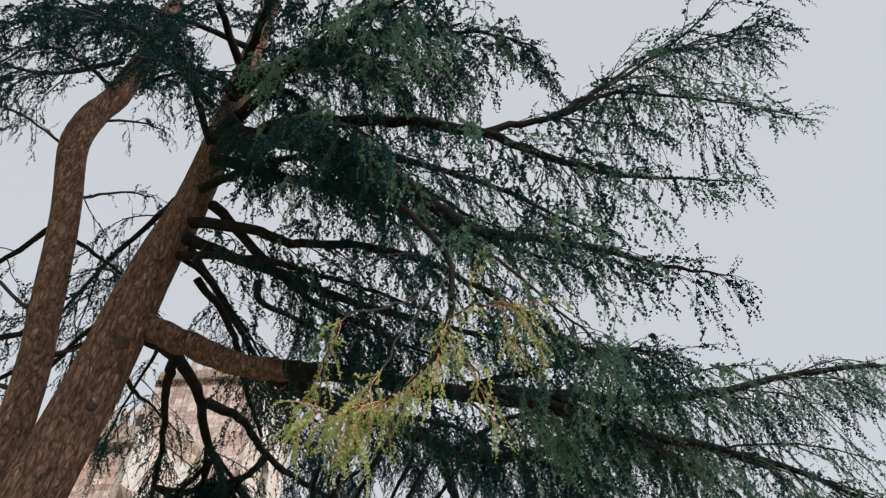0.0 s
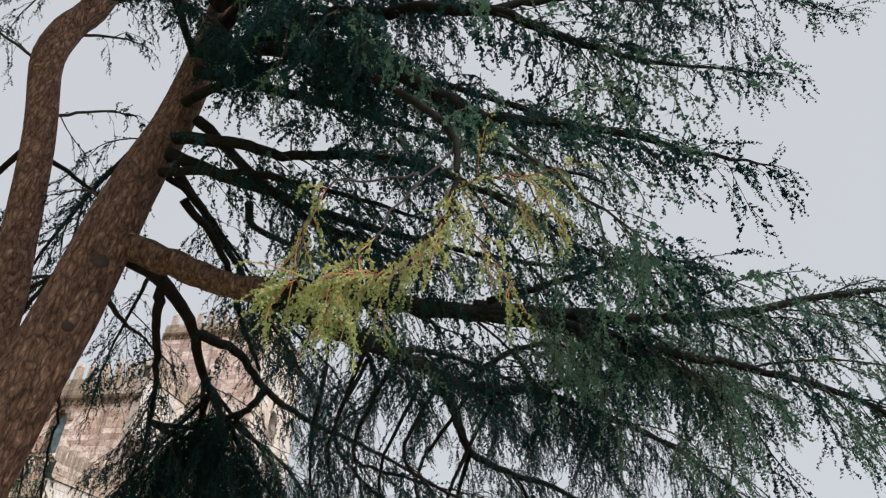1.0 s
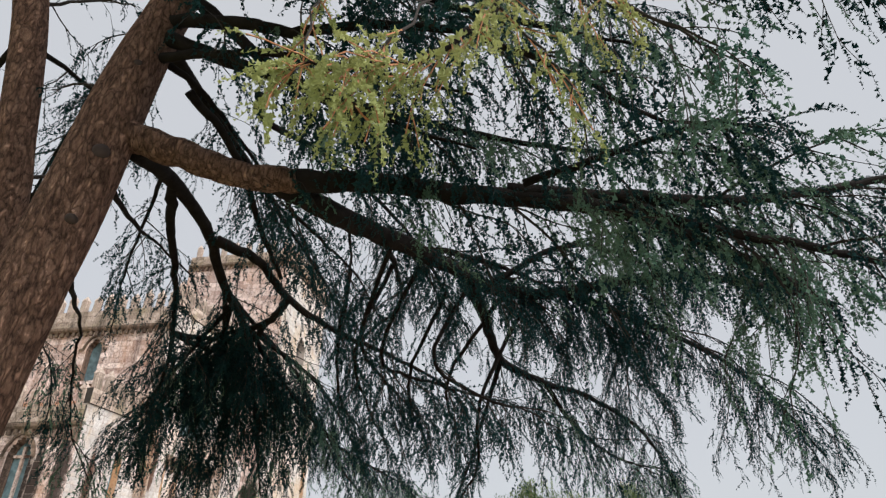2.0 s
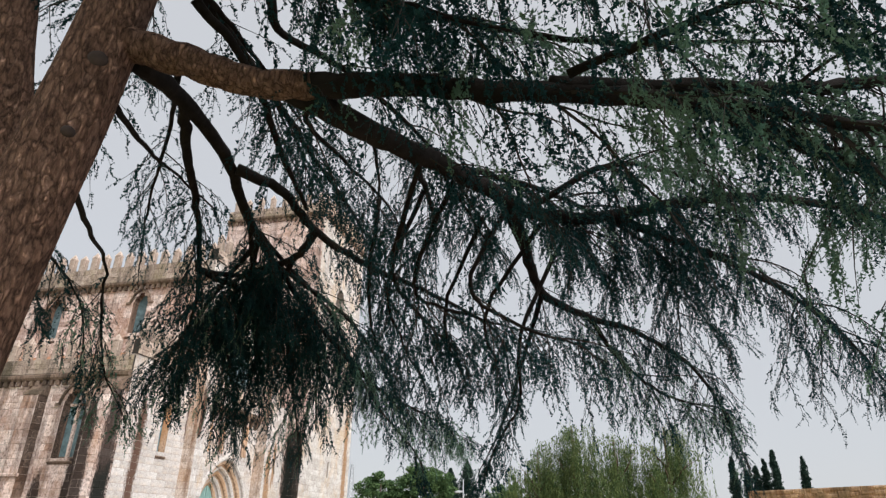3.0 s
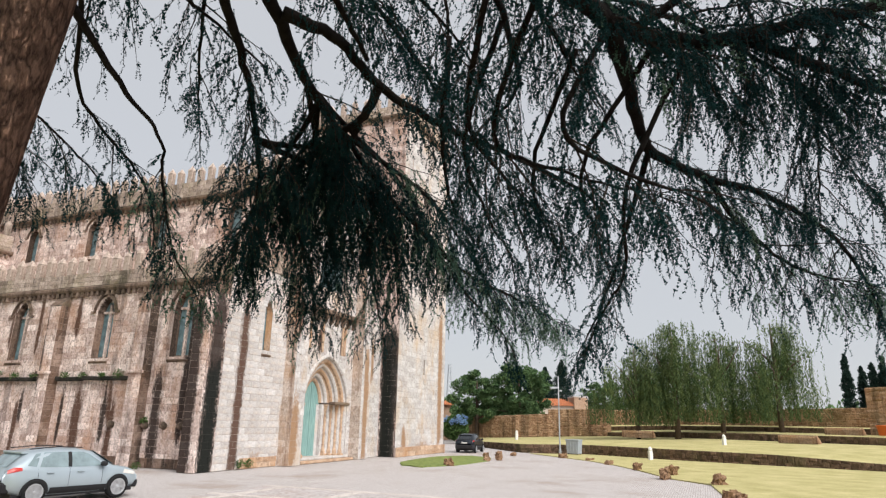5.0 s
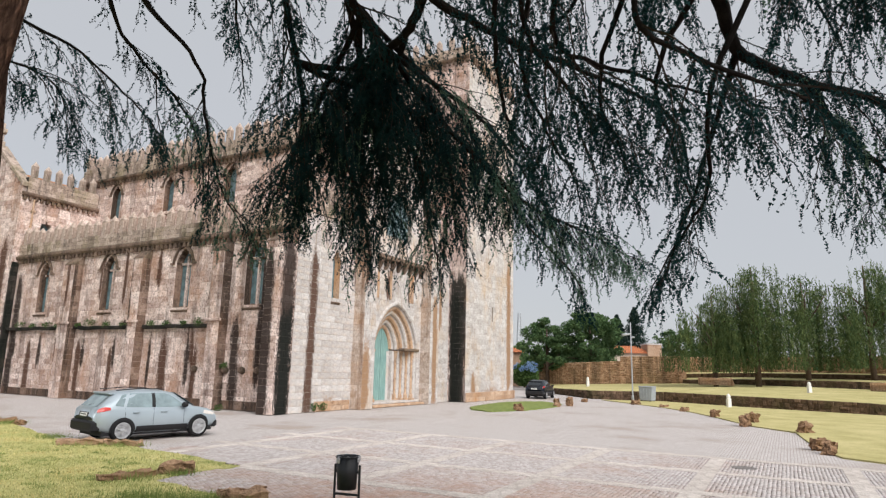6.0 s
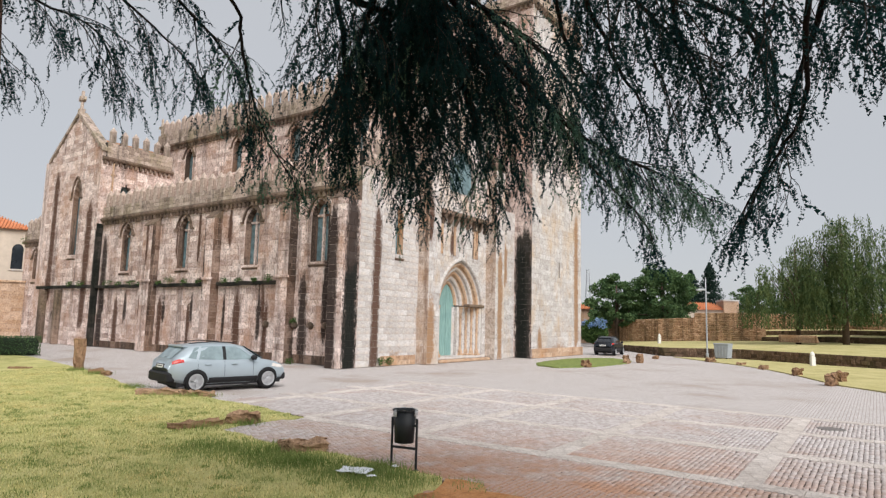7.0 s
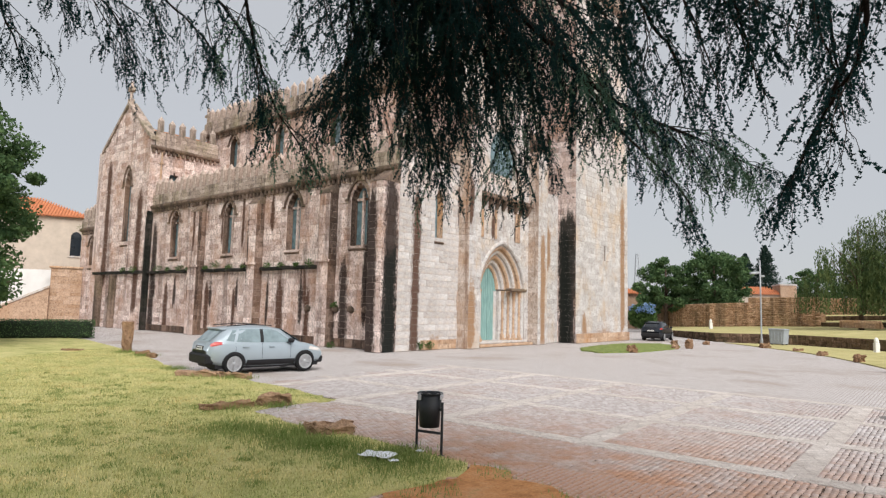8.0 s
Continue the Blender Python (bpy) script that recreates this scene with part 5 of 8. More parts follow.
limb([(0.0, 6.6, 11.6), (0.88, 5.20, 9.86), (1.43, 4.40, 8.33), (1.71, 4.00, 7.50)], 0.06, 0.01, 0.1, 10, 0.9, 0.9, seed=105, thick=1.2)
limb([(-1.6, 7.5, 11.2), (-2.3, 7.3, 11.4), (-2.75, 7.00, 11.06), (-2.9, 6.80, 10.2)], 0.04, 0.01, 0.15, 9, 0.8, 0.9, seed=106)
limb([(3.51, 5.00, 6.13), (4.08, 4.20, 6.16), (4.40, 3.70, 6.12), (4.79, 3.50, 6.09)], 0.04, 0.008, 0.05, 12, 0.7, 0.8, seed=107, lit_share=0.6, thick=1.3, fuzz=20)
# upper crown
limb([(0.1, 6.6, 10.2), (0.7, 4.9, 9.9), (1.2, 3.4, 9.2), (1.5, 2.3, 8.3)], 0.10, 0.012, 0.2, 7, 1.2, 0.8, seed=24, lit_share=0.6)
limb([(0.2, 6.7, 10.4), (2.2, 6.0, 10.2), (4.0, 5.3, 9.6), (5.4, 4.8, 8.8)], 0.10, 0.012, 0.2, 7, 1.3, 0.7, seed=25, lit_share=0.6)
limb([(0.1, 6.6, 11.0), (0.2, 5.0, 10.8), (0.3, 3.6, 10.0), (0.4, 2.6, 9.0)], 0.09, 0.012, 0.2, 7, 1.2, 0.8, seed=26)
limb([(0.1, 6.6, 9.6), (1.8, 5.8, 9.0), (3.2, 5.0, 8.2), (4.6, 4.2, 7.5)], 0.09, 0.012, 0.2, 7, 1.2, 0.8, seed=27, lit_share=0.6)
limb([(0.1, 6.7, 8.2), (1.4, 6.4, 7.8), (2.8, 6.0, 7.4), (4.2, 5.6, 7.2), (5.7, 4.7, 6.9)], 0.09, 0.012, 0.2, 7, 1.1, 0.8, seed=28, lit_share=0.6)
limb([(0.0, 7.2, 8.6), (1.0, 8.6, 8.4), (2.2, 9.8, 7.7), (3.4, 10.8, 6.9)], 0.08, 0.012, 0.25, 8, 1.2, 0.9, seed=29)
limb([(0.0, 7.2, 9.6), (-0.6, 8.6, 9.6), (-1.4, 10.2, 9.0), (-2.0, 11.6, 8.0)], 0.07, 0.012, 0.25, 6, 1.2, 0.9, seed=30, shoots=7)
limb([(-0.2, 6.7, 10.8), (-1.2, 6.0, 10.9), (-2.2, 5.4, 10.4)], 0.07, 0.012, 0.3, 7, 1.2, 0.8, seed=31)
limb([(-1.9, 8.0, 12.5), (-3.2, 9.0, 12.6), (-4.4, 8.6, 12.0)], 0.06, 0.012, 0.2, 7, 1.2, 0.8, seed=32, shoots=7)
limb([(-1.6, 8.0, 8.8), (-2.8, 9.8, 8.6), (-4.0, 10.0, 8.0)], 0.05, 0.01, 0.2, 6, 1.1, 0.9, seed=33, shoots=7)
limb([(-1.9, 8.0, 13.5), (-1.0, 9.0, 13.8), (0.4, 8.4, 13.2)], 0.06, 0.012, 0.2, 8, 1.2, 0.8, seed=34, shoots=7)
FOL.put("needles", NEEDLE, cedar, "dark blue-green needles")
FOLMID.put("lit_needles", NEEDLE_MID, cedar, "mid-green needles, a lit look put into their colour")
FOLNEW.put("young_needles", NEEDLE_NEW, cedar, "yellow-green young needles")
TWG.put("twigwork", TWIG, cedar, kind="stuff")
TWGNEW.put("young_twigwork", TWIG_RED, cedar, kind="stuff")

# ---- terraces, walls and road on the far right ----
RUBBLE = stone("rubble_wall", (0.33, 0.195, 0.115), (0.52, 0.355, 0.235), (0.045, 0.035, 0.02), (0.42, 0.6), 0.85, (0.14, 0.12, 0.05), 0.5)
RUBBLE_DARK = stone("mossy_rubble_wall", (0.075, 0.05, 0.034), (0.20, 0.135, 0.095), (0.03, 0.03, 0.015), (0.45, 0.7), 0.7, (0.08, 0.08, 0.03), 0.5)
GRASS_DRY = Mat("dry_terrace_grass", 0.95, 0, 0.1)
c = GRASS_DRY.ramp(GRASS_DRY.noise(0.6, 6), [(0.3, (0.36, 0.325, 0.14)), (0.7, (0.54, 0.475, 0.25))])
GRASS_DRY.base(GRASS_DRY.mix(0.5, c, GRASS_DRY.ramp(GRASS_DRY.noise(12, 5), [(0.3, (0.65, 0.65, 0.6)), (0.7, (1.2, 1.2, 1.15))]), "MULTIPLY")).bump(GRASS_DRY.noise(20, 4), 0.04)
GRASS_GREEN = Mat("fresh_grass", 0.95, 0, 0.1)
GRASS_GREEN.base(GRASS_GREEN.ramp(GRASS_GREEN.noise(3, 6), [(0.3, (0.10, 0.15, 0.04)), (0.7, (0.26, 0.29, 0.10))])).bump(GRASS_GREEN.noise(20, 4), 0.04)
W1 = [(22, 90), (19.5, 72), (20.5, 61.5), (26, 58.5), (30, 51), (34.5, 45), (41, 38)]
TALL = [(22, 92), (26.5, 82.5), (30, 80), (36.2, 76.5)]
W2 = [(36.2, 76.5), (39.5, 69), (44.5, 61), (50, 50), (57, 41)]
W3 = [(37.2, 79.5), (42.5, 73.5), (49, 65), (55, 55), (62, 45)]
BW = [(37.5, 84), (45, 80), (52, 71), (58, 59), (66, 48)]


def strip(name, pa, za, pb, zb, mat, label):
    """A sloping sheet between two lines."""
    v = [(x, y, z) for (x, y), z in zip(pa, za)] + [(x, y, z) for (x, y), z in zip(pb, zb)]
    n = len(pa)
    return part(name, mesh_from(name, v, [(i, i + 1, n + i + 1, n + i) for i in range(n - 1)], mat), None, None, label, kind="structure")


def rubble_wall(name, pts, z0, z1, mat, label, thick=0.5, stone_size=0.42, seed=1):
    """A dry-stone wall along a line: a core faced with uneven stones and a coping."""
    rng = random.Random(seed)
    core, st = Geo(), Geo()
    for i in range(len(pts) - 1):
        (x0, y0), (x1, y1) = pts[i], pts[i + 1]
        d = Vector((x1 - x0, y1 - y0, 0))
        ln = d.length
        d.normalize()
        nrm = Vector((d.y, -d.x, 0))
        if nrm.dot(Vector((-0.5, -1, 0))) < 0:
            nrm = -nrm

        def q(s, o, f):
            a, b = z0[i] + (z0[i + 1] - z0[i]) * s / ln, z1[i] + (z1[i + 1] - z1[i]) * s / ln
            p = Vector((x0, y0, 0)) + d * s + nrm * o
            return (p.x, p.y, a - 0.1 + (b - a + 0.1) * f)
        core.add([q(0, 0, 0), q(ln, 0, 0), q(ln, -thick, 0), q(0, -thick, 0), q(0, 0, 1), q(ln, 0, 1), q(ln, -thick, 1), q(0, -thick, 1)],
                 [(0, 1, 5, 4), (1, 2, 6, 5), (2, 3, 7, 6), (3, 0, 4, 7), (4, 5, 6, 7)])
        rows = max(1, int((max(z1[i] - z0[i], z1[i + 1] - z0[i + 1]) + 0.1) / (stone_size * 0.6)))
        for r in range(rows):
            s = 0.0
            while s < ln:
                e = min(ln, s + stone_size * rng.uniform(0.6, 1.6))
                f0, f1, g, dp = r / rows + rng.uniform(-0.3, 0.3) / rows * (r > 0), (r + 1) / rows - rng.uniform(-0.3, 0.3) / rows * (r < rows - 1), 0.02, rng.uniform(0.02, 0.10)
                st.add([q(s + g, 0, f0), q(e - g, 0, f0), q(e - g, 0, f1), q(s + g, 0, f1), q(s + g + 0.05, dp, f0 + 0.02), q(e - g - 0.05, dp, f0 + 0.03), q(e - g - 0.04, dp, f1 - 0.02), q(s + g + 0.05, dp, f1 - 0.03)],
                       [(0, 1, 5, 4), (1, 2, 6, 5), (2, 3, 7, 6), (3, 0, 4, 7), (4, 5, 6, 7)])
                s = e
    ob = core.put(name, mat, None, label, kind="structure")
    part("stonework", st.mesh("stonework", mat), None, ob, kind="stuff")
    return ob


H = [0.35, 0.6, 0.75, 0.85, 0.85, 0.8, 0.35]
rubble_wall("terrace_wall_1", W1, [0.3, 0.1, 0, 0, 0, 0, 0], H, RUBBLE_DARK, "low mossy rubble retaining wall", seed=4)
strip("terrace_1", W1, H, TALL[:3] + [TALL[3], W2[1], W2[3], W2[4]], [0.5, 0.85, 1.05, 1.3, 1.45, 1.4, 1.2], GRASS_DRY.m, "yellowed grass terrace above a low wall")
rubble_wall("terrace_wall_2", W2, [1.2, 1.35, 1.4, 1.35, 1.1], [1.75, 2.0, 2.1, 2.05, 1.8], RUBBLE_DARK, "low stone retaining wall of the second terrace", seed=5)
strip("terrace_2", W2, [1.75, 2.0, 2.1, 2.05, 1.8], W3, [1.9, 2.2, 2.25, 2.2, 2.1], GRASS_DRY.m, "yellowed grass strip of the second terrace")
rubble_wall("terrace_wall_3", W3, [1.8, 2.1, 2.2, 2.2, 2.1], [2.4, 2.7, 2.75, 2.75, 2.65], RUBBLE_DARK, "low dark wall of the upper terrace", seed=6)
strip("terrace_3", W3, [2.4, 2.7, 2.75, 2.75, 2.65], BW, [2.5, 2.8, 2.9, 2.9, 2.9], GRASS_DRY.m, "dry upper grass terrace")
rubble_wall("boundary_wall_1", TALL[:3], [0.3, 0.6, 0.8], [3.3, 3.6, 3.8], RUBBLE, "tall brown rubble boundary wall", seed=7, stone_size=0.34)
rubble_wall("boundary_wall_2", TALL[2:], [0.8, 1.0], [4.35, 4.5], RUBBLE, "tall brown rubble boundary wall with weeds on top", seed=8, stone_size=0.34)
rubble_wall("boundary_wall_3", [TALL[3]] + BW, [1.0, 2.2, 2.5, 2.6, 2.8, 2.8], [4.4, 4.5, 4.6, 4.7, 4.9, 4.9], RUBBLE, "tall rubble wall behind the willows", seed=10, stone_size=0.4)
rubble_wall("earth_bank_wall", [(53.5, 56), (58, 47), (63, 38)], [2.2, 2.0, 2.0], [6.6, 6.8, 7.0], RUBBLE, "high reddish earth and stone bank", seed=9, stone_size=0.7)
LAWN_R = [(20.6, 59.5), (21.4, 53.5), (21.9, 49), (21.8, 45), (21.2, 40.5), (20, 34.5), (20.3, 31.5), (17.2, 25.6), (16.4, 23.2), (18, 20), (40, 12), (80, 10), (80, 40), (41, 38.2), (34.5, 45), (30, 51), (26, 58.5)]
sheet("lawn_2", LAWN_R, 0.035, GRASS_DRY.m, "sunlit yellow-green lawn behind boundary stones")
LAWN_T = [(8.0, 41.6), (10.6, 43.6), (13.8, 48.0), (14.8, 51.5), (14.0, 54), (12.6, 53.6), (10.9, 52.4), (9.0, 49.5), (7.4, 46.0), (6.9, 43.0)]
sheet("lawn_3", ragged(LAWN_T, 0.4, 0.16, 3, 90), 0.06, GRASS_GREEN.m, "small green grass patch at the foot of the tower", 0.2)

# ---- stones along the lawns ----
SANDSTONE = stone("old_kerb_stone", (0.24, 0.145, 0.085), (0.40, 0.27, 0.18), (0.06, 0.045, 0.03), (0.5, 0.75), 0.7, (0.30, 0.17, 0.07), 0.5, True)


def rough_block(name, x, y, z, lx, ly, lz, turn, label, category, seed, group="", tilt=0.0, chips=4):
    bm = bmesh.new()
    bmesh.ops.create_cube(bm, size=1, matrix=Matrix.Diagonal((lx, ly, lz, 1)))
    bmesh.ops.bevel(bm, geom=bm.edges[:], offset=min(lx, ly, lz) * 0.14, segments=1, affect="EDGES")
    bmesh.ops.subdivide_edges(bm, edges=bm.edges[:], cuts=chips, use_grid_fill=True)
    for v in bm.verts:
        k = noise.noise_vector((v.co.x * 5 + seed * 3.1, v.co.y * 5, v.co.z * 6)) * 0.19 * min(1, min(lx, ly, lz) * 2.2)
        k += noise.noise_vector((v.co.x * 14 + seed, v.co.y * 14, v.co.z * 14)) * 0.11 * min(1, lz * 3)
        v.co += k
        v.co.z += lz / 2
    ob = part(name, bm, SANDSTONE)
    ob.matrix_world = pose(x, y, z, tilt, 0, turn)
    return tagged(ob, label, category, group)


KG = "broken kerb stones along the lawn"
for i, (x, y, lx, ly, lz, tn) in enumerate([(-7.35, 24.0, 1.3, 0.45, 0.24, 8), (-6.1, 24.0, 1.0, 0.4, 0.22, -12), (-3.75, 18.4, 1.15, 0.36, 0.2, 42), (-2.95, 19.15, 0.75, 0.4, 0.32, 25),
                                            (-0.75, 16.25, 0.9, 0.4, 0.28, 25), (-13.3, 30.6, 0.6, 0.35, 0.24, 20), (-12.5, 30.0, 0.4, 0.3, 0.2, -20), (-17.3, 31.6, 0.8, 0.5, 0.14, 5)]):
    rough_block("kerb_stone", x, y, -0.03, lx, ly, lz * 0.85, tn, "broken rust-brown kerb stone lying in the grass", "kerb stone", i, KG, TR.uniform(-6, 6))
BG_ = "boundary stones of the far lawn"
for i, (x, y, w, h) in enumerate([(21.3, 53.1, 1.3, 0.6), (22.2, 49.8, 1.6, 0.35), (21.8, 45.6, 0.9, 0.5), (21.3, 40.6, 0.8, 0.75), (19.7, 34.6, 1.2, 0.75), (21.4, 36.8, 1.1, 0.7), (20.6, 31.3, 1.0, 0.65), (17.1, 25.3, 0.9, 0.5), (16.7, 24.2, 0.8, 0.55)]):
    rough_block("boundary_stone", x, y, -0.02, w * (0.5 if i < 4 else 0.66), 0.36, h * (0.55 if i < 4 else 0.72), i * 37 % 50, "weathered brown granite boundary stone at the lawn edge", "stone", 20 + i, BG_, TR.uniform(-5, 5))
for i, (x, y, w, h) in enumerate([(9.9, 43.2, 1.0, 0.7), (13.6, 48.0, 0.8, 0.45), (14.9, 49.4, 0.9, 0.95), (13.9, 49.3, 0.6, 0.85), (17.9, 55.5, 0.9, 0.4)]):
    rough_block("boundary_stone", x, y, -0.02, w * 0.5, 0.34, h * 0.6, i * 53 % 60, "small rough stone marker beside the tower grass", "stone", 40 + i, "stone markers by the tower", TR.uniform(-6, 6))
pillar = rough_block("stone_post", -14.8, 31.8, -0.02, 0.31, 0.3, 1.4, 20, "weathered standing granite post with a broken top", "stone post", 77, "", 1.5, 3)

# ---- litter bin ----
BLACK_METAL = plain("black_painted_steel", (0.010, 0.012, 0.016), 0.5, 0.0, 0.5, 0.3, 12, 0.002)
BAG = plain("grey_bin_bag", (0.45, 0.45, 0.47), 0.4, 0, 0.4, 0.2, 14, 0.01)
lb = thing("litter_bin", pose(1.27, 15.07, 0, 0, 0, -22), "black metal litter bin on two legs, lined with a bag", "bin")
bm = bmesh.new()
bmesh.ops.create_cone(bm, cap_ends=True, cap_tris=False, segments=28, radius1=0.165, radius2=0.2, depth=0.54, matrix=Matrix.Translation((0, 0, 0.72)))
bmesh.ops.delete(bm, geom=[f for f in bm.faces if f.normal.z > 0.9], context="FACES")
bmesh.ops.solidify(bm, geom=bm.faces[:], thickness=0.012)
part("drum", bm, BLACK_METAL, lb, smooth=True)
g = Geo()
n = 28
ring = [(0.205 * math.cos(2 * math.pi * k / n), 0.205 * math.sin(2 * math.pi * k / n), 0.99) for k in range(n + 1)]
g.tube(ring, 0.014, 6, False)
g.put("rim", BLACK_METAL, lb, smooth=True)
v, f = [], []
for j, (r, z) in enumerate(((0.19, 0.985), (0.215, 1.005), (0.222, 0.95), (0.212, 0.90))):
    for k in range(n):
        rr = r * (1 + 0.03 * math.sin(k * 2.7 + j))
        v.append((rr * math.cos(2 * math.pi * k / n), rr * math.sin(2 * math.pi * k / n), z + 0.012 * math.sin(k * 1.9 + j * 2)))
for j in range(3):
    f += [(j * n + k, j * n + (k + 1) % n, (j + 1) * n + (k + 1) % n, (j + 1) * n + k) for k in range(n) if j == 0 or k % 9 < 2]
part("bag", mesh_from("bag", v, f, BAG, True), None, lb, "crumpled pale bin liner")
for s in (-1, 1):
    Geo().box(s * 0.235 - 0.018, -0.018, 0, s * 0.235 + 0.018, 0.018, 0.86, 0.006).put("leg", BLACK_METAL, lb)
    Geo().box(s * 0.20 - 0.035, -0.012, 0.72, s * 0.20 + 0.035, 0.012, 0.76).put("bracket", BLACK_METAL, lb)
    Geo().box(s * 0.235 - 0.04, -0.04, 0, s * 0.235 + 0.04, 0.04, 0.02, 0.005).put("foot", BLACK_METAL, lb)
Geo().box(-0.22, -0.015, 0.34, 0.22, 0.015, 0.38, 0.005).put("crossbar", BLACK_METAL, lb)

# ---- litter ----
PAPER = plain("crumpled_white_paper", (0.72, 0.74, 0.78), 0.7, 0, 0.3, 0.1, 20, 0.004)


def litter(name, x, y, w, h, turn, seed, label, category):
    bm = bmesh.new()
    bmesh.ops.create_grid(bm, x_segments=14, y_segments=8, size=0.5)
    for v in bm.verts:
        k = 1 + 0.25 * noise.noise((v.co.x * 3, v.co.y * 3, seed))
        v.co = Vector((v.co.x * w * k, v.co.y * h * k, 0.02 + 0.035 * abs(noise.noise((v.co.x * 7, v.co.y * 7, seed + 5)))))
    bmesh.ops.solidify(bm, geom=bm.faces[:], thickness=0.004)
    ob = part(name, bm, PAPER, smooth=False)
    ob.matrix_world = pose(x, y, 0.075, 0, 0, turn)
    return tagged(ob, label, category)


litter("plastic_bag", 0.55, 14.5, 0.52, 0.36, -12, 3, "crumpled white plastic bag lying on the grass", "litter")
litter("paper_scrap", 0.85, 14.15, 0.14, 0.1, 20, 9, "small scrap of white paper on the grass", "litter")
litter("paper_scrap", 1.15, 14.85, 0.09, 0.1, 50, 12, "tiny scrap of white paper near the bin", "litter")

# ---- cars ----
GLASS_CAR = plain("tinted_car_glass", (0.20, 0.26, 0.28), 0.05, 0, 0.9, 0.3, 2)
GLASS_DARK = plain("dark_car_glass", (0.02, 0.024, 0.03), 0.06, 0, 0.8, 0.2, 2)
TRIM_BLACK = plain("black_plastic_trim", (0.014, 0.014, 0.016), 0.6, 0, 0.3, 0.2, 15)
TYRE = plain("tyre_rubber", (0.012, 0.012, 0.013), 0.85, 0, 0.2, 0.2, 20)
ALLOY = plain("alloy_wheel", (0.55, 0.56, 0.58), 0.35, 0.7, 0.5, 0.1, 9)
RED_LAMP = plain("red_tail_lamp", (0.45, 0.02, 0.015), 0.2, 0, 0.6, 0.2, 9)
CLEAR_LAMP = plain("clear_lamp", (0.7, 0.66, 0.62), 0.15, 0, 0.6, 0.1, 9)
PLATE = plain("number_plate", (0.7, 0.7, 0.68), 0.4, 0, 0.4, 0.05, 9)


def car_paint(name, c):
    m = Mat(name, 0.32, 0.3, 0.4)
    f = m.noise(2.0, 4)
    m.base(m.ramp(f, [(0.3, tuple(v * 0.94 for v in c)), (0.7, c)]))
    m.b.inputs["Coat Weight"].default_value, m.b.inputs["Coat Roughness"].default_value = 0.4, 0.08
    return m.m


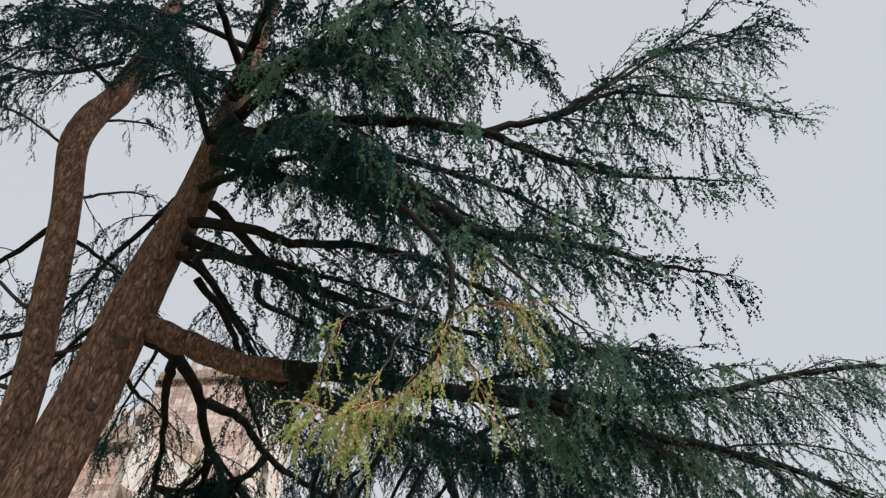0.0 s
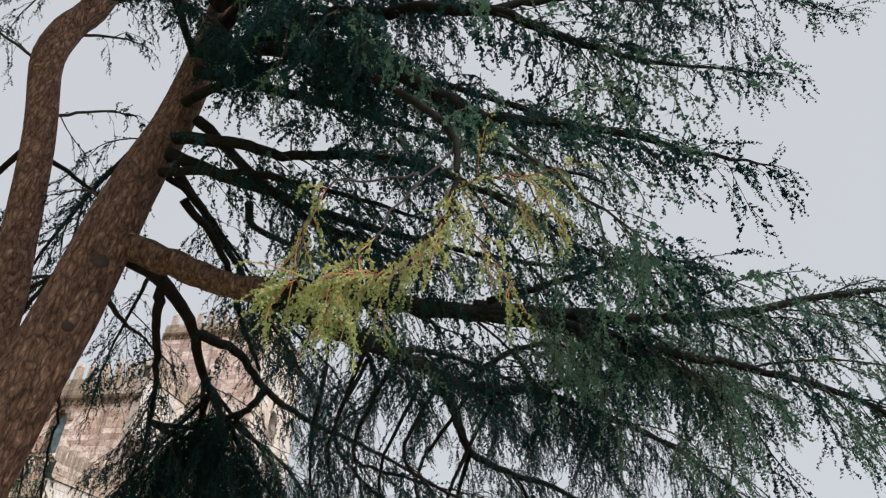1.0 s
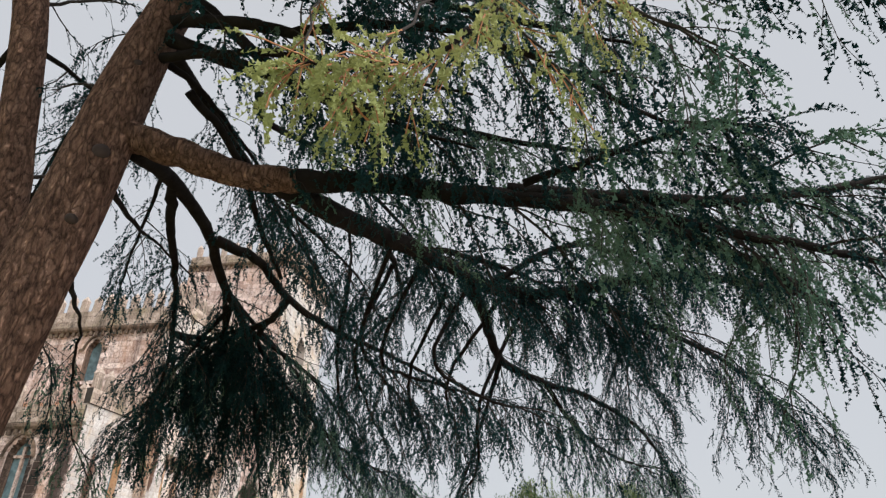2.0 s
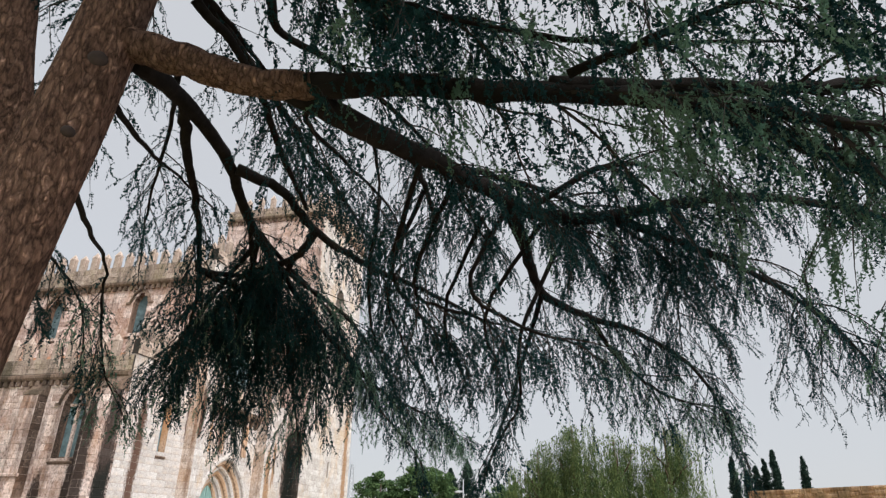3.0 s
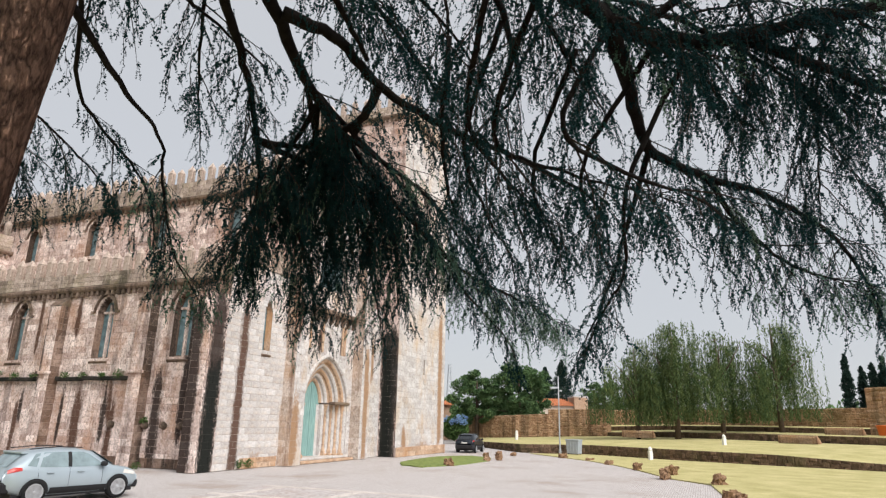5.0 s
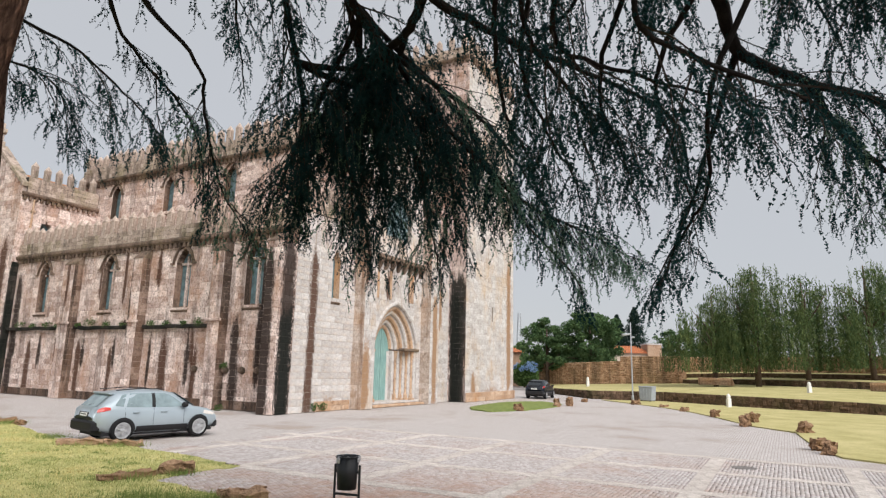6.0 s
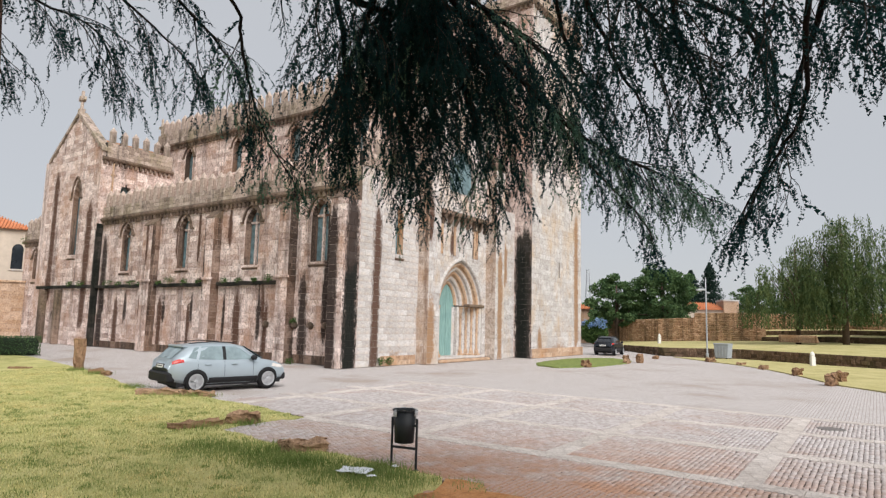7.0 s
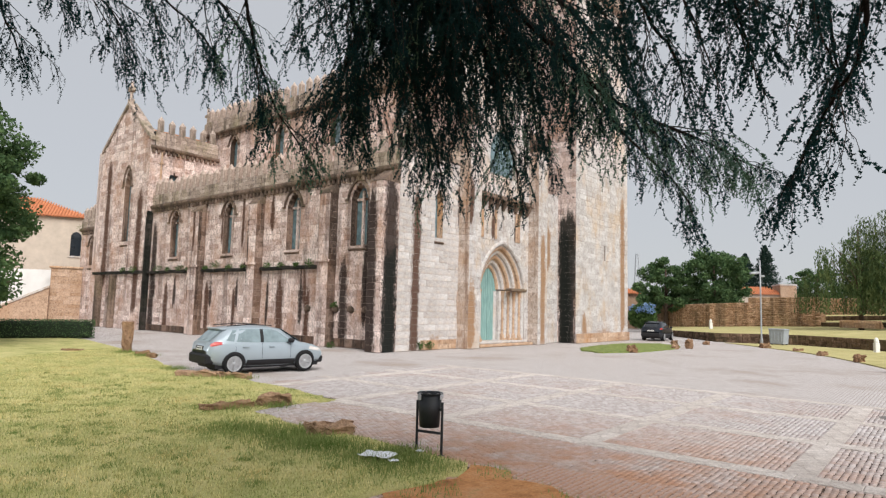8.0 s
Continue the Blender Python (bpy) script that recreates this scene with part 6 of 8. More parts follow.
def build_car(m, paint, label, glass):
    """A compact crossover: x forward from the rear axle, y to its left."""
    car = thing("car", m, label, "car")
    # stations: x, floor, belt height, belt half width, roof height, roof half width
    st = [(-0.86, 0.50, 0.78, 0.70, 0.80, 0.62), (-0.80, 0.42, 0.98, 0.80, 1.02, 0.66), (-0.66, 0.36, 1.06, 0.85, 1.16, 0.60), (-0.40, 0.30, 1.06, 0.88, 1.40, 0.57), (-0.15, 0.28, 1.04, 0.89, 1.535, 0.61),
          (0.6, 0.26, 1.00, 0.89, 1.61, 0.64), (1.3, 0.26, 0.98, 0.89, 1.59, 0.64), (1.75, 0.26, 0.97, 0.89, 1.50, 0.62), (2.2, 0.28, 0.98, 0.88, 1.22, 0.66), (2.5, 0.28, 0.99, 0.87, 1.03, 0.76),
          (2.95, 0.30, 0.92, 0.85, 0.96, 0.70), (3.25, 0.34, 0.80, 0.80, 0.84, 0.62), (3.42, 0.40, 0.66, 0.68, 0.70, 0.50)]
    v, f = [], []
    for x, fl, bz, bw, rz, rw in st:
        mz = fl + (bz - fl) * 0.55
        half = [(bw * 0.9, fl), (bw * 0.98, fl + 0.12), (bw * 1.0, mz), (bw * 0.985, bz - 0.06), (bw * 0.955, bz), (bw * 0.5 + rw * 0.5, (bz + rz) / 2 + 0.01), (rw * 1.03, rz - 0.07), (rw * 0.9, rz - 0.01), (rw * 0.45, rz + 0.015)]
        ring = [(x, -w, z) for w, z in half] + [(x, w, z) for w, z in half[::-1]]
        v += ring
    n = 18
    for i in range(len(st) - 1):
        f += [(i * n + k, i * n + (k + 1) % n, (i + 1) * n + (k + 1) % n, (i + 1) * n + k) for k in range(n)]
    f += [tuple(range(n)), tuple(range(len(st) * n - 1, (len(st) - 1) * n - 1, -1))]
    me = mesh_from("body", v, f, paint, True)
    body = part("body", me, None, car)
    xs = [q[0] for q in st]

    def skin(x, z):
        """Half width of the greenhouse or flank at x, z."""
        fl, bz, bw, rz, rw = (float(np.interp(x, xs, [q[k] for q in st])) for k in range(1, 6))
        mz = fl + (bz - fl) * 0.55
        zs = [fl, fl + 0.12, mz, bz - 0.06, bz, (bz + rz) / 2 + 0.01, rz - 0.07, rz - 0.01]
        ws = [bw * 0.9, bw * 0.98, bw, bw * 0.985, bw * 0.955, bw * 0.5 + rw * 0.5, rw * 1.03, rw * 0.9]
        return float(np.interp(z, zs, ws))

    def side_panel(name, outline, s, mat, off=0.008, parent=None, label=""):
        q = [(x, z) for x, z in outline]
        dense = []
        for (x0, z0), (x1, z1) in zip(q, q[1:] + q[:1]):
            for t in (0, 0.25, 0.5, 0.75):
                dense.append((x0 + (x1 - x0) * t, z0 + (z1 - z0) * t))
        cx, cz = sum(a for a, _ in dense) / len(dense), sum(b for _, b in dense) / len(dense)
        rings = [dense, [(cx + (a - cx) * 0.5, cz + (b - cz) * 0.5) for a, b in dense], [(cx, cz)]]
        vv = [(a, s * (skin(a, b) + off), b) for r in rings for a, b in r]
        m_ = len(dense)
        ff = [(k, (k + 1) % m_, m_ + (k + 1) % m_, m_ + k) for k in range(m_)] + [(m_ + k, m_ + (k + 1) % m_, 2 * m_) for k in range(m_)]
        return part(name, mesh_from(name, vv, ff, mat, True), None, parent or body, label)
    for s in (-1, 1):
        side_panel("side_window", [(-0.28, 1.13), (-0.02, 1.09), (0.12, 1.48), (-0.02, 1.46)], s, glass)
        side_panel("side_window", [(0.08, 1.08), (0.93, 1.05), (0.93, 1.50), (0.22, 1.50)], s, glass)
        side_panel("side_window", [(1.05, 1.05), (2.12, 1.045), (1.98, 1.16), (1.62, 1.42), (1.40, 1.49), (1.05, 1.50)], s, glass)
        side_panel("pillar_trim", [(0.93, 1.05), (1.05, 1.05), (1.05, 1.50), (0.93, 1.50)], s, TRIM_BLACK, 0.006)
        side_panel("sill_cladding", [(0.42, 0.28), (2.24, 0.28), (2.22, 0.47), (0.44, 0.47)], s, TRIM_BLACK, 0.02)
        for x0 in (0.98, 0.02 + 0.02, 2.05):
            side_panel("door_gap", [(x0, 0.5), (x0 + 0.012, 0.5), (x0 + 0.012, 1.04), (x0, 1.04)], s, TRIM_BLACK, 0.004)
        for x0 in (0.28, 1.22):
            g = Geo().box(x0, s * (skin(x0, 0.9) + 0.005), 0.885, x0 + 0.22, s * (skin(x0, 0.9) + 0.045), 0.925, 0.01)
            g.put("door_handle", paint, body)
        g = Geo().box(1.92, s * 0.86, 1.03, 2.12, s * 1.06, 1.19, 0.05)
        g.put("wing_mirror", TRIM_BLACK, body)
        side_panel("tail_lamp", [(-0.80, 0.93), (-0.42, 1.0), (-0.42, 1.08), (-0.62, 1.10), (-0.78, 1.02)], s, RED_LAMP, 0.012)
        side_panel("headlamp", [(2.78, 0.78), (3.30, 0.70), (3.24, 0.80), (2.82, 0.90)], s, CLEAR_LAMP, 0.01)
        Geo().tube([(-0.2, s * 0.60, 1.60), (0.6, s * 0.63, 1.655), (1.4, s * 0.62, 1.62)], 0.016, 6).put("roof_rail", TRIM_BLACK, body)
        for x in (0.0, 2.63):
            arch = Geo()
            pts = [(x + 0.41 * math.cos(a), 0.35 + 0.41 * math.sin(a)) for a in np.linspace(-0.15, math.pi + 0.15, 15)]
            inner = [(x + 0.335 * math.cos(a), 0.35 + 0.335 * math.sin(a)) for a in np.linspace(-0.15, math.pi + 0.15, 15)]
            k = len(pts)
            vv = [(a, s * (skin(a, max(b, 0.4)) + 0.018), b) for a, b in pts] + [(a, s * (skin(a, max(b, 0.4)) + 0.018), b) for a, b in inner] + [(a, s * 0.6, b) for a, b in inner]
            arch.add(vv, [(i, i + 1, k + i + 1, k + i) for i in range(k - 1)] + [(k + i, k + i + 1, 2 * k + i + 1, 2 * k + i) for i in range(k - 1)])
            arch.put("wheel_arch", TRIM_BLACK, body)
            well = Geo().lathe([(0.33, -0.02), (0.33, 0.0)], sides=24)
            wob = well.put("wheel_well", TYRE, body)
            wob.location, wob.rotation_euler = (x, s * 0.66, 0.36), (math.pi / 2, 0, 0)
            wheel = new("wheel")
            wheel.parent = car
            wheel.location = (x, s * 0.80, 0.358)
            wheel.rotation_euler = (-s * math.pi / 2, 0, 0)
            wheel.scale = (1.07, 1.07, 1.0)
            Geo().lathe([(0.22, -0.12), (0.30, -0.12), (0.332, -0.09), (0.335, 0.0), (0.332, 0.09), (0.30, 0.12), (0.235, 0.125), (0.22, 0.10)], sides=36).put("tyre", TYRE, wheel, smooth=True)
            rim = Geo().lathe([(0.02, 0.05), (0.18, 0.045), (0.2, 0.06), (0.222, 0.115), (0.238, 0.125), (0.238, 0.10)], sides=36)
            rim.put("rim", TRIM_BLACK, wheel, smooth=True)
            g = Geo().lathe([(0.238, 0.118), (0.238, 0.13), (0.205, 0.13), (0.2, 0.118)], sides=36)
            for a in range(5):
                for da in (-0.16, 0.16):
                    t = a * 2 * math.pi / 5 + da
                    c_, s_ = math.cos(t), math.sin(t)
                    w = 0.018
                    p0, p1 = (0.05 * c_, 0.05 * s_), (0.215 * math.cos(t + da * 0.3), 0.215 * math.sin(t + da * 0.3))
                    g.add([(p0[0] - w * s_, p0[1] + w * c_, 0.118), (p0[0] + w * s_, p0[1] - w * c_, 0.118), (p1[0] + w * s_, p1[1] - w * c_, 0.122), (p1[0] - w * s_, p1[1] + w * c_, 0.122),
                           (p0[0] - w * s_, p0[1] + w * c_, 0.08), (p0[0] + w * s_, p0[1] - w * c_, 0.08), (p1[0] + w * s_, p1[1] - w * c_, 0.08), (p1[0] - w * s_, p1[1] + w * c_, 0.08)],
                          [(0, 1, 2, 3), (0, 4, 5, 1), (1, 5, 6, 2), (2, 6, 7, 3), (3, 7, 4, 0)])
            g.lathe([(0.06, 0.09), (0.06, 0.128), (0.03, 0.135)], sides=16)
            g.put("spokes", ALLOY, wheel)

    def rear(name, y0, y1, z0, z1, mat, off=0.012, slopes=True):
        def bx(z):
            return float(np.interp(z, [0.5, 0.8, 1.0, 1.14, 1.45, 1.56], [-0.86, -0.86, -0.81, -0.69, -0.36, -0.16])) - off
        zz = np.linspace(z0, z1, 5)
        vv = [(bx(z), y, z) for z in zz for y in (y0, y1)]
        return part(name, mesh_from(name, vv, [(2 * i, 2 * i + 1, 2 * i + 3, 2 * i + 2) for i in range(4)], mat), None, body)
    rear("rear_window", -0.56, 0.56, 1.10, 1.46, glass, 0.02)
    rear("plate_recess", -0.34, 0.34, 0.80, 0.93, TRIM_BLACK, 0.010)
    rear("number_plate", -0.26, 0.26, 0.80, 0.91, PLATE, 0.016)
    Geo().box(-0.875, -0.2, 0.845, -0.872, 0.2, 0.875).put("plate_bar", TRIM_BLACK, body)
    Geo().box(-0.93, -0.80, 0.34, -0.62, 0.80, 0.68, 0.06).put("rear_bumper", TRIM_BLACK, body)
    Geo().box(3.05, -0.74, 0.28, 3.46, 0.74, 0.55, 0.06).put("front_bumper", TRIM_BLACK, body)
    Geo().box(-0.42, -0.58, 1.46, -0.2, 0.58, 1.53, 0.02).put("roof_spoiler", paint, body)
    Geo().tube([(-0.72, 0.05, 1.12), (-0.63, -0.3, 1.20)], 0.012, 5).put("rear_wiper", TRIM_BLACK, body)
    g = Geo()
    g.add([(1.78, -0.6, 1.49), (1.78, 0.6, 1.49), (2.46, 0.72, 1.06), (2.46, -0.72, 1.06)], [(0, 1, 2, 3)])
    o = g.put("windscreen", glass, body)
    o.location = (0.02, 0, 0.012)
    Geo().box(-0.6, -0.78, 0.2, 3.2, 0.78, 0.34).put("underbody", TRIM_BLACK, body)
    return car


PAINT_SILVER = car_paint("silver_blue_paint", (0.36, 0.42, 0.465))
PAINT_DARK = car_paint("dark_blue_paint", (0.012, 0.016, 0.024))
build_car(pose(-7.19, 25.46, 0, 0, 0, 47), PAINT_SILVER, "silver-blue compact crossover car parked on the paving", GLASS_CAR)
build_car(pose(14.9, 60.0, 0, 0, 0, 62), PAINT_DARK, "dark estate car parked by the tower", GLASS_DARK)

# ---- street furniture ----
GALV = plain("galvanised_steel", (0.34, 0.36, 0.38), 0.5, 0.4, 0.4, 0.1, 6)


def lamp_post(x, y, z, h, label, arm=0.0):
    lp = thing("street_lamp", pose(x, y, z), label, "lamp post")
    Geo().lathe([(0.11, 0), (0.11, 0.5), (0.06, 0.7), (0.055, h * 0.6), (0.045, h)], sides=12).put("pole", GALV, lp, smooth=True)
    Geo().box(-0.55, -0.06, h - 1.05, 0.0, 0.06, h - 0.9, 0.02).put("arm", GALV, lp)
    Geo().box(-0.75, -0.13, h - 1.1, -0.3, 0.13, h - 0.94, 0.04).put("lantern", GALV, lp)
    Geo().box(0.02, -0.1, h - 1.3, 0.3, 0.1, h - 1.16, 0.03).put("bracket", GALV, lp)


lamp_post(21.7, 54.7, 0, 6.6, "tall grey steel street lamp beside the container")
lamp_post(23.0, 89.5, 0.5, 5.3, "distant slim grey street lamp by the gate")
cont = thing("waste_container", pose(24.3, 58.0, 0, 0, 0, -50) @ Matrix.Diagonal((0.62, 0.7, 1, 1)), "large grey plastic waste container with a lid", "container")
CONT = plain("grey_container_plastic", (0.30, 0.33, 0.37), 0.5, 0, 0.4, 0.1, 4)
g = Geo().extrude([(-0.85, 0.12), (0.85, 0.12), (1.0, 1.2), (-1.0, 1.2)], 1, -0.55, 0.55)
g.put("tub", CONT, cont)
Geo().box(-1.05, -0.62, 1.2, 1.05, 0.62, 1.32, 0.04).put("lid", CONT, cont)
for k in range(4):
    Geo().box(-0.75 + k * 0.45, -0.6, 0.25, -0.65 + k * 0.45, -0.53, 1.1, 0.02).put("rib", CONT, cont)
for x in (-0.7, 0.7):
    for y in (-0.4, 0.4):
        o = Geo().lathe([(0.1, -0.03), (0.1, 0.03)], sides=12).put("wheel", TYRE, cont)
        o.location, o.rotation_euler = (x, y, 0.1), (math.pi / 2, 0, 0)
WHITE_ST = plain("white_painted_stone", (0.7, 0.69, 0.66), 0.8, 0, 0.2, 0.1, 8, 0.01)
for x, y, z, h in ((27.8, 50.9, 0, 1.0), (37.2, 55.0, 1.1, 0.9), (23.8, 73.5, 0.7, 1.1)):
    wp = thing("white_post", pose(x, y, z), "small white painted stone post on the grass", "post", "white posts")
    Geo().box(-0.15, -0.15, 0, 0.15, 0.15, h * 0.7, 0.03).put("shaft", WHITE_ST, wp)
    Geo().lathe([(0.11, h * 0.7), (0.16, h * 0.76), (0.14, h * 0.9), (0.08, h), (0.02, h + 0.04)], sides=12).put("head", WHITE_ST, wp)
for x, y, z, tn in ((35.3, 66.6, 1.4, 140), (45.5, 55.5, 1.35, 125), (52, 57.2, 2.1, 125)):
    steps = thing("stone_steps", pose(x, y, z, 0, 0, tn), "short flight of pale stone steps in the terrace wall", "steps", "terrace steps")
    for k in range(4):
        Geo().box(-1.6, k * 0.32, 0, 1.6, 1.4, (k + 1) * 0.18, 0.02).put("step", STONE_RUST, steps)
cone_o = thing("orange_tub", pose(51.5, 52.6, 2.2), "orange plastic tub standing by the earth bank", "tub")
Geo().lathe([(0.35, 0), (0.5, 0.85), (0.54, 0.85), (0.54, 0.9), (0.4, 0.9)], sides=18).put("tub", plain("orange_plastic", (0.6, 0.13, 0.03), 0.5), cone_o, smooth=True)
g = thing("manhole_cover", pose(11.85, 21.0, 0.0, 0, 0, 30), "round iron manhole cover set in the paving", "manhole cover")
Geo().lathe([(0.34, -0.02), (0.34, 0.008), (0.31, 0.012), (0.02, 0.012)], sides=28).put("cover", plain("cast_iron", (0.17, 0.155, 0.145), 0.75, 0.2, 0.3, 0.3, 20, 0.004), g)

# ---- houses ----
TILE = plain("orange_roof_tile", (0.50, 0.19, 0.09), 0.85, 0, 0.2, 0.3, 3, 0.02)
CREAM = plain("cream_render", (0.51, 0.43, 0.355), 0.9, 0, 0.2, 0.12, 1.2, 0.01)
WHITE_R = plain("white_render", (0.68, 0.66, 0.64), 0.9, 0, 0.2, 0.08, 1.0, 0.01)
WARM_STONE = stone("warm_sandstone", (0.36, 0.24, 0.16), (0.48, 0.35, 0.26), (0.10, 0.06, 0.04), (0.55, 0.8), 0.5, (0.38, 0.22, 0.12), 0.4)


def hip_roof(parent, x0, y0, x1, y1, z, h, over=0.45):
    g = Geo()
    a = min(x1 - x0, y1 - y0) / 2
    r0, r1 = ((x0 + a, (y0 + y1) / 2), (x1 - a, (y0 + y1) / 2)) if x1 - x0 > y1 - y0 else (((x0 + x1) / 2, y0 + a), ((x0 + x1) / 2, y1 - a))
    v = [(x0 - over, y0 - over, z), (x1 + over, y0 - over, z), (x1 + over, y1 + over, z), (x0 - over, y1 + over, z), (*r0, z + h), (*r1, z + h)]
    f = [(0, 1, 5, 4), (1, 2, 5), (2, 3, 4, 5), (3, 0, 4), (3, 2, 1, 0)] if x1 - x0 > y1 - y0 else [(0, 1, 4), (1, 2, 5, 4), (2, 3, 5), (3, 0, 4, 5), (3, 2, 1, 0)]
    g.add(v, f)
    roof = g.put("roof", TILE, parent)
    ridge = Geo()
    n = int((x1 - x0) / 0.28)
    for k in range(n):
        x = x0 - over + (x1 - x0 + 2 * over) * (k + 0.5) / n
        ridge.tube([(x, y0 - over - 0.03, z + 0.03), (x, y0 - over + (r0[1] - y0 + over) * min(1, max(0.04, min(x - x0 + over, x1 + over - x) / a)), z + 0.05 + h * min(1, max(0.04, min(x - x0 + over, x1 + over - x) / a)))], 0.075, 5, False)
    ridge.put("tile_rows", TILE, roof, kind="stuff")
    return roof


priory = thing("priory_house", pose(-50.8, 62.5, 0, 0, 0, 32), "cream rendered old house with an orange tiled roof beyond the church", "house")
Geo().box(-9, 0, 0, 9.5, 12, 11.0).put("wall", CREAM, priory)
hip_roof(priory, -9, 0, 9.5, 12, 11.0, 2.6)
for x in (-5, 0, 8.2):
    arch = [(x - 0.5, 6.9), (x + 0.5, 6.9)] + [(x + 0.5 * math.cos(k * math.pi / 8), 8.9 + 0.6 * math.sin(k * math.pi / 8)) for k in range(9)]
    Geo().extrude(arch, 1, -0.02, 0.2).put("window", GLASS_DARK, priory)
    Geo().box(x - 0.65, -0.1, 6.72, x + 0.65, 0, 6.9, 0.02).put("window_sill", STONE_FRONT, priory)
Geo().box(-9.1, -0.12, 5.0, 9.6, 0, 5.2).put("string_course", STONE_TRIM, priory)
annex = thing("annex_wall", pose(-37.7, 58.3, 0, 0, 0, 32), "warm sandstone stair block with a sloping parapet", "wall")
wall("pier", "b", 0, -1.6, 0.9, 0, 5.1, WARM_STONE, thick=1.6, seed=91, parent=annex)
Geo().extrude([(-5.3, 0), (-1.6, 0), (-1.6, 3.3), (-5.3, 1.4)], 1, -0.3, 0.3).put("stair_parapet", WARM_STONE, annex)
Geo().box(-1.75, -0.15, 5.1, 1.05, 1.6, 5.3, 0.04).put("pier_cap", STONE_RUST, annex)
Geo().extrude([(-5.4, 1.4), (-1.6, 3.3), (-1.6, 3.5), (-5.4, 1.6)], 1, -0.4, 0.4).put("coping", STONE_FRONT, annex)
Geo().box(-14, 2.2, 0, -1.6, 2.6, 5.0).put("white_wall", WHITE_R, annex)
farm = thing("tiled_house", pose(41.2, 104.5, 0, 0, 0, -8), "low rendered house with an orange tiled roof behind the wall", "house")
Geo().box(-4.2, 0, 0, 3.0, 5, 5.6).put("wall", CREAM, farm)
hip_roof(farm, -4.2, 0, 3.0, 5, 5.5, 1.2)
Geo().box(2.2, -0.5, 0, 4.4, 4, 6.9).put("chimney_block", WARM_STONE, farm)
Geo().box(2.1, -0.6, 6.9, 4.5, 4.1, 7.1).put("cap", STONE_FRONT, farm)
lodge = thing("gate_lodge", pose(18.8, 97, 0, 0, 0, 0), "small red-brown lodge with a tiled roof by the gate", "house")
Geo().box(-4, 0, 0, 2.2, 5, 5.0).put("wall", WARM_STONE, lodge)
hip_roof(lodge, -4, 0, 2.2, 5, 5.0, 1.3)
gate = thing("wooden_gate", pose(20.6, 90.5, 0.4, 0, 0, -15), "dark closed double gate in the boundary wall", "gate")
for x0 in (-1.5, 0.03):
    g = Geo()
    for k in range(5):
        g.box(x0 + k * 0.29, 0, 0.1, x0 + k * 0.29 + 0.275, 0.06, 2.5, 0.01)
    g.put("gate_leaf", TRIM_BLACK, gate)
pyl = thing("lattice_mast", pose(43.4, 210, 0), "distant grey lattice mast on the horizon", "mast")
g = Geo()
for sx in (-1, 1):
    for sy in (-1, 1):
        g.tube([(sx * 1.2, sy * 1.2, 0), (sx * 0.35, sy * 0.35, 21)], 0.1, 4)
for k in range(14):
    z0, z1 = k * 1.5, (k + 1) * 1.5
    w0, w1 = 1.2 - 0.85 * z0 / 21, 1.2 - 0.85 * z1 / 21
    g.tube([(-w0, -w0, z0), (w1, -w1, z1)], 0.06, 3)
    g.tube([(w0, -w0, z0), (-w1, -w1, z1)], 0.06, 3)
g.put("lattice", GALV, pyl)

# ---- trees, hedge and bushes ----
def leaf_mat(name, a, b, trans=0.3):
    return needle_mat(name, a, b, trans)


LEAF_DARK = leaf_mat("broad_leaves_dark", (0.045, 0.095, 0.045), (0.13, 0.20, 0.08), 0.35)
LEAF_MID = leaf_mat("broad_leaves", (0.035, 0.075, 0.025), (0.10, 0.16, 0.05))
LEAF_WILLOW = leaf_mat("willow_leaves", (0.03, 0.07, 0.032), (0.15, 0.185, 0.07), 0.35)
LEAF_CONIF = leaf_mat("far_conifer_needles", (0.014, 0.032, 0.026), (0.035, 0.062, 0.045))
HYDR = leaf_mat("blue_hydrangea_petals", (0.12, 0.22, 0.42), (0.30, 0.42, 0.62))
TRUNK_M = plain("grey_brown_bark", (0.09, 0.065, 0.05), 0.95, 0, 0.1, 0.3, 6, 0.03)


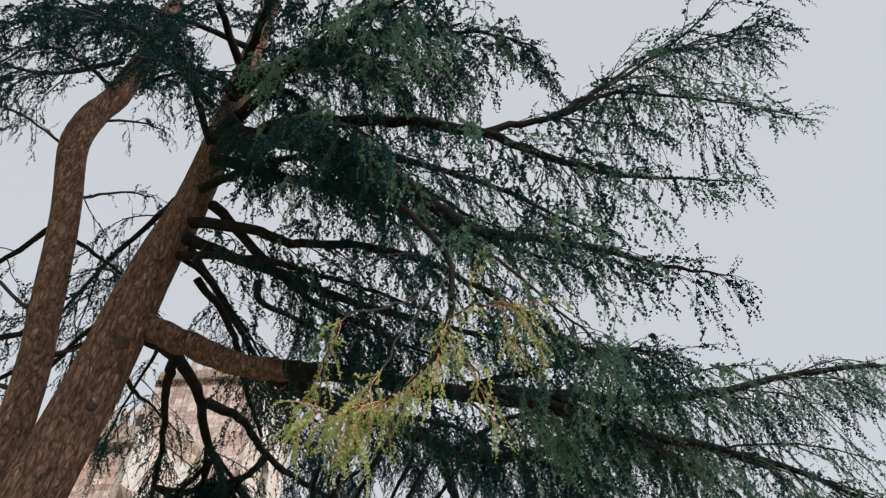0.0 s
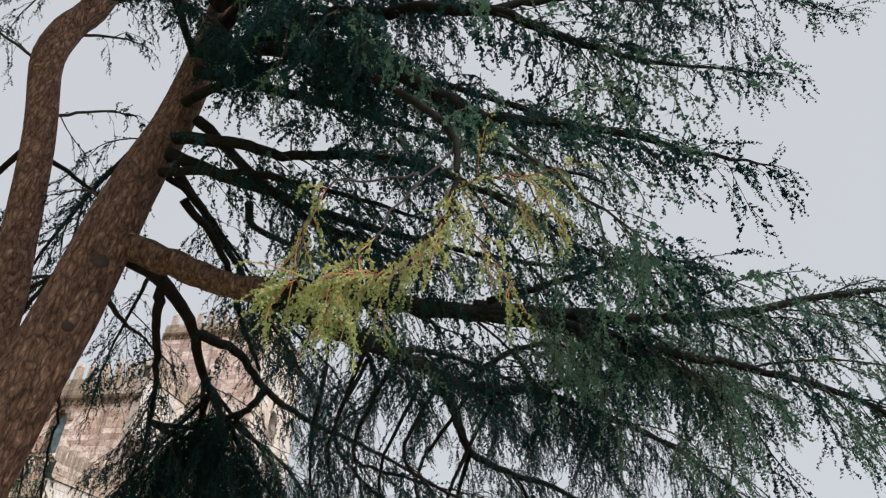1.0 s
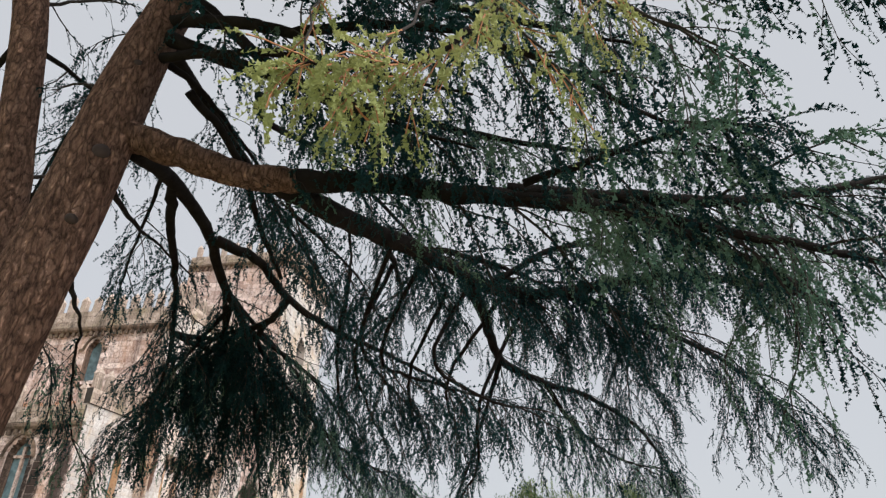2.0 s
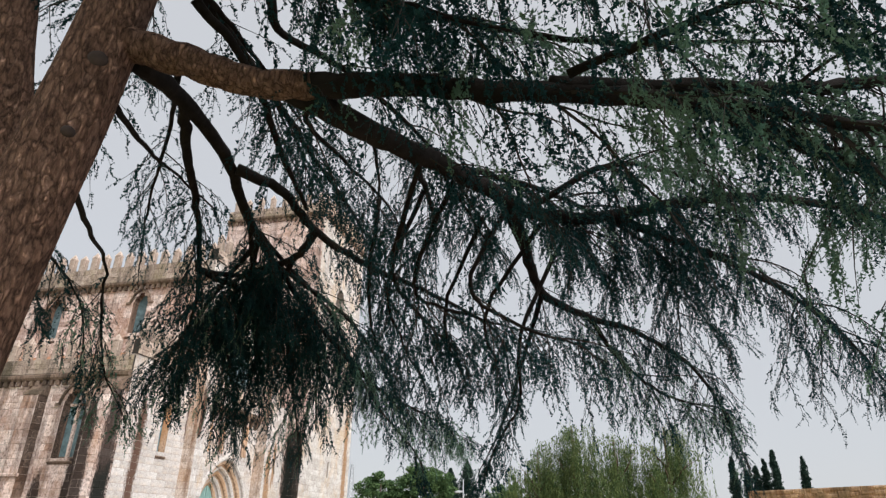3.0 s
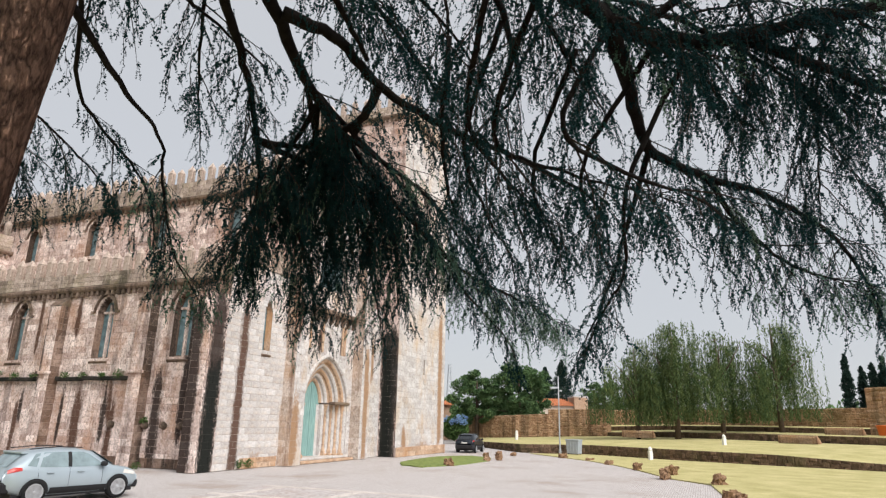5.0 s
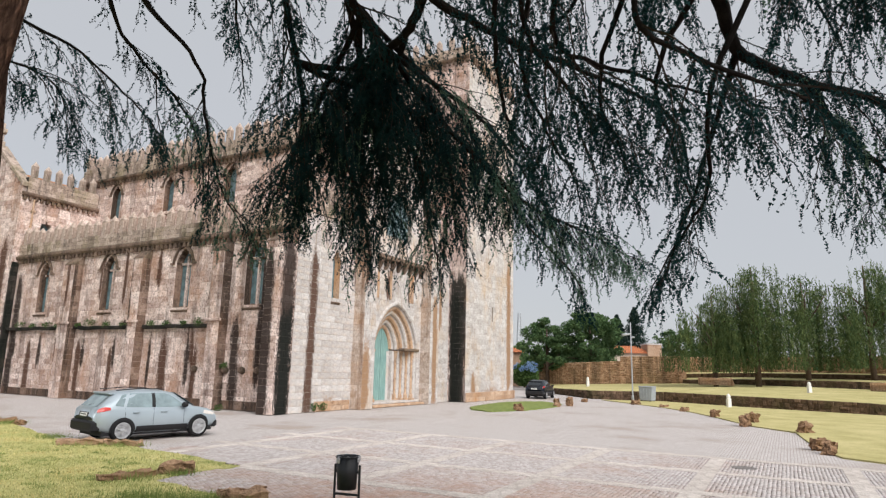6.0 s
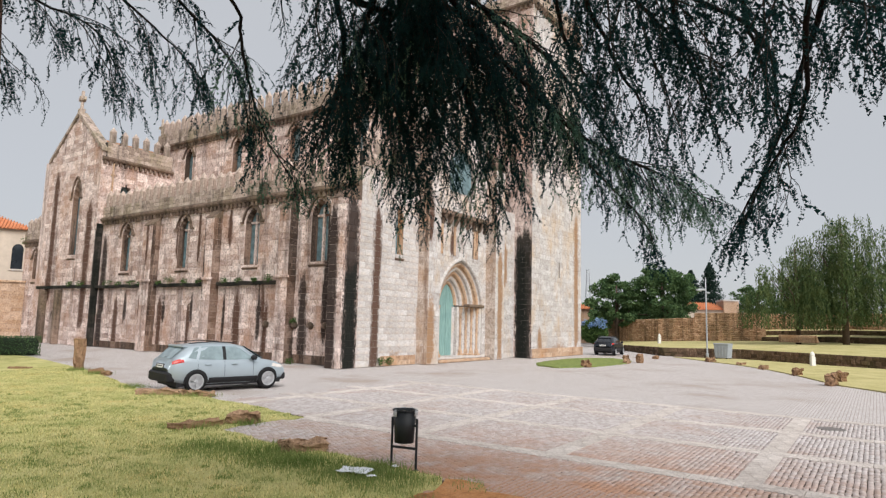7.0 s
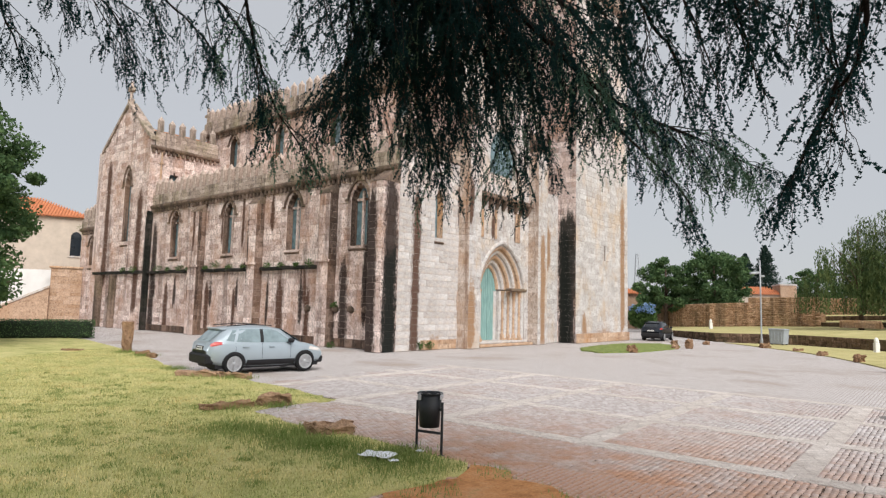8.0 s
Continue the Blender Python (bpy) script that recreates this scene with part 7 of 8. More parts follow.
class Leaves:
    """Many small folded leaves as one mesh."""

    def __init__(self):
        self.p, self.s, self.d = [], [], []

    def cloud(self, c, r, n, size, rng, shell=0.55):
        q = rng.normal(size=(n, 3))
        q /= np.linalg.norm(q, axis=1)[:, None]
        rad = shell + (1 - shell) * rng.random(n) ** 0.5
        self.p.append(np.array(c) + q * np.array(r) * rad[:, None])
        self.s.append(size * rng.uniform(0.6, 1.3, n))
        self.d.append(q)

    def points(self, p, size, rng, d=None):
        p = np.array(p)
        self.p.append(p)
        self.s.append(size * rng.uniform(0.6, 1.3, len(p)))
        self.d.append(np.tile(np.array(d if d is not None else (0, 0, 1.0)), (len(p), 1)))

    def put(self, name, mat, parent, rng, slim=0.5, label="", hang=False):
        p, s, d = np.concatenate(self.p), np.concatenate(self.s), np.concatenate(self.d)
        n = len(p)
        a = rng.normal(size=(n, 3)) + (np.array((0, 0, -2.5)) if hang else d * 0.4 + np.array((0, 0, -0.3)))
        a /= np.linalg.norm(a, axis=1)[:, None]
        b = np.cross(a, rng.normal(size=(n, 3)))
        b /= np.linalg.norm(b, axis=1)[:, None] + 1e-9
        a, b = a * s[:, None], b * s[:, None] * slim
        co = np.stack([p - a * 0.5, p + b * 0.5, p + a * 0.5, p - b * 0.5], 1).reshape(-1, 3).astype(np.float32)
        me = bpy.data.meshes.new(name)
        me.vertices.add(4 * n)
        me.loops.add(4 * n)
        me.polygons.add(n)
        me.vertices.foreach_set("co", co.ravel())
        me.loops.foreach_set("vertex_index", np.arange(4 * n, dtype=np.int32))
        me.polygons.foreach_set("loop_start", np.arange(0, 4 * n, 4, dtype=np.int32))
        me.materials.append(mat)
        me.update(calc_edges=True)
        return part(name, me, None, parent, label, kind="stuff")


def tree_limbs(parent, h, r, crown_z, spread, rng, n=7, lean=0.0):
    Geo().tube([(0, 0, -0.1), (0.05 + lean * 0.3, 0.02, h * 0.25), (lean, -0.03, h * 0.55), (lean * 1.3, 0.02, h * 0.85)], [r, r * 0.8, r * 0.6, r * 0.2], 10).put("trunk", TRUNK_M, parent, smooth=True)
    for k in range(n):
        a = 2 * math.pi * k / n + rng.uniform(-0.3, 0.3)
        z = crown_z + rng.uniform(-0.1, 0.25) * h
        e = spread * rng.uniform(0.5, 0.85)
        Geo().tube([(lean * 0.7, 0, z), (e * 0.5 * math.cos(a), e * 0.5 * math.sin(a), z + 0.12 * h), (e * math.cos(a), e * math.sin(a), z + 0.2 * h * rng.uniform(0.6, 1.5))], [r * 0.4, r * 0.25, r * 0.07], 6).put("branch", TRUNK_M, parent, smooth=True)


def broadleaf(name, m, h, w, base, mat, seed, label, size=0.22, count=9000, category="tree"):
    t = thing(name, m, label, category)
    rng = np.random.default_rng(seed)
    tree_limbs(t, h, 0.035 * h, base * 0.9, w * 0.5, rng)
    lv = Leaves()
    lobes = 130
    for k in range(lobes):
        a, u = rng.uniform(0, 2 * math.pi), rng.uniform(-0.95, 1)
        rr = math.sqrt(max(0.0, 1 - u * u)) ** 0.8 * rng.uniform(0.2, 1.0) ** 0.6 * (0.86 + 0.14 * math.sin(3 * a + seed) + 0.08 * math.sin(7 * a + 2 * u + seed))
        c = (rr * w / 2 * math.cos(a), rr * w / 2 * math.sin(a), base + (h - base) * (0.5 + 0.44 * u + 0.05 * math.sin(4 * a + seed)))
        lr = w * rng.uniform(0.05, 0.12)
        lv.cloud(c, (lr, lr, lr * 0.7), count // lobes, size, rng, 0.05)
    lv.put("crown", mat, t, rng, 0.6)
    return t


def willow(m, h, w, seed, label, yellow=False):
    t = thing("willow_tree", m, label, "tree", "willows on the terrace")
    rng = np.random.default_rng(seed)
    tree_limbs(t, h, 0.022 * h, 0.35 * h, w * 0.42, rng, 6)
    pts, lv_top = [], []
    for k in range(22):
        a = rng.uniform(0, 2 * math.pi)
        q = math.sqrt(rng.uniform(0.0, 1)) * (0.75 + 0.25 * math.sin(2 * a + seed))
        cx, cy = q * w / 2 * math.cos(a), q * w / 2 * math.sin(a)
        crest = h * (1 - 0.45 * q * q) * rng.uniform(0.5, 1.0)
        for j in range(20):
            sx, sy = cx + rng.normal(0, 0.06 * w), cy + rng.normal(0, 0.06 * w)
            top = crest * rng.uniform(0.72, 1.0)
            ln = min(top - 0.12 * h, h * rng.uniform(0.18, 0.68))
            n = max(1, int(ln / 0.15))
            sway = rng.normal(0, 0.12, 2)
            f = np.arange(n) / max(1, n)
            pts.append(np.stack([sx + sway[0] * f + rng.normal(0, 0.06, n), sy + sway[1] * f + rng.normal(0, 0.06, n), top - np.arange(n) * 0.15], 1))
        lv_top.append((cx, cy, crest * 0.9))
    lv = Leaves()
    lv.points(np.concatenate(pts), 0.3, rng)
    for c in lv_top:
        lv.cloud(c, (w * 0.09, w * 0.09, h * 0.06), 110, 0.28, rng, 0.1)
        lv.cloud((c[0] * 0.8, c[1] * 0.8, c[2] * 0.72), (w * 0.1, w * 0.1, h * 0.09), 110, 0.28, rng, 0.1)
    lv.put("crown", LEAF_WILLOW, t, rng, 0.3, hang=True)
    return t


def conifer(name, m, h, w, seed, label, mat=None, category="tree", group="", slim=False):
    t = thing(name, m, label, category, group)
    rng = np.random.default_rng(seed)
    Geo().tube([(0, 0, 0), (0, 0, h * 0.95)], [0.02 * h, 0.004 * h], 8).put("trunk", TRUNK_M, t)
    lv = Leaves()
    for k in range(46):
        u = (k + rng.random()) / 46
        z = h * (0.06 + 0.94 * u)
        e = w / 2 * ((1 - u) ** 0.8 if not slim else math.sin(math.pi * min(1, 0.15 + 0.85 * u)) ** 0.6) * rng.uniform(0.7, 1.15) + 0.05
        for j in range(3 if slim else 6):
            a = rng.uniform(0, 6.283)
            lv.cloud((e * 0.55 * math.cos(a), e * 0.55 * math.sin(a), z - 0.1 * e), (e * 0.5 + 0.1, e * 0.5 + 0.1, h * 0.025 + 0.1), 60, 0.34, rng, 0.2)
    lv.put("crown", mat or LEAF_CONIF, t, rng, 0.4)
    return t


broadleaf("broadleaf_tree", pose(-24.2, 31.5, 0), 13.6, 9.6, 0.6, LEAF_DARK, 3, "dense dark green broadleaf tree beside the lawn", 0.22, 52000)
broadleaf("broadleaf_tree", pose(23.0, 89.0, 0.5), 8.9, 8.0, 1.8, LEAF_DARK, 4, "round green tree behind the boundary wall", 0.34, 15000)
broadleaf("broadleaf_tree", pose(28.6, 87.5, 0.5), 10.2, 10.5, 1.8, LEAF_DARK, 5, "broad round green tree behind the boundary wall", 0.34, 20000)
broadleaf("broadleaf_tree", pose(52.5, 112.0, 0), 10.4, 9.5, 3.0, LEAF_DARK, 6, "distant dark broadleaf tree behind a house", 0.4, 7000)
broadleaf("broadleaf_tree", pose(57, 103, 0), 9.6, 9.0, 3.0, LEAF_DARK, 7, "distant dark broadleaf tree behind the wall", 0.4, 7000)
broadleaf("shrub", pose(33, 96, 0.5), 5.6, 5.0, 2.0, LEAF_MID, 17, "pale green shrub above the boundary wall", 0.25, 3000, "shrub")
broadleaf("shrub", pose(46.5, 92, 0.5), 6.2, 4.2, 2.5, LEAF_MID, 18, "bright green shrub above the boundary wall", 0.25, 3000, "shrub")
conifer("conifer", pose(44.2, 120, 0), 13.0, 10.0, 11, "dark pointed conifer on the skyline", group="skyline conifers")
conifer("conifer", pose(47.6, 120, 0), 14.4, 11.0, 12, "dark pointed conifer on the skyline", group="skyline conifers")
willow(pose(35.0, 66.4, 1.2), 11.0, 9.0, 21, "green weeping willow on the grass terrace")
willow(pose(38.6, 64.8, 1.3), 14.2, 9.0, 22, "tall weeping willow with hanging fronds")
willow(pose(43.5, 64.2, 1.4), 12.6, 10.5, 23, "broad weeping willow with hanging fronds")
willow(pose(49.5, 63.0, 1.5), 14.4, 10.5, 24, "olive-green weeping willow on the upper terrace")
for i, (x, y, z, h) in enumerate(((79, 85, 5.0, 8.5), (81.7, 85, 5.2, 6.6), (80.6, 82, 5.2, 6.8), (82, 81.6, 5.4, 7.6), (81.6, 79.2, 6.0, 8.2), (85, 77, 6.0, 7.0))):
    conifer("cypress", pose(x, y, 2.0), h + z - 2.0, 1.7, 31 + i, "slim dark cypress on the skyline", group="skyline cypresses", slim=True)
# far belt of woods that closes the view
belt = thing("distant_trees", pose(0, 0, 0), "far belt of dark green trees on the horizon", "trees", kind="stuff")
lv = Leaves()
rngb = np.random.default_rng(44)
for k in range(150):
    a = radians(-70 + 150 * (k + rngb.random()) / 150)
    d = rngb.uniform(150, 190)
    hh = rngb.uniform(3.0, 6.0)
    lv.cloud((d * math.sin(a), d * math.cos(a), hh * 0.7), (6, 6, hh), 150, 1.5, rngb, 0.3)
lv.put("foliage", LEAF_DARK, belt, rngb, 0.7)

# clipped hedge
hedge = thing("hedge", pose(-27.3, 37.3, 0, 0, 0, 38), "clipped dark green hedge along the lawn", "hedge")
HB = Geo().box(-5.6, -0.45, 0, 5.6, 0.45, 1.0, 0.15)
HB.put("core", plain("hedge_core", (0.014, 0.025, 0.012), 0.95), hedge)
rngh = np.random.default_rng(9)
n = 16000
q = np.stack([rngh.uniform(-5.75, 5.75, n), rngh.uniform(-0.58, 0.58, n), rngh.uniform(0.02, 1.12, n)], 1)
keep = (np.abs(q[:, 1]) > 0.42) | (q[:, 2] > 0.95) | (np.abs(q[:, 0]) > 5.5)
lv = Leaves()
lv.points(q[keep], 0.10, rngh)
lv.put("foliage", LEAF_DARK, hedge, rngh, 0.6)
# hydrangea by the tower
hyd = thing("hydrangea_bush", pose(18.6, 82.5, 0.2), "blue flowering hydrangea bush by the road", "bush")
rngy = np.random.default_rng(10)
lv = Leaves()
lv.cloud((0, 0, 1.7), (1.8, 1.5, 1.6), 3600, 0.25, rngy, 0.4)
lv.put("foliage", LEAF_MID, hyd, rngy, 0.7)
lv = Leaves()
for k in range(26):
    a = rngy.uniform(0, 6.28)
    lv.cloud((1.5 * math.cos(a) * rngy.random() ** 0.5, -0.6 + 1.5 * math.sin(a) * 0.8, 2.7 + rngy.uniform(-0.5, 0.7)), (0.28, 0.28, 0.24), 50, 0.14, rngy, 0.6)
lv.put("blossom", HYDR, hyd, rngy, 0.9, "pale blue flower heads")
# little plants on the ledges and at the wall foot
rngp = np.random.default_rng(12)
for a, b, z, r in ((-0.25, 7.0, 4.85, 0.35), (-0.25, 9.8, 4.8, 0.25), (-0.3, 17.2, 4.95, 0.45), (-0.25, 22.2, 4.85, 0.35), (-0.2, 25.5, 4.85, 0.4), (1.9, -0.15, 0.3, 0.3), (2.6, -0.15, 0.3, 0.3), (-0.2, 4.7, 2.4, 0.25), (-0.7, 4.3, 0.1, 0.3), (-0.25, 8.3, 4.8, 0.22), (-0.25, 11.2, 4.82, 0.3), (-0.25, 13.9, 4.8, 0.25), (-0.25, 15.6, 4.8, 0.3), (-0.25, 18.6, 4.8, 0.22), (-0.25, 20.9, 4.8, 0.3), (-0.25, 24.0, 4.8, 0.25), (-0.8, 28.5, 4.85, 0.4), (-0.8, 30.4, 4.85, 0.3), (-0.3, 40.0, 8.9, 0.6)):
    pl = thing("wall_plant", at(a, b, z), "small green plant rooted in the old church wall", "plant", "plants on the church wall")
    lv = Leaves()
    lv.cloud((0, 0, 0), (r, r, r * 0.8), 180, 0.10, rngp, 0.1)
    lv.put("foliage", LEAF_MID, pl, rngp, 0.5)

# ---- grass blades on the near lawn ----
def inside(poly, x, y):
    c = np.zeros(len(x), bool)
    j = len(poly) - 1
    for i in range(len(poly)):
        (xi, yi), (xj, yj) = poly[i], poly[j]
        c ^= ((yi > y) != (yj > y)) & (x < (xj - xi) * (y - yi) / (yj - yi + 1e-12) + xi)
        j = i
    return c


def blade_mat(name, cols):
    """Blades that differ one by one, over broad drier and greener patches."""
    m = Mat(name, 0.7, 0, 0.2)
    c = m.ramp(m.island(), [(0.1, cols[0]), (0.5, cols[1]), (1.0, cols[2])])
    c = m.mix(0.8, c, m.ramp(m.noise(0.7, 5, rough=0.7), [(0.32, (0.48, 0.66, 0.40)), (0.48, (0.98, 1, 0.9)), (0.6, (1.1, 1.04, 0.95)), (0.72, (1.0, 0.72, 0.5))]), "MULTIPLY")
    m.base(c)
    tr, mx = m.n.new("ShaderNodeBsdfTranslucent"), m.n.new("ShaderNodeMixShader")
    mx.inputs[0].default_value = 0.35
    m.l.new(c, tr.inputs[0])
    m.l.new(m.b.outputs[0], mx.inputs[1])
    m.l.new(tr.outputs[0], mx.inputs[2])
    m.l.new(mx.outputs[0], m.n["Material Output"].inputs[0])
    return m.m


BLADE = blade_mat("grass_blades", ((0.30, 0.30, 0.11), (0.58, 0.53, 0.24), (0.80, 0.71, 0.41)))
BLADE_DARK = needle_mat("lush_grass_blades", (0.13, 0.20, 0.05), (0.27, 0.32, 0.11), 0.35)

KERB_TUFTS = ((-7.3, 24.0, 1.1), (-6.0, 23.8, 0.9), (-3.6, 18.35, 0.9), (-2.8, 19.0, 0.6), (-1.2, 16.2, 0.8), (-14.6, 31.3, 0.8), (-12.9, 30.1, 0.8), (-9.0, 25.6, 0.8), (0.9, 14.9, 0.7))


def blades(name, x, y, hgt, mat, label, seed):
    rng = np.random.default_rng(seed)
    n = len(x)
    h = hgt * rng.uniform(0.5, 1.4, n)
    a = rng.uniform(0, 6.283, n)
    lean = rng.uniform(0.1, 0.9, n)
    wx, wy = 0.006 * np.cos(a + 1.57), 0.006 * np.sin(a + 1.57)
    z0 = np.full(n, 0.03)
    tip = np.stack([x + np.cos(a) * h * lean, y + np.sin(a) * h * lean, z0 + h], 1)
    co = np.stack([np.stack([x - wx, y - wy, z0], 1), np.stack([x + wx, y + wy, z0], 1), tip], 1).reshape(-1, 3).astype(np.float32)
    me = bpy.data.meshes.new(name)
    me.vertices.add(3 * n)
    me.loops.add(3 * n)
    me.polygons.add(n)
    me.vertices.foreach_set("co", co.ravel())
    me.loops.foreach_set("vertex_index", np.arange(3 * n, dtype=np.int32))
    me.polygons.foreach_set("loop_start", np.arange(0, 3 * n, 3, dtype=np.int32))
    me.materials.append(mat)
    me.update(calc_edges=True)
    ob = part(name, me, None, None, label, kind="stuff")
    return tagged(ob, category="grass")


rngg = np.random.default_rng(15)
n = 330000
gx, gy = rngg.uniform(-17, 2.2, n), 9.5 + 24 * rngg.random(n) ** 1.7
ok = inside(LAWN_L, gx, gy)
gx, gy = gx[ok], gy[ok]
blades("lawn_grass", gx, gy, 0.036, BLADE, "short yellow-green grass of the lawn", 16)
cx, cy = rngg.uniform(-12, 1.2, 700), 10.5 + 13 * rngg.random(700) ** 1.5
cr = rngg.uniform(0.05, 0.17, 700)
kx, ky = (np.repeat(c, 45) + rngg.normal(0, 1, 700 * 45) * np.repeat(cr, 45) for c in (cx, cy))
ok = inside(LAWN_L, kx, ky)
blades("clover_clumps", kx[ok], ky[ok], 0.045, BLADE_DARK, "darker green clumps scattered in the lawn", 19)
n = 15000
t = rngg.random(n)
ex, ey = -2.6 + 4.4 * t + rngg.normal(0, 0.5, n), 16.75 - 2.5 * t - 0.45 + rngg.normal(0, 0.38, n)
ok = inside(LAWN_L, ex, ey) & (np.sin(t * 17 + 1) + 0.7 * np.sin(t * 43) + rngg.normal(0, 0.5, n) > 0.15)
blades("tall_grass", ex[ok], ey[ok], 0.10, BLADE_DARK, "lush darker grass along the paving edge", 17)
tx, ty = (np.concatenate([np.array(k[i]) + rngg.normal(0, k[2] * 0.32, 420) for k in KERB_TUFTS]) for i in (0, 1))
blades("weed_tufts", tx, ty, 0.13, BLADE_DARK, "tufts of weeds round the broken kerb stones", 18)

# ---- paving: bands, setts and worn earth ----
SETT = Mat("granite_sett", 0.85, 0, 0.25)
r = SETT.island()
c = SETT.ramp(r, [(0.0, (0.37, 0.325, 0.305)), (0.5, (0.45, 0.41, 0.40)), (1.0, (0.53, 0.49, 0.485))])
c = SETT.mix(0.5, c, SETT.ramp(SETT.noise(40, 5), [(0.3, (0.6, 0.6, 0.6)), (0.7, (1.25, 1.25, 1.25))]), "MULTIPLY")
dirt = SETT.grey(SETT.noise(0.35, 5, rough=0.65), 0.5, 0.68)
geo = SETT.n.new("ShaderNodeNewGeometry")
far = SETT.n.new("ShaderNodeVectorMath")
far.operation = "DISTANCE"
far.inputs[1].default_value = (2.8, 12.3, 0)
SETT.l.new(geo.outputs["Position"], far.inputs[0])
span = SETT.n.new("ShaderNodeMapRange")
span.inputs[1].default_value, span.inputs[2].default_value, span.inputs[3].default_value, span.inputs[4].default_value = 1.8, 8.5, 1.0, 0.0
SETT.l.new(far.outputs["Value"], span.inputs[0])
red = SETT.mix(1.0, SETT.ramp(span.outputs[0], [(0, (0, 0, 0)), (1, (0.9, 0.9, 0.9))]), SETT.ramp(SETT.noise(1.3, 6, rough=0.7), [(0.38, (0.25, 0.25, 0.25)), (0.6, (1, 1, 1))]), "MULTIPLY")
c = SETT.mix(red, c, (0.42, 0.20, 0.10))
SETT.base(SETT.mix(SETT.mix(0.35, (0, 0, 0), dirt), c, (0.36, 0.20, 0.12))).bump(SETT.noise(50, 4), 0.006)
BAND = stone("pale_paving_slab", (0.51, 0.465, 0.435), (0.61, 0.565, 0.535), (0.25, 0.16, 0.11), (0.6, 0.85), 0.25, (0.40, 0.30, 0.22), 0.15, True, 0.25)
JOINT = plain("earth_joint", (0.075, 0.054, 0.043), 0.95, 0, 0.1, 0.3, 5)
EARTH = Mat("bare_red_earth", 0.95, 0, 0.1)
c = EARTH.ramp(EARTH.noise(1.6, 6, rough=0.7), [(0.3, (0.22, 0.10, 0.045)), (0.48, (0.50, 0.24, 0.10)), (0.6, (0.52, 0.28, 0.14)), (0.7, (0.24, 0.23, 0.08))])
EARTH.base(EARTH.mix(0.6, c, EARTH.ramp(EARTH.noise(30, 5), [(0.3, (0.6, 0.6, 0.6)), (0.7, (1.2, 1.2, 1.2))]), "MULTIPLY")).bump(EARTH.noise(25, 5), 0.03)
DIRT = [(1.3, 13.1), (1.9, 13.9), (2.0, 14.5), (2.6, 14.2), (3.3, 13.2), (4.0, 12.6), (4.9, 11.4), (6.5, 10.2), (7, 8), (2, 5), (0.4, 9), (0.6, 12.2)]
DIRT = ragged(DIRT, 0.25, 0.16, 7)
sheet("earth_patch", DIRT, 0.012, EARTH.m, "bare reddish earth with sparse weeds", 0.03)
rnge = np.random.default_rng(71)
n = 14000
ex, ey = rnge.uniform(0.5, 6, n), rnge.uniform(9, 14.5, n)
ok = inside(DIRT, ex, ey) & (np.sin(ex * 3.1) * np.sin(ey * 2.7 + 1) + rnge.normal(0, 0.3, n) > 0.45)
blades("weed_tufts", ex[ok], ey[ok], 0.07, BLADE_DARK, "sparse weeds on the bare earth", 72)
INV = CH.inverted()
BANDS_A, BANDS_B = (-13.45, -10.25, -7.0, -3.8), (-27.7, -24.3, -20.9, -17.45, -14.05, -10.65, -7.2)
HALF = 0.19
floor_thing = part("paving_bed", mesh_from("paving_bed", [tuple(CH @ Vector(p)) for p in ((-21.5, -30, -0.012), (-3.6, -30, -0.012), (-3.6, -6.32, -0.012), (-21.5, -6.32, -0.012))], [(0, 1, 2, 3)], JOINT), None, None, "square of granite setts divided by pale slab bands", kind="structure")
LAWN_AB = [tuple((INV @ Vector((x, y, 0)))[:2]) for x, y in LAWN_L]
DIRT_AB = [tuple((INV @ Vector((x, y, 0)))[:2]) for x, y in DIRT]


def slab_mesh(l, w, h=0.03):
    g = Geo().box(-l / 2, -w / 2, -h, l / 2, w / 2, 0.013, 0.006)
    return g.mesh("paving_slab", BAND)


SLABS = [slab_mesh(l, 2 * HALF + 0.05) for l in (0.72, 0.86, 0.98)]
rs = random.Random(31)


def lay_band(a0, b0, a1, b1):
    """A row of slabs from one point of the church's plan to another."""
    ln = math.hypot(a1 - a0, b1 - b0)
    n = max(1, round(ln / 0.86))
    for i in range(n):
        t = (i + 0.5) / n
        a, b = a0 + (a1 - a0) * t, b0 + (b1 - b0) * t
        if inside(LAWN_AB, np.array([a]), np.array([b]))[0] or inside(DIRT_AB, np.array([a]), np.array([b]))[0]:
            continue
        o = part("paving_slab", SLABS[1], None, floor_thing)
        o.matrix_world = at(a, b, rs.uniform(0.0, 0.004), (90 if a0 == a1 else 0) + rs.uniform(-0.4, 0.4)) @ Matrix.Diagonal(((ln / n - 0.01) / 0.86, 1, 1, 1))


for x in BANDS_A:
    lay_band(x, -29.5, x, -6.2)
for y in BANDS_B:
    for x0, x1 in zip(BANDS_A[:-1], BANDS_A[1:]):
        lay_band(x0 + HALF, y, x1 - HALF, y)

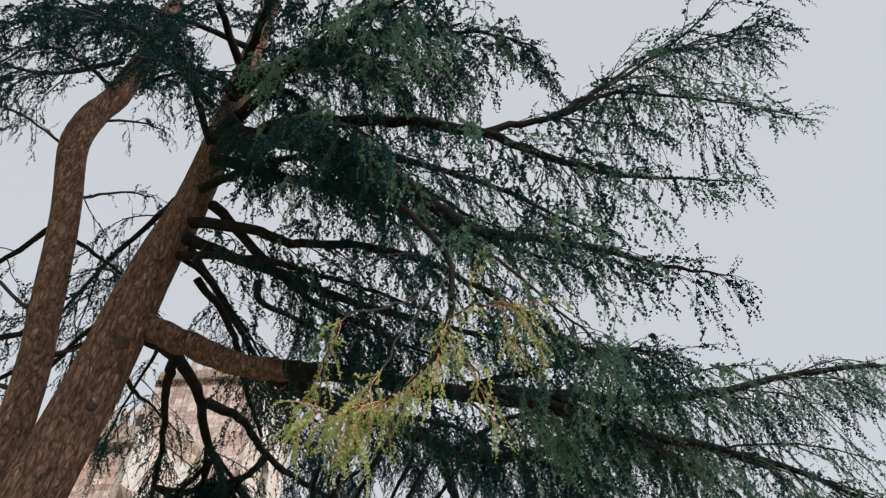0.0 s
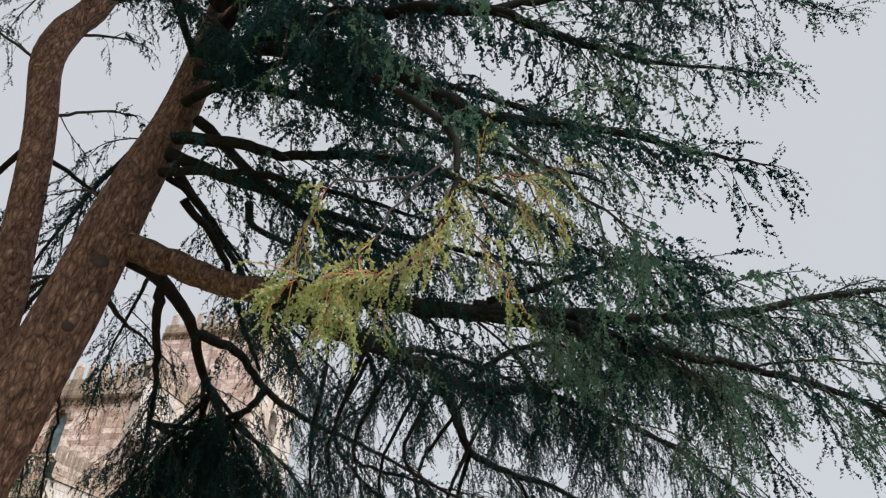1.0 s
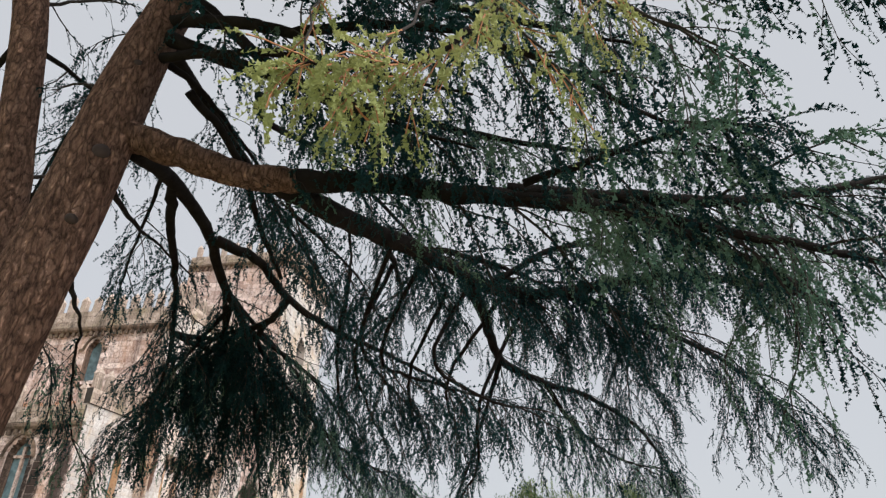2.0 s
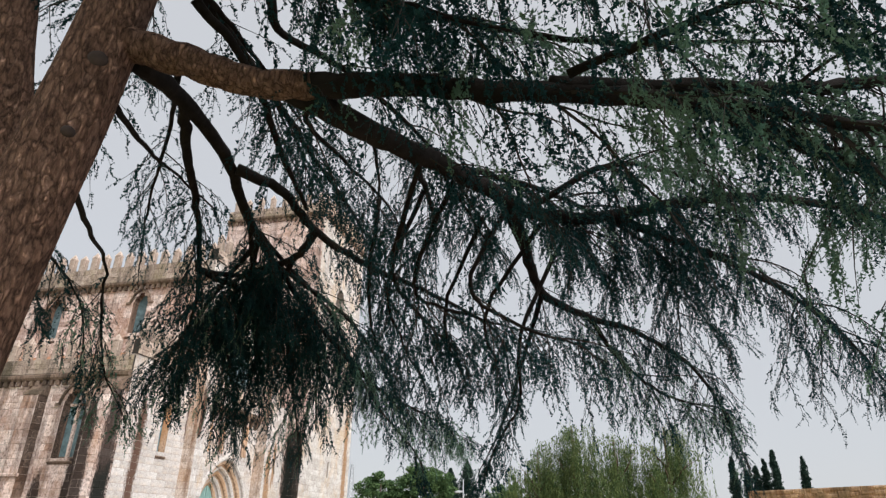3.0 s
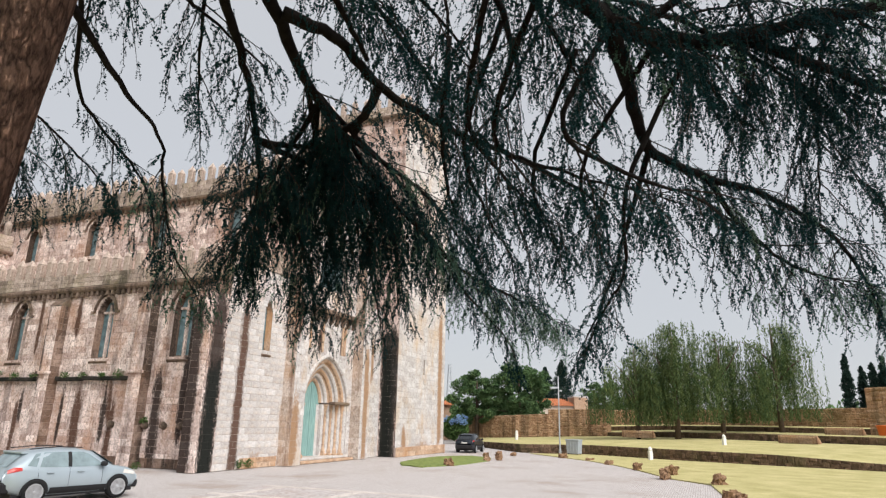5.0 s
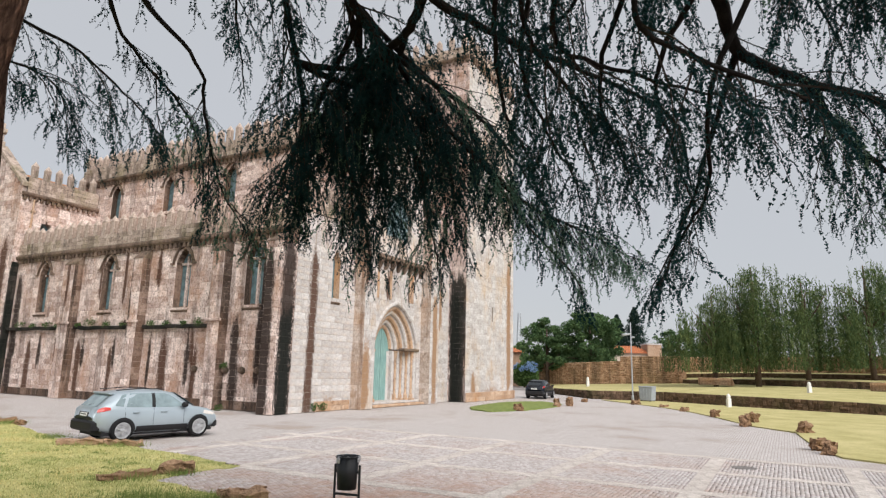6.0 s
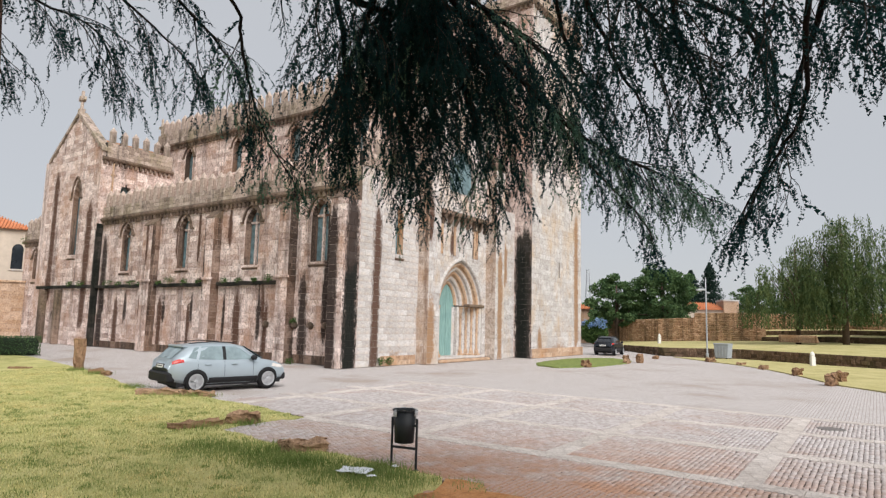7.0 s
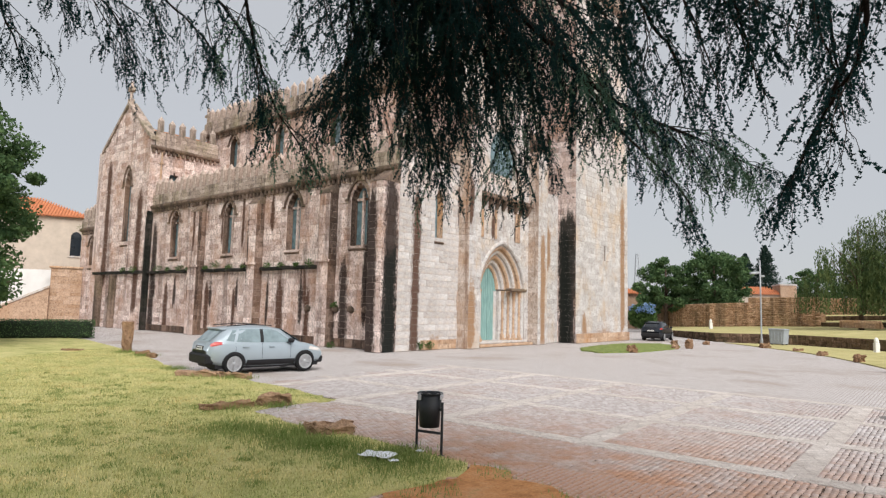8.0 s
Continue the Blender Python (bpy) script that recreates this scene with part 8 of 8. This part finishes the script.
# setts
PA, PB = 0.112, 0.094
na, nb = int(17.8 / PA), int(23.5 / PB)
ia, ib = np.meshgrid(np.arange(na), np.arange(nb), indexing="ij")
rngs = np.random.default_rng(33)
sa = (-21.4 + (ia + 0.5 * (ib % 2)) * PA).ravel() + rngs.normal(0, 0.006, na * nb)
sb = (-29.8 + ib * PB).ravel() + rngs.normal(0, 0.006, na * nb)
ok = ~inside(LAWN_AB, sa, sb)
din = inside(DIRT_AB, sa, sb)
ok &= ~(din & (rngs.random(len(sa)) < 0.90))
for x in BANDS_A:
    ok &= np.abs(sa - x) > HALF + 0.015
for x in BANDS_B:
    ok &= ~((np.abs(sb - x) < HALF + 0.015) & (sa > BANDS_A[0]))
sa, sb = sa[ok], sb[ok]
single = (sa > -17.6) & (sa < -15.2) & (sb > -20.1) & (sb < -17.75)
idx = np.nonzero(single)[0][:300]
single[:] = False
single[idx] = True
sett_base = np.array([(-1, -1, 0), (1, -1, 0), (1, 1, 0), (-1, 1, 0), (-0.84, -0.82, 1), (0.84, -0.82, 1), (0.84, 0.82, 1), (-0.84, 0.82, 1)], float)
FACES = np.array([(0, 1, 5, 4), (1, 2, 6, 5), (2, 3, 7, 6), (3, 0, 4, 7), (4, 5, 6, 7)])
ra, rb = sa[~single], sb[~single]
n = len(ra)
half = np.stack([PA / 2 * rngs.uniform(0.86, 0.97, n), PB / 2 * rngs.uniform(0.84, 0.95, n), rngs.uniform(0.012, 0.022, n)], 1)
v = sett_base[None] * half[:, None, :]
v[:, :, 0] += ra[:, None]
v[:, :, 1] += rb[:, None]
v[:, :, 2] -= 0.012
ct, sn = math.cos(TURN), math.sin(TURN)
wx = v[:, :, 0] * ct - v[:, :, 1] * sn + CORNER.x
wy = v[:, :, 0] * sn + v[:, :, 1] * ct + CORNER.y
co = np.stack([wx, wy, v[:, :, 2]], 2).reshape(-1, 3).astype(np.float32)
fc = (FACES[None] + 8 * np.arange(n)[:, None, None]).reshape(-1).astype(np.int32)
me = bpy.data.meshes.new("setts")
me.vertices.add(len(co))
me.loops.add(len(fc))
me.polygons.add(len(fc) // 4)
me.vertices.foreach_set("co", co.ravel())
me.loops.foreach_set("vertex_index", fc)
me.polygons.foreach_set("loop_start", np.arange(0, len(fc), 4, dtype=np.int32))
me.materials.append(SETT.m)
me.update(calc_edges=True)
part("setts", me, None, floor_thing, kind="stuff")
SETT_ONE = [mesh_from("sett", [tuple(q) for q in sett_base * np.array((PA / 2 * k, PB / 2 * k2, 0.02)) - np.array((0, 0, 0.012))], [tuple(int(i) for i in q) for q in FACES], SETT.m) for k, k2 in ((0.9, 0.88), (0.86, 0.92), (0.94, 0.84))]
for k, (a, b) in enumerate(zip(sa[single], sb[single])):
    o = part("sett", SETT_ONE[k % 3], None, floor_thing)
    o.matrix_world = at(float(a), float(b), 0.0, rs.uniform(-2, 2))
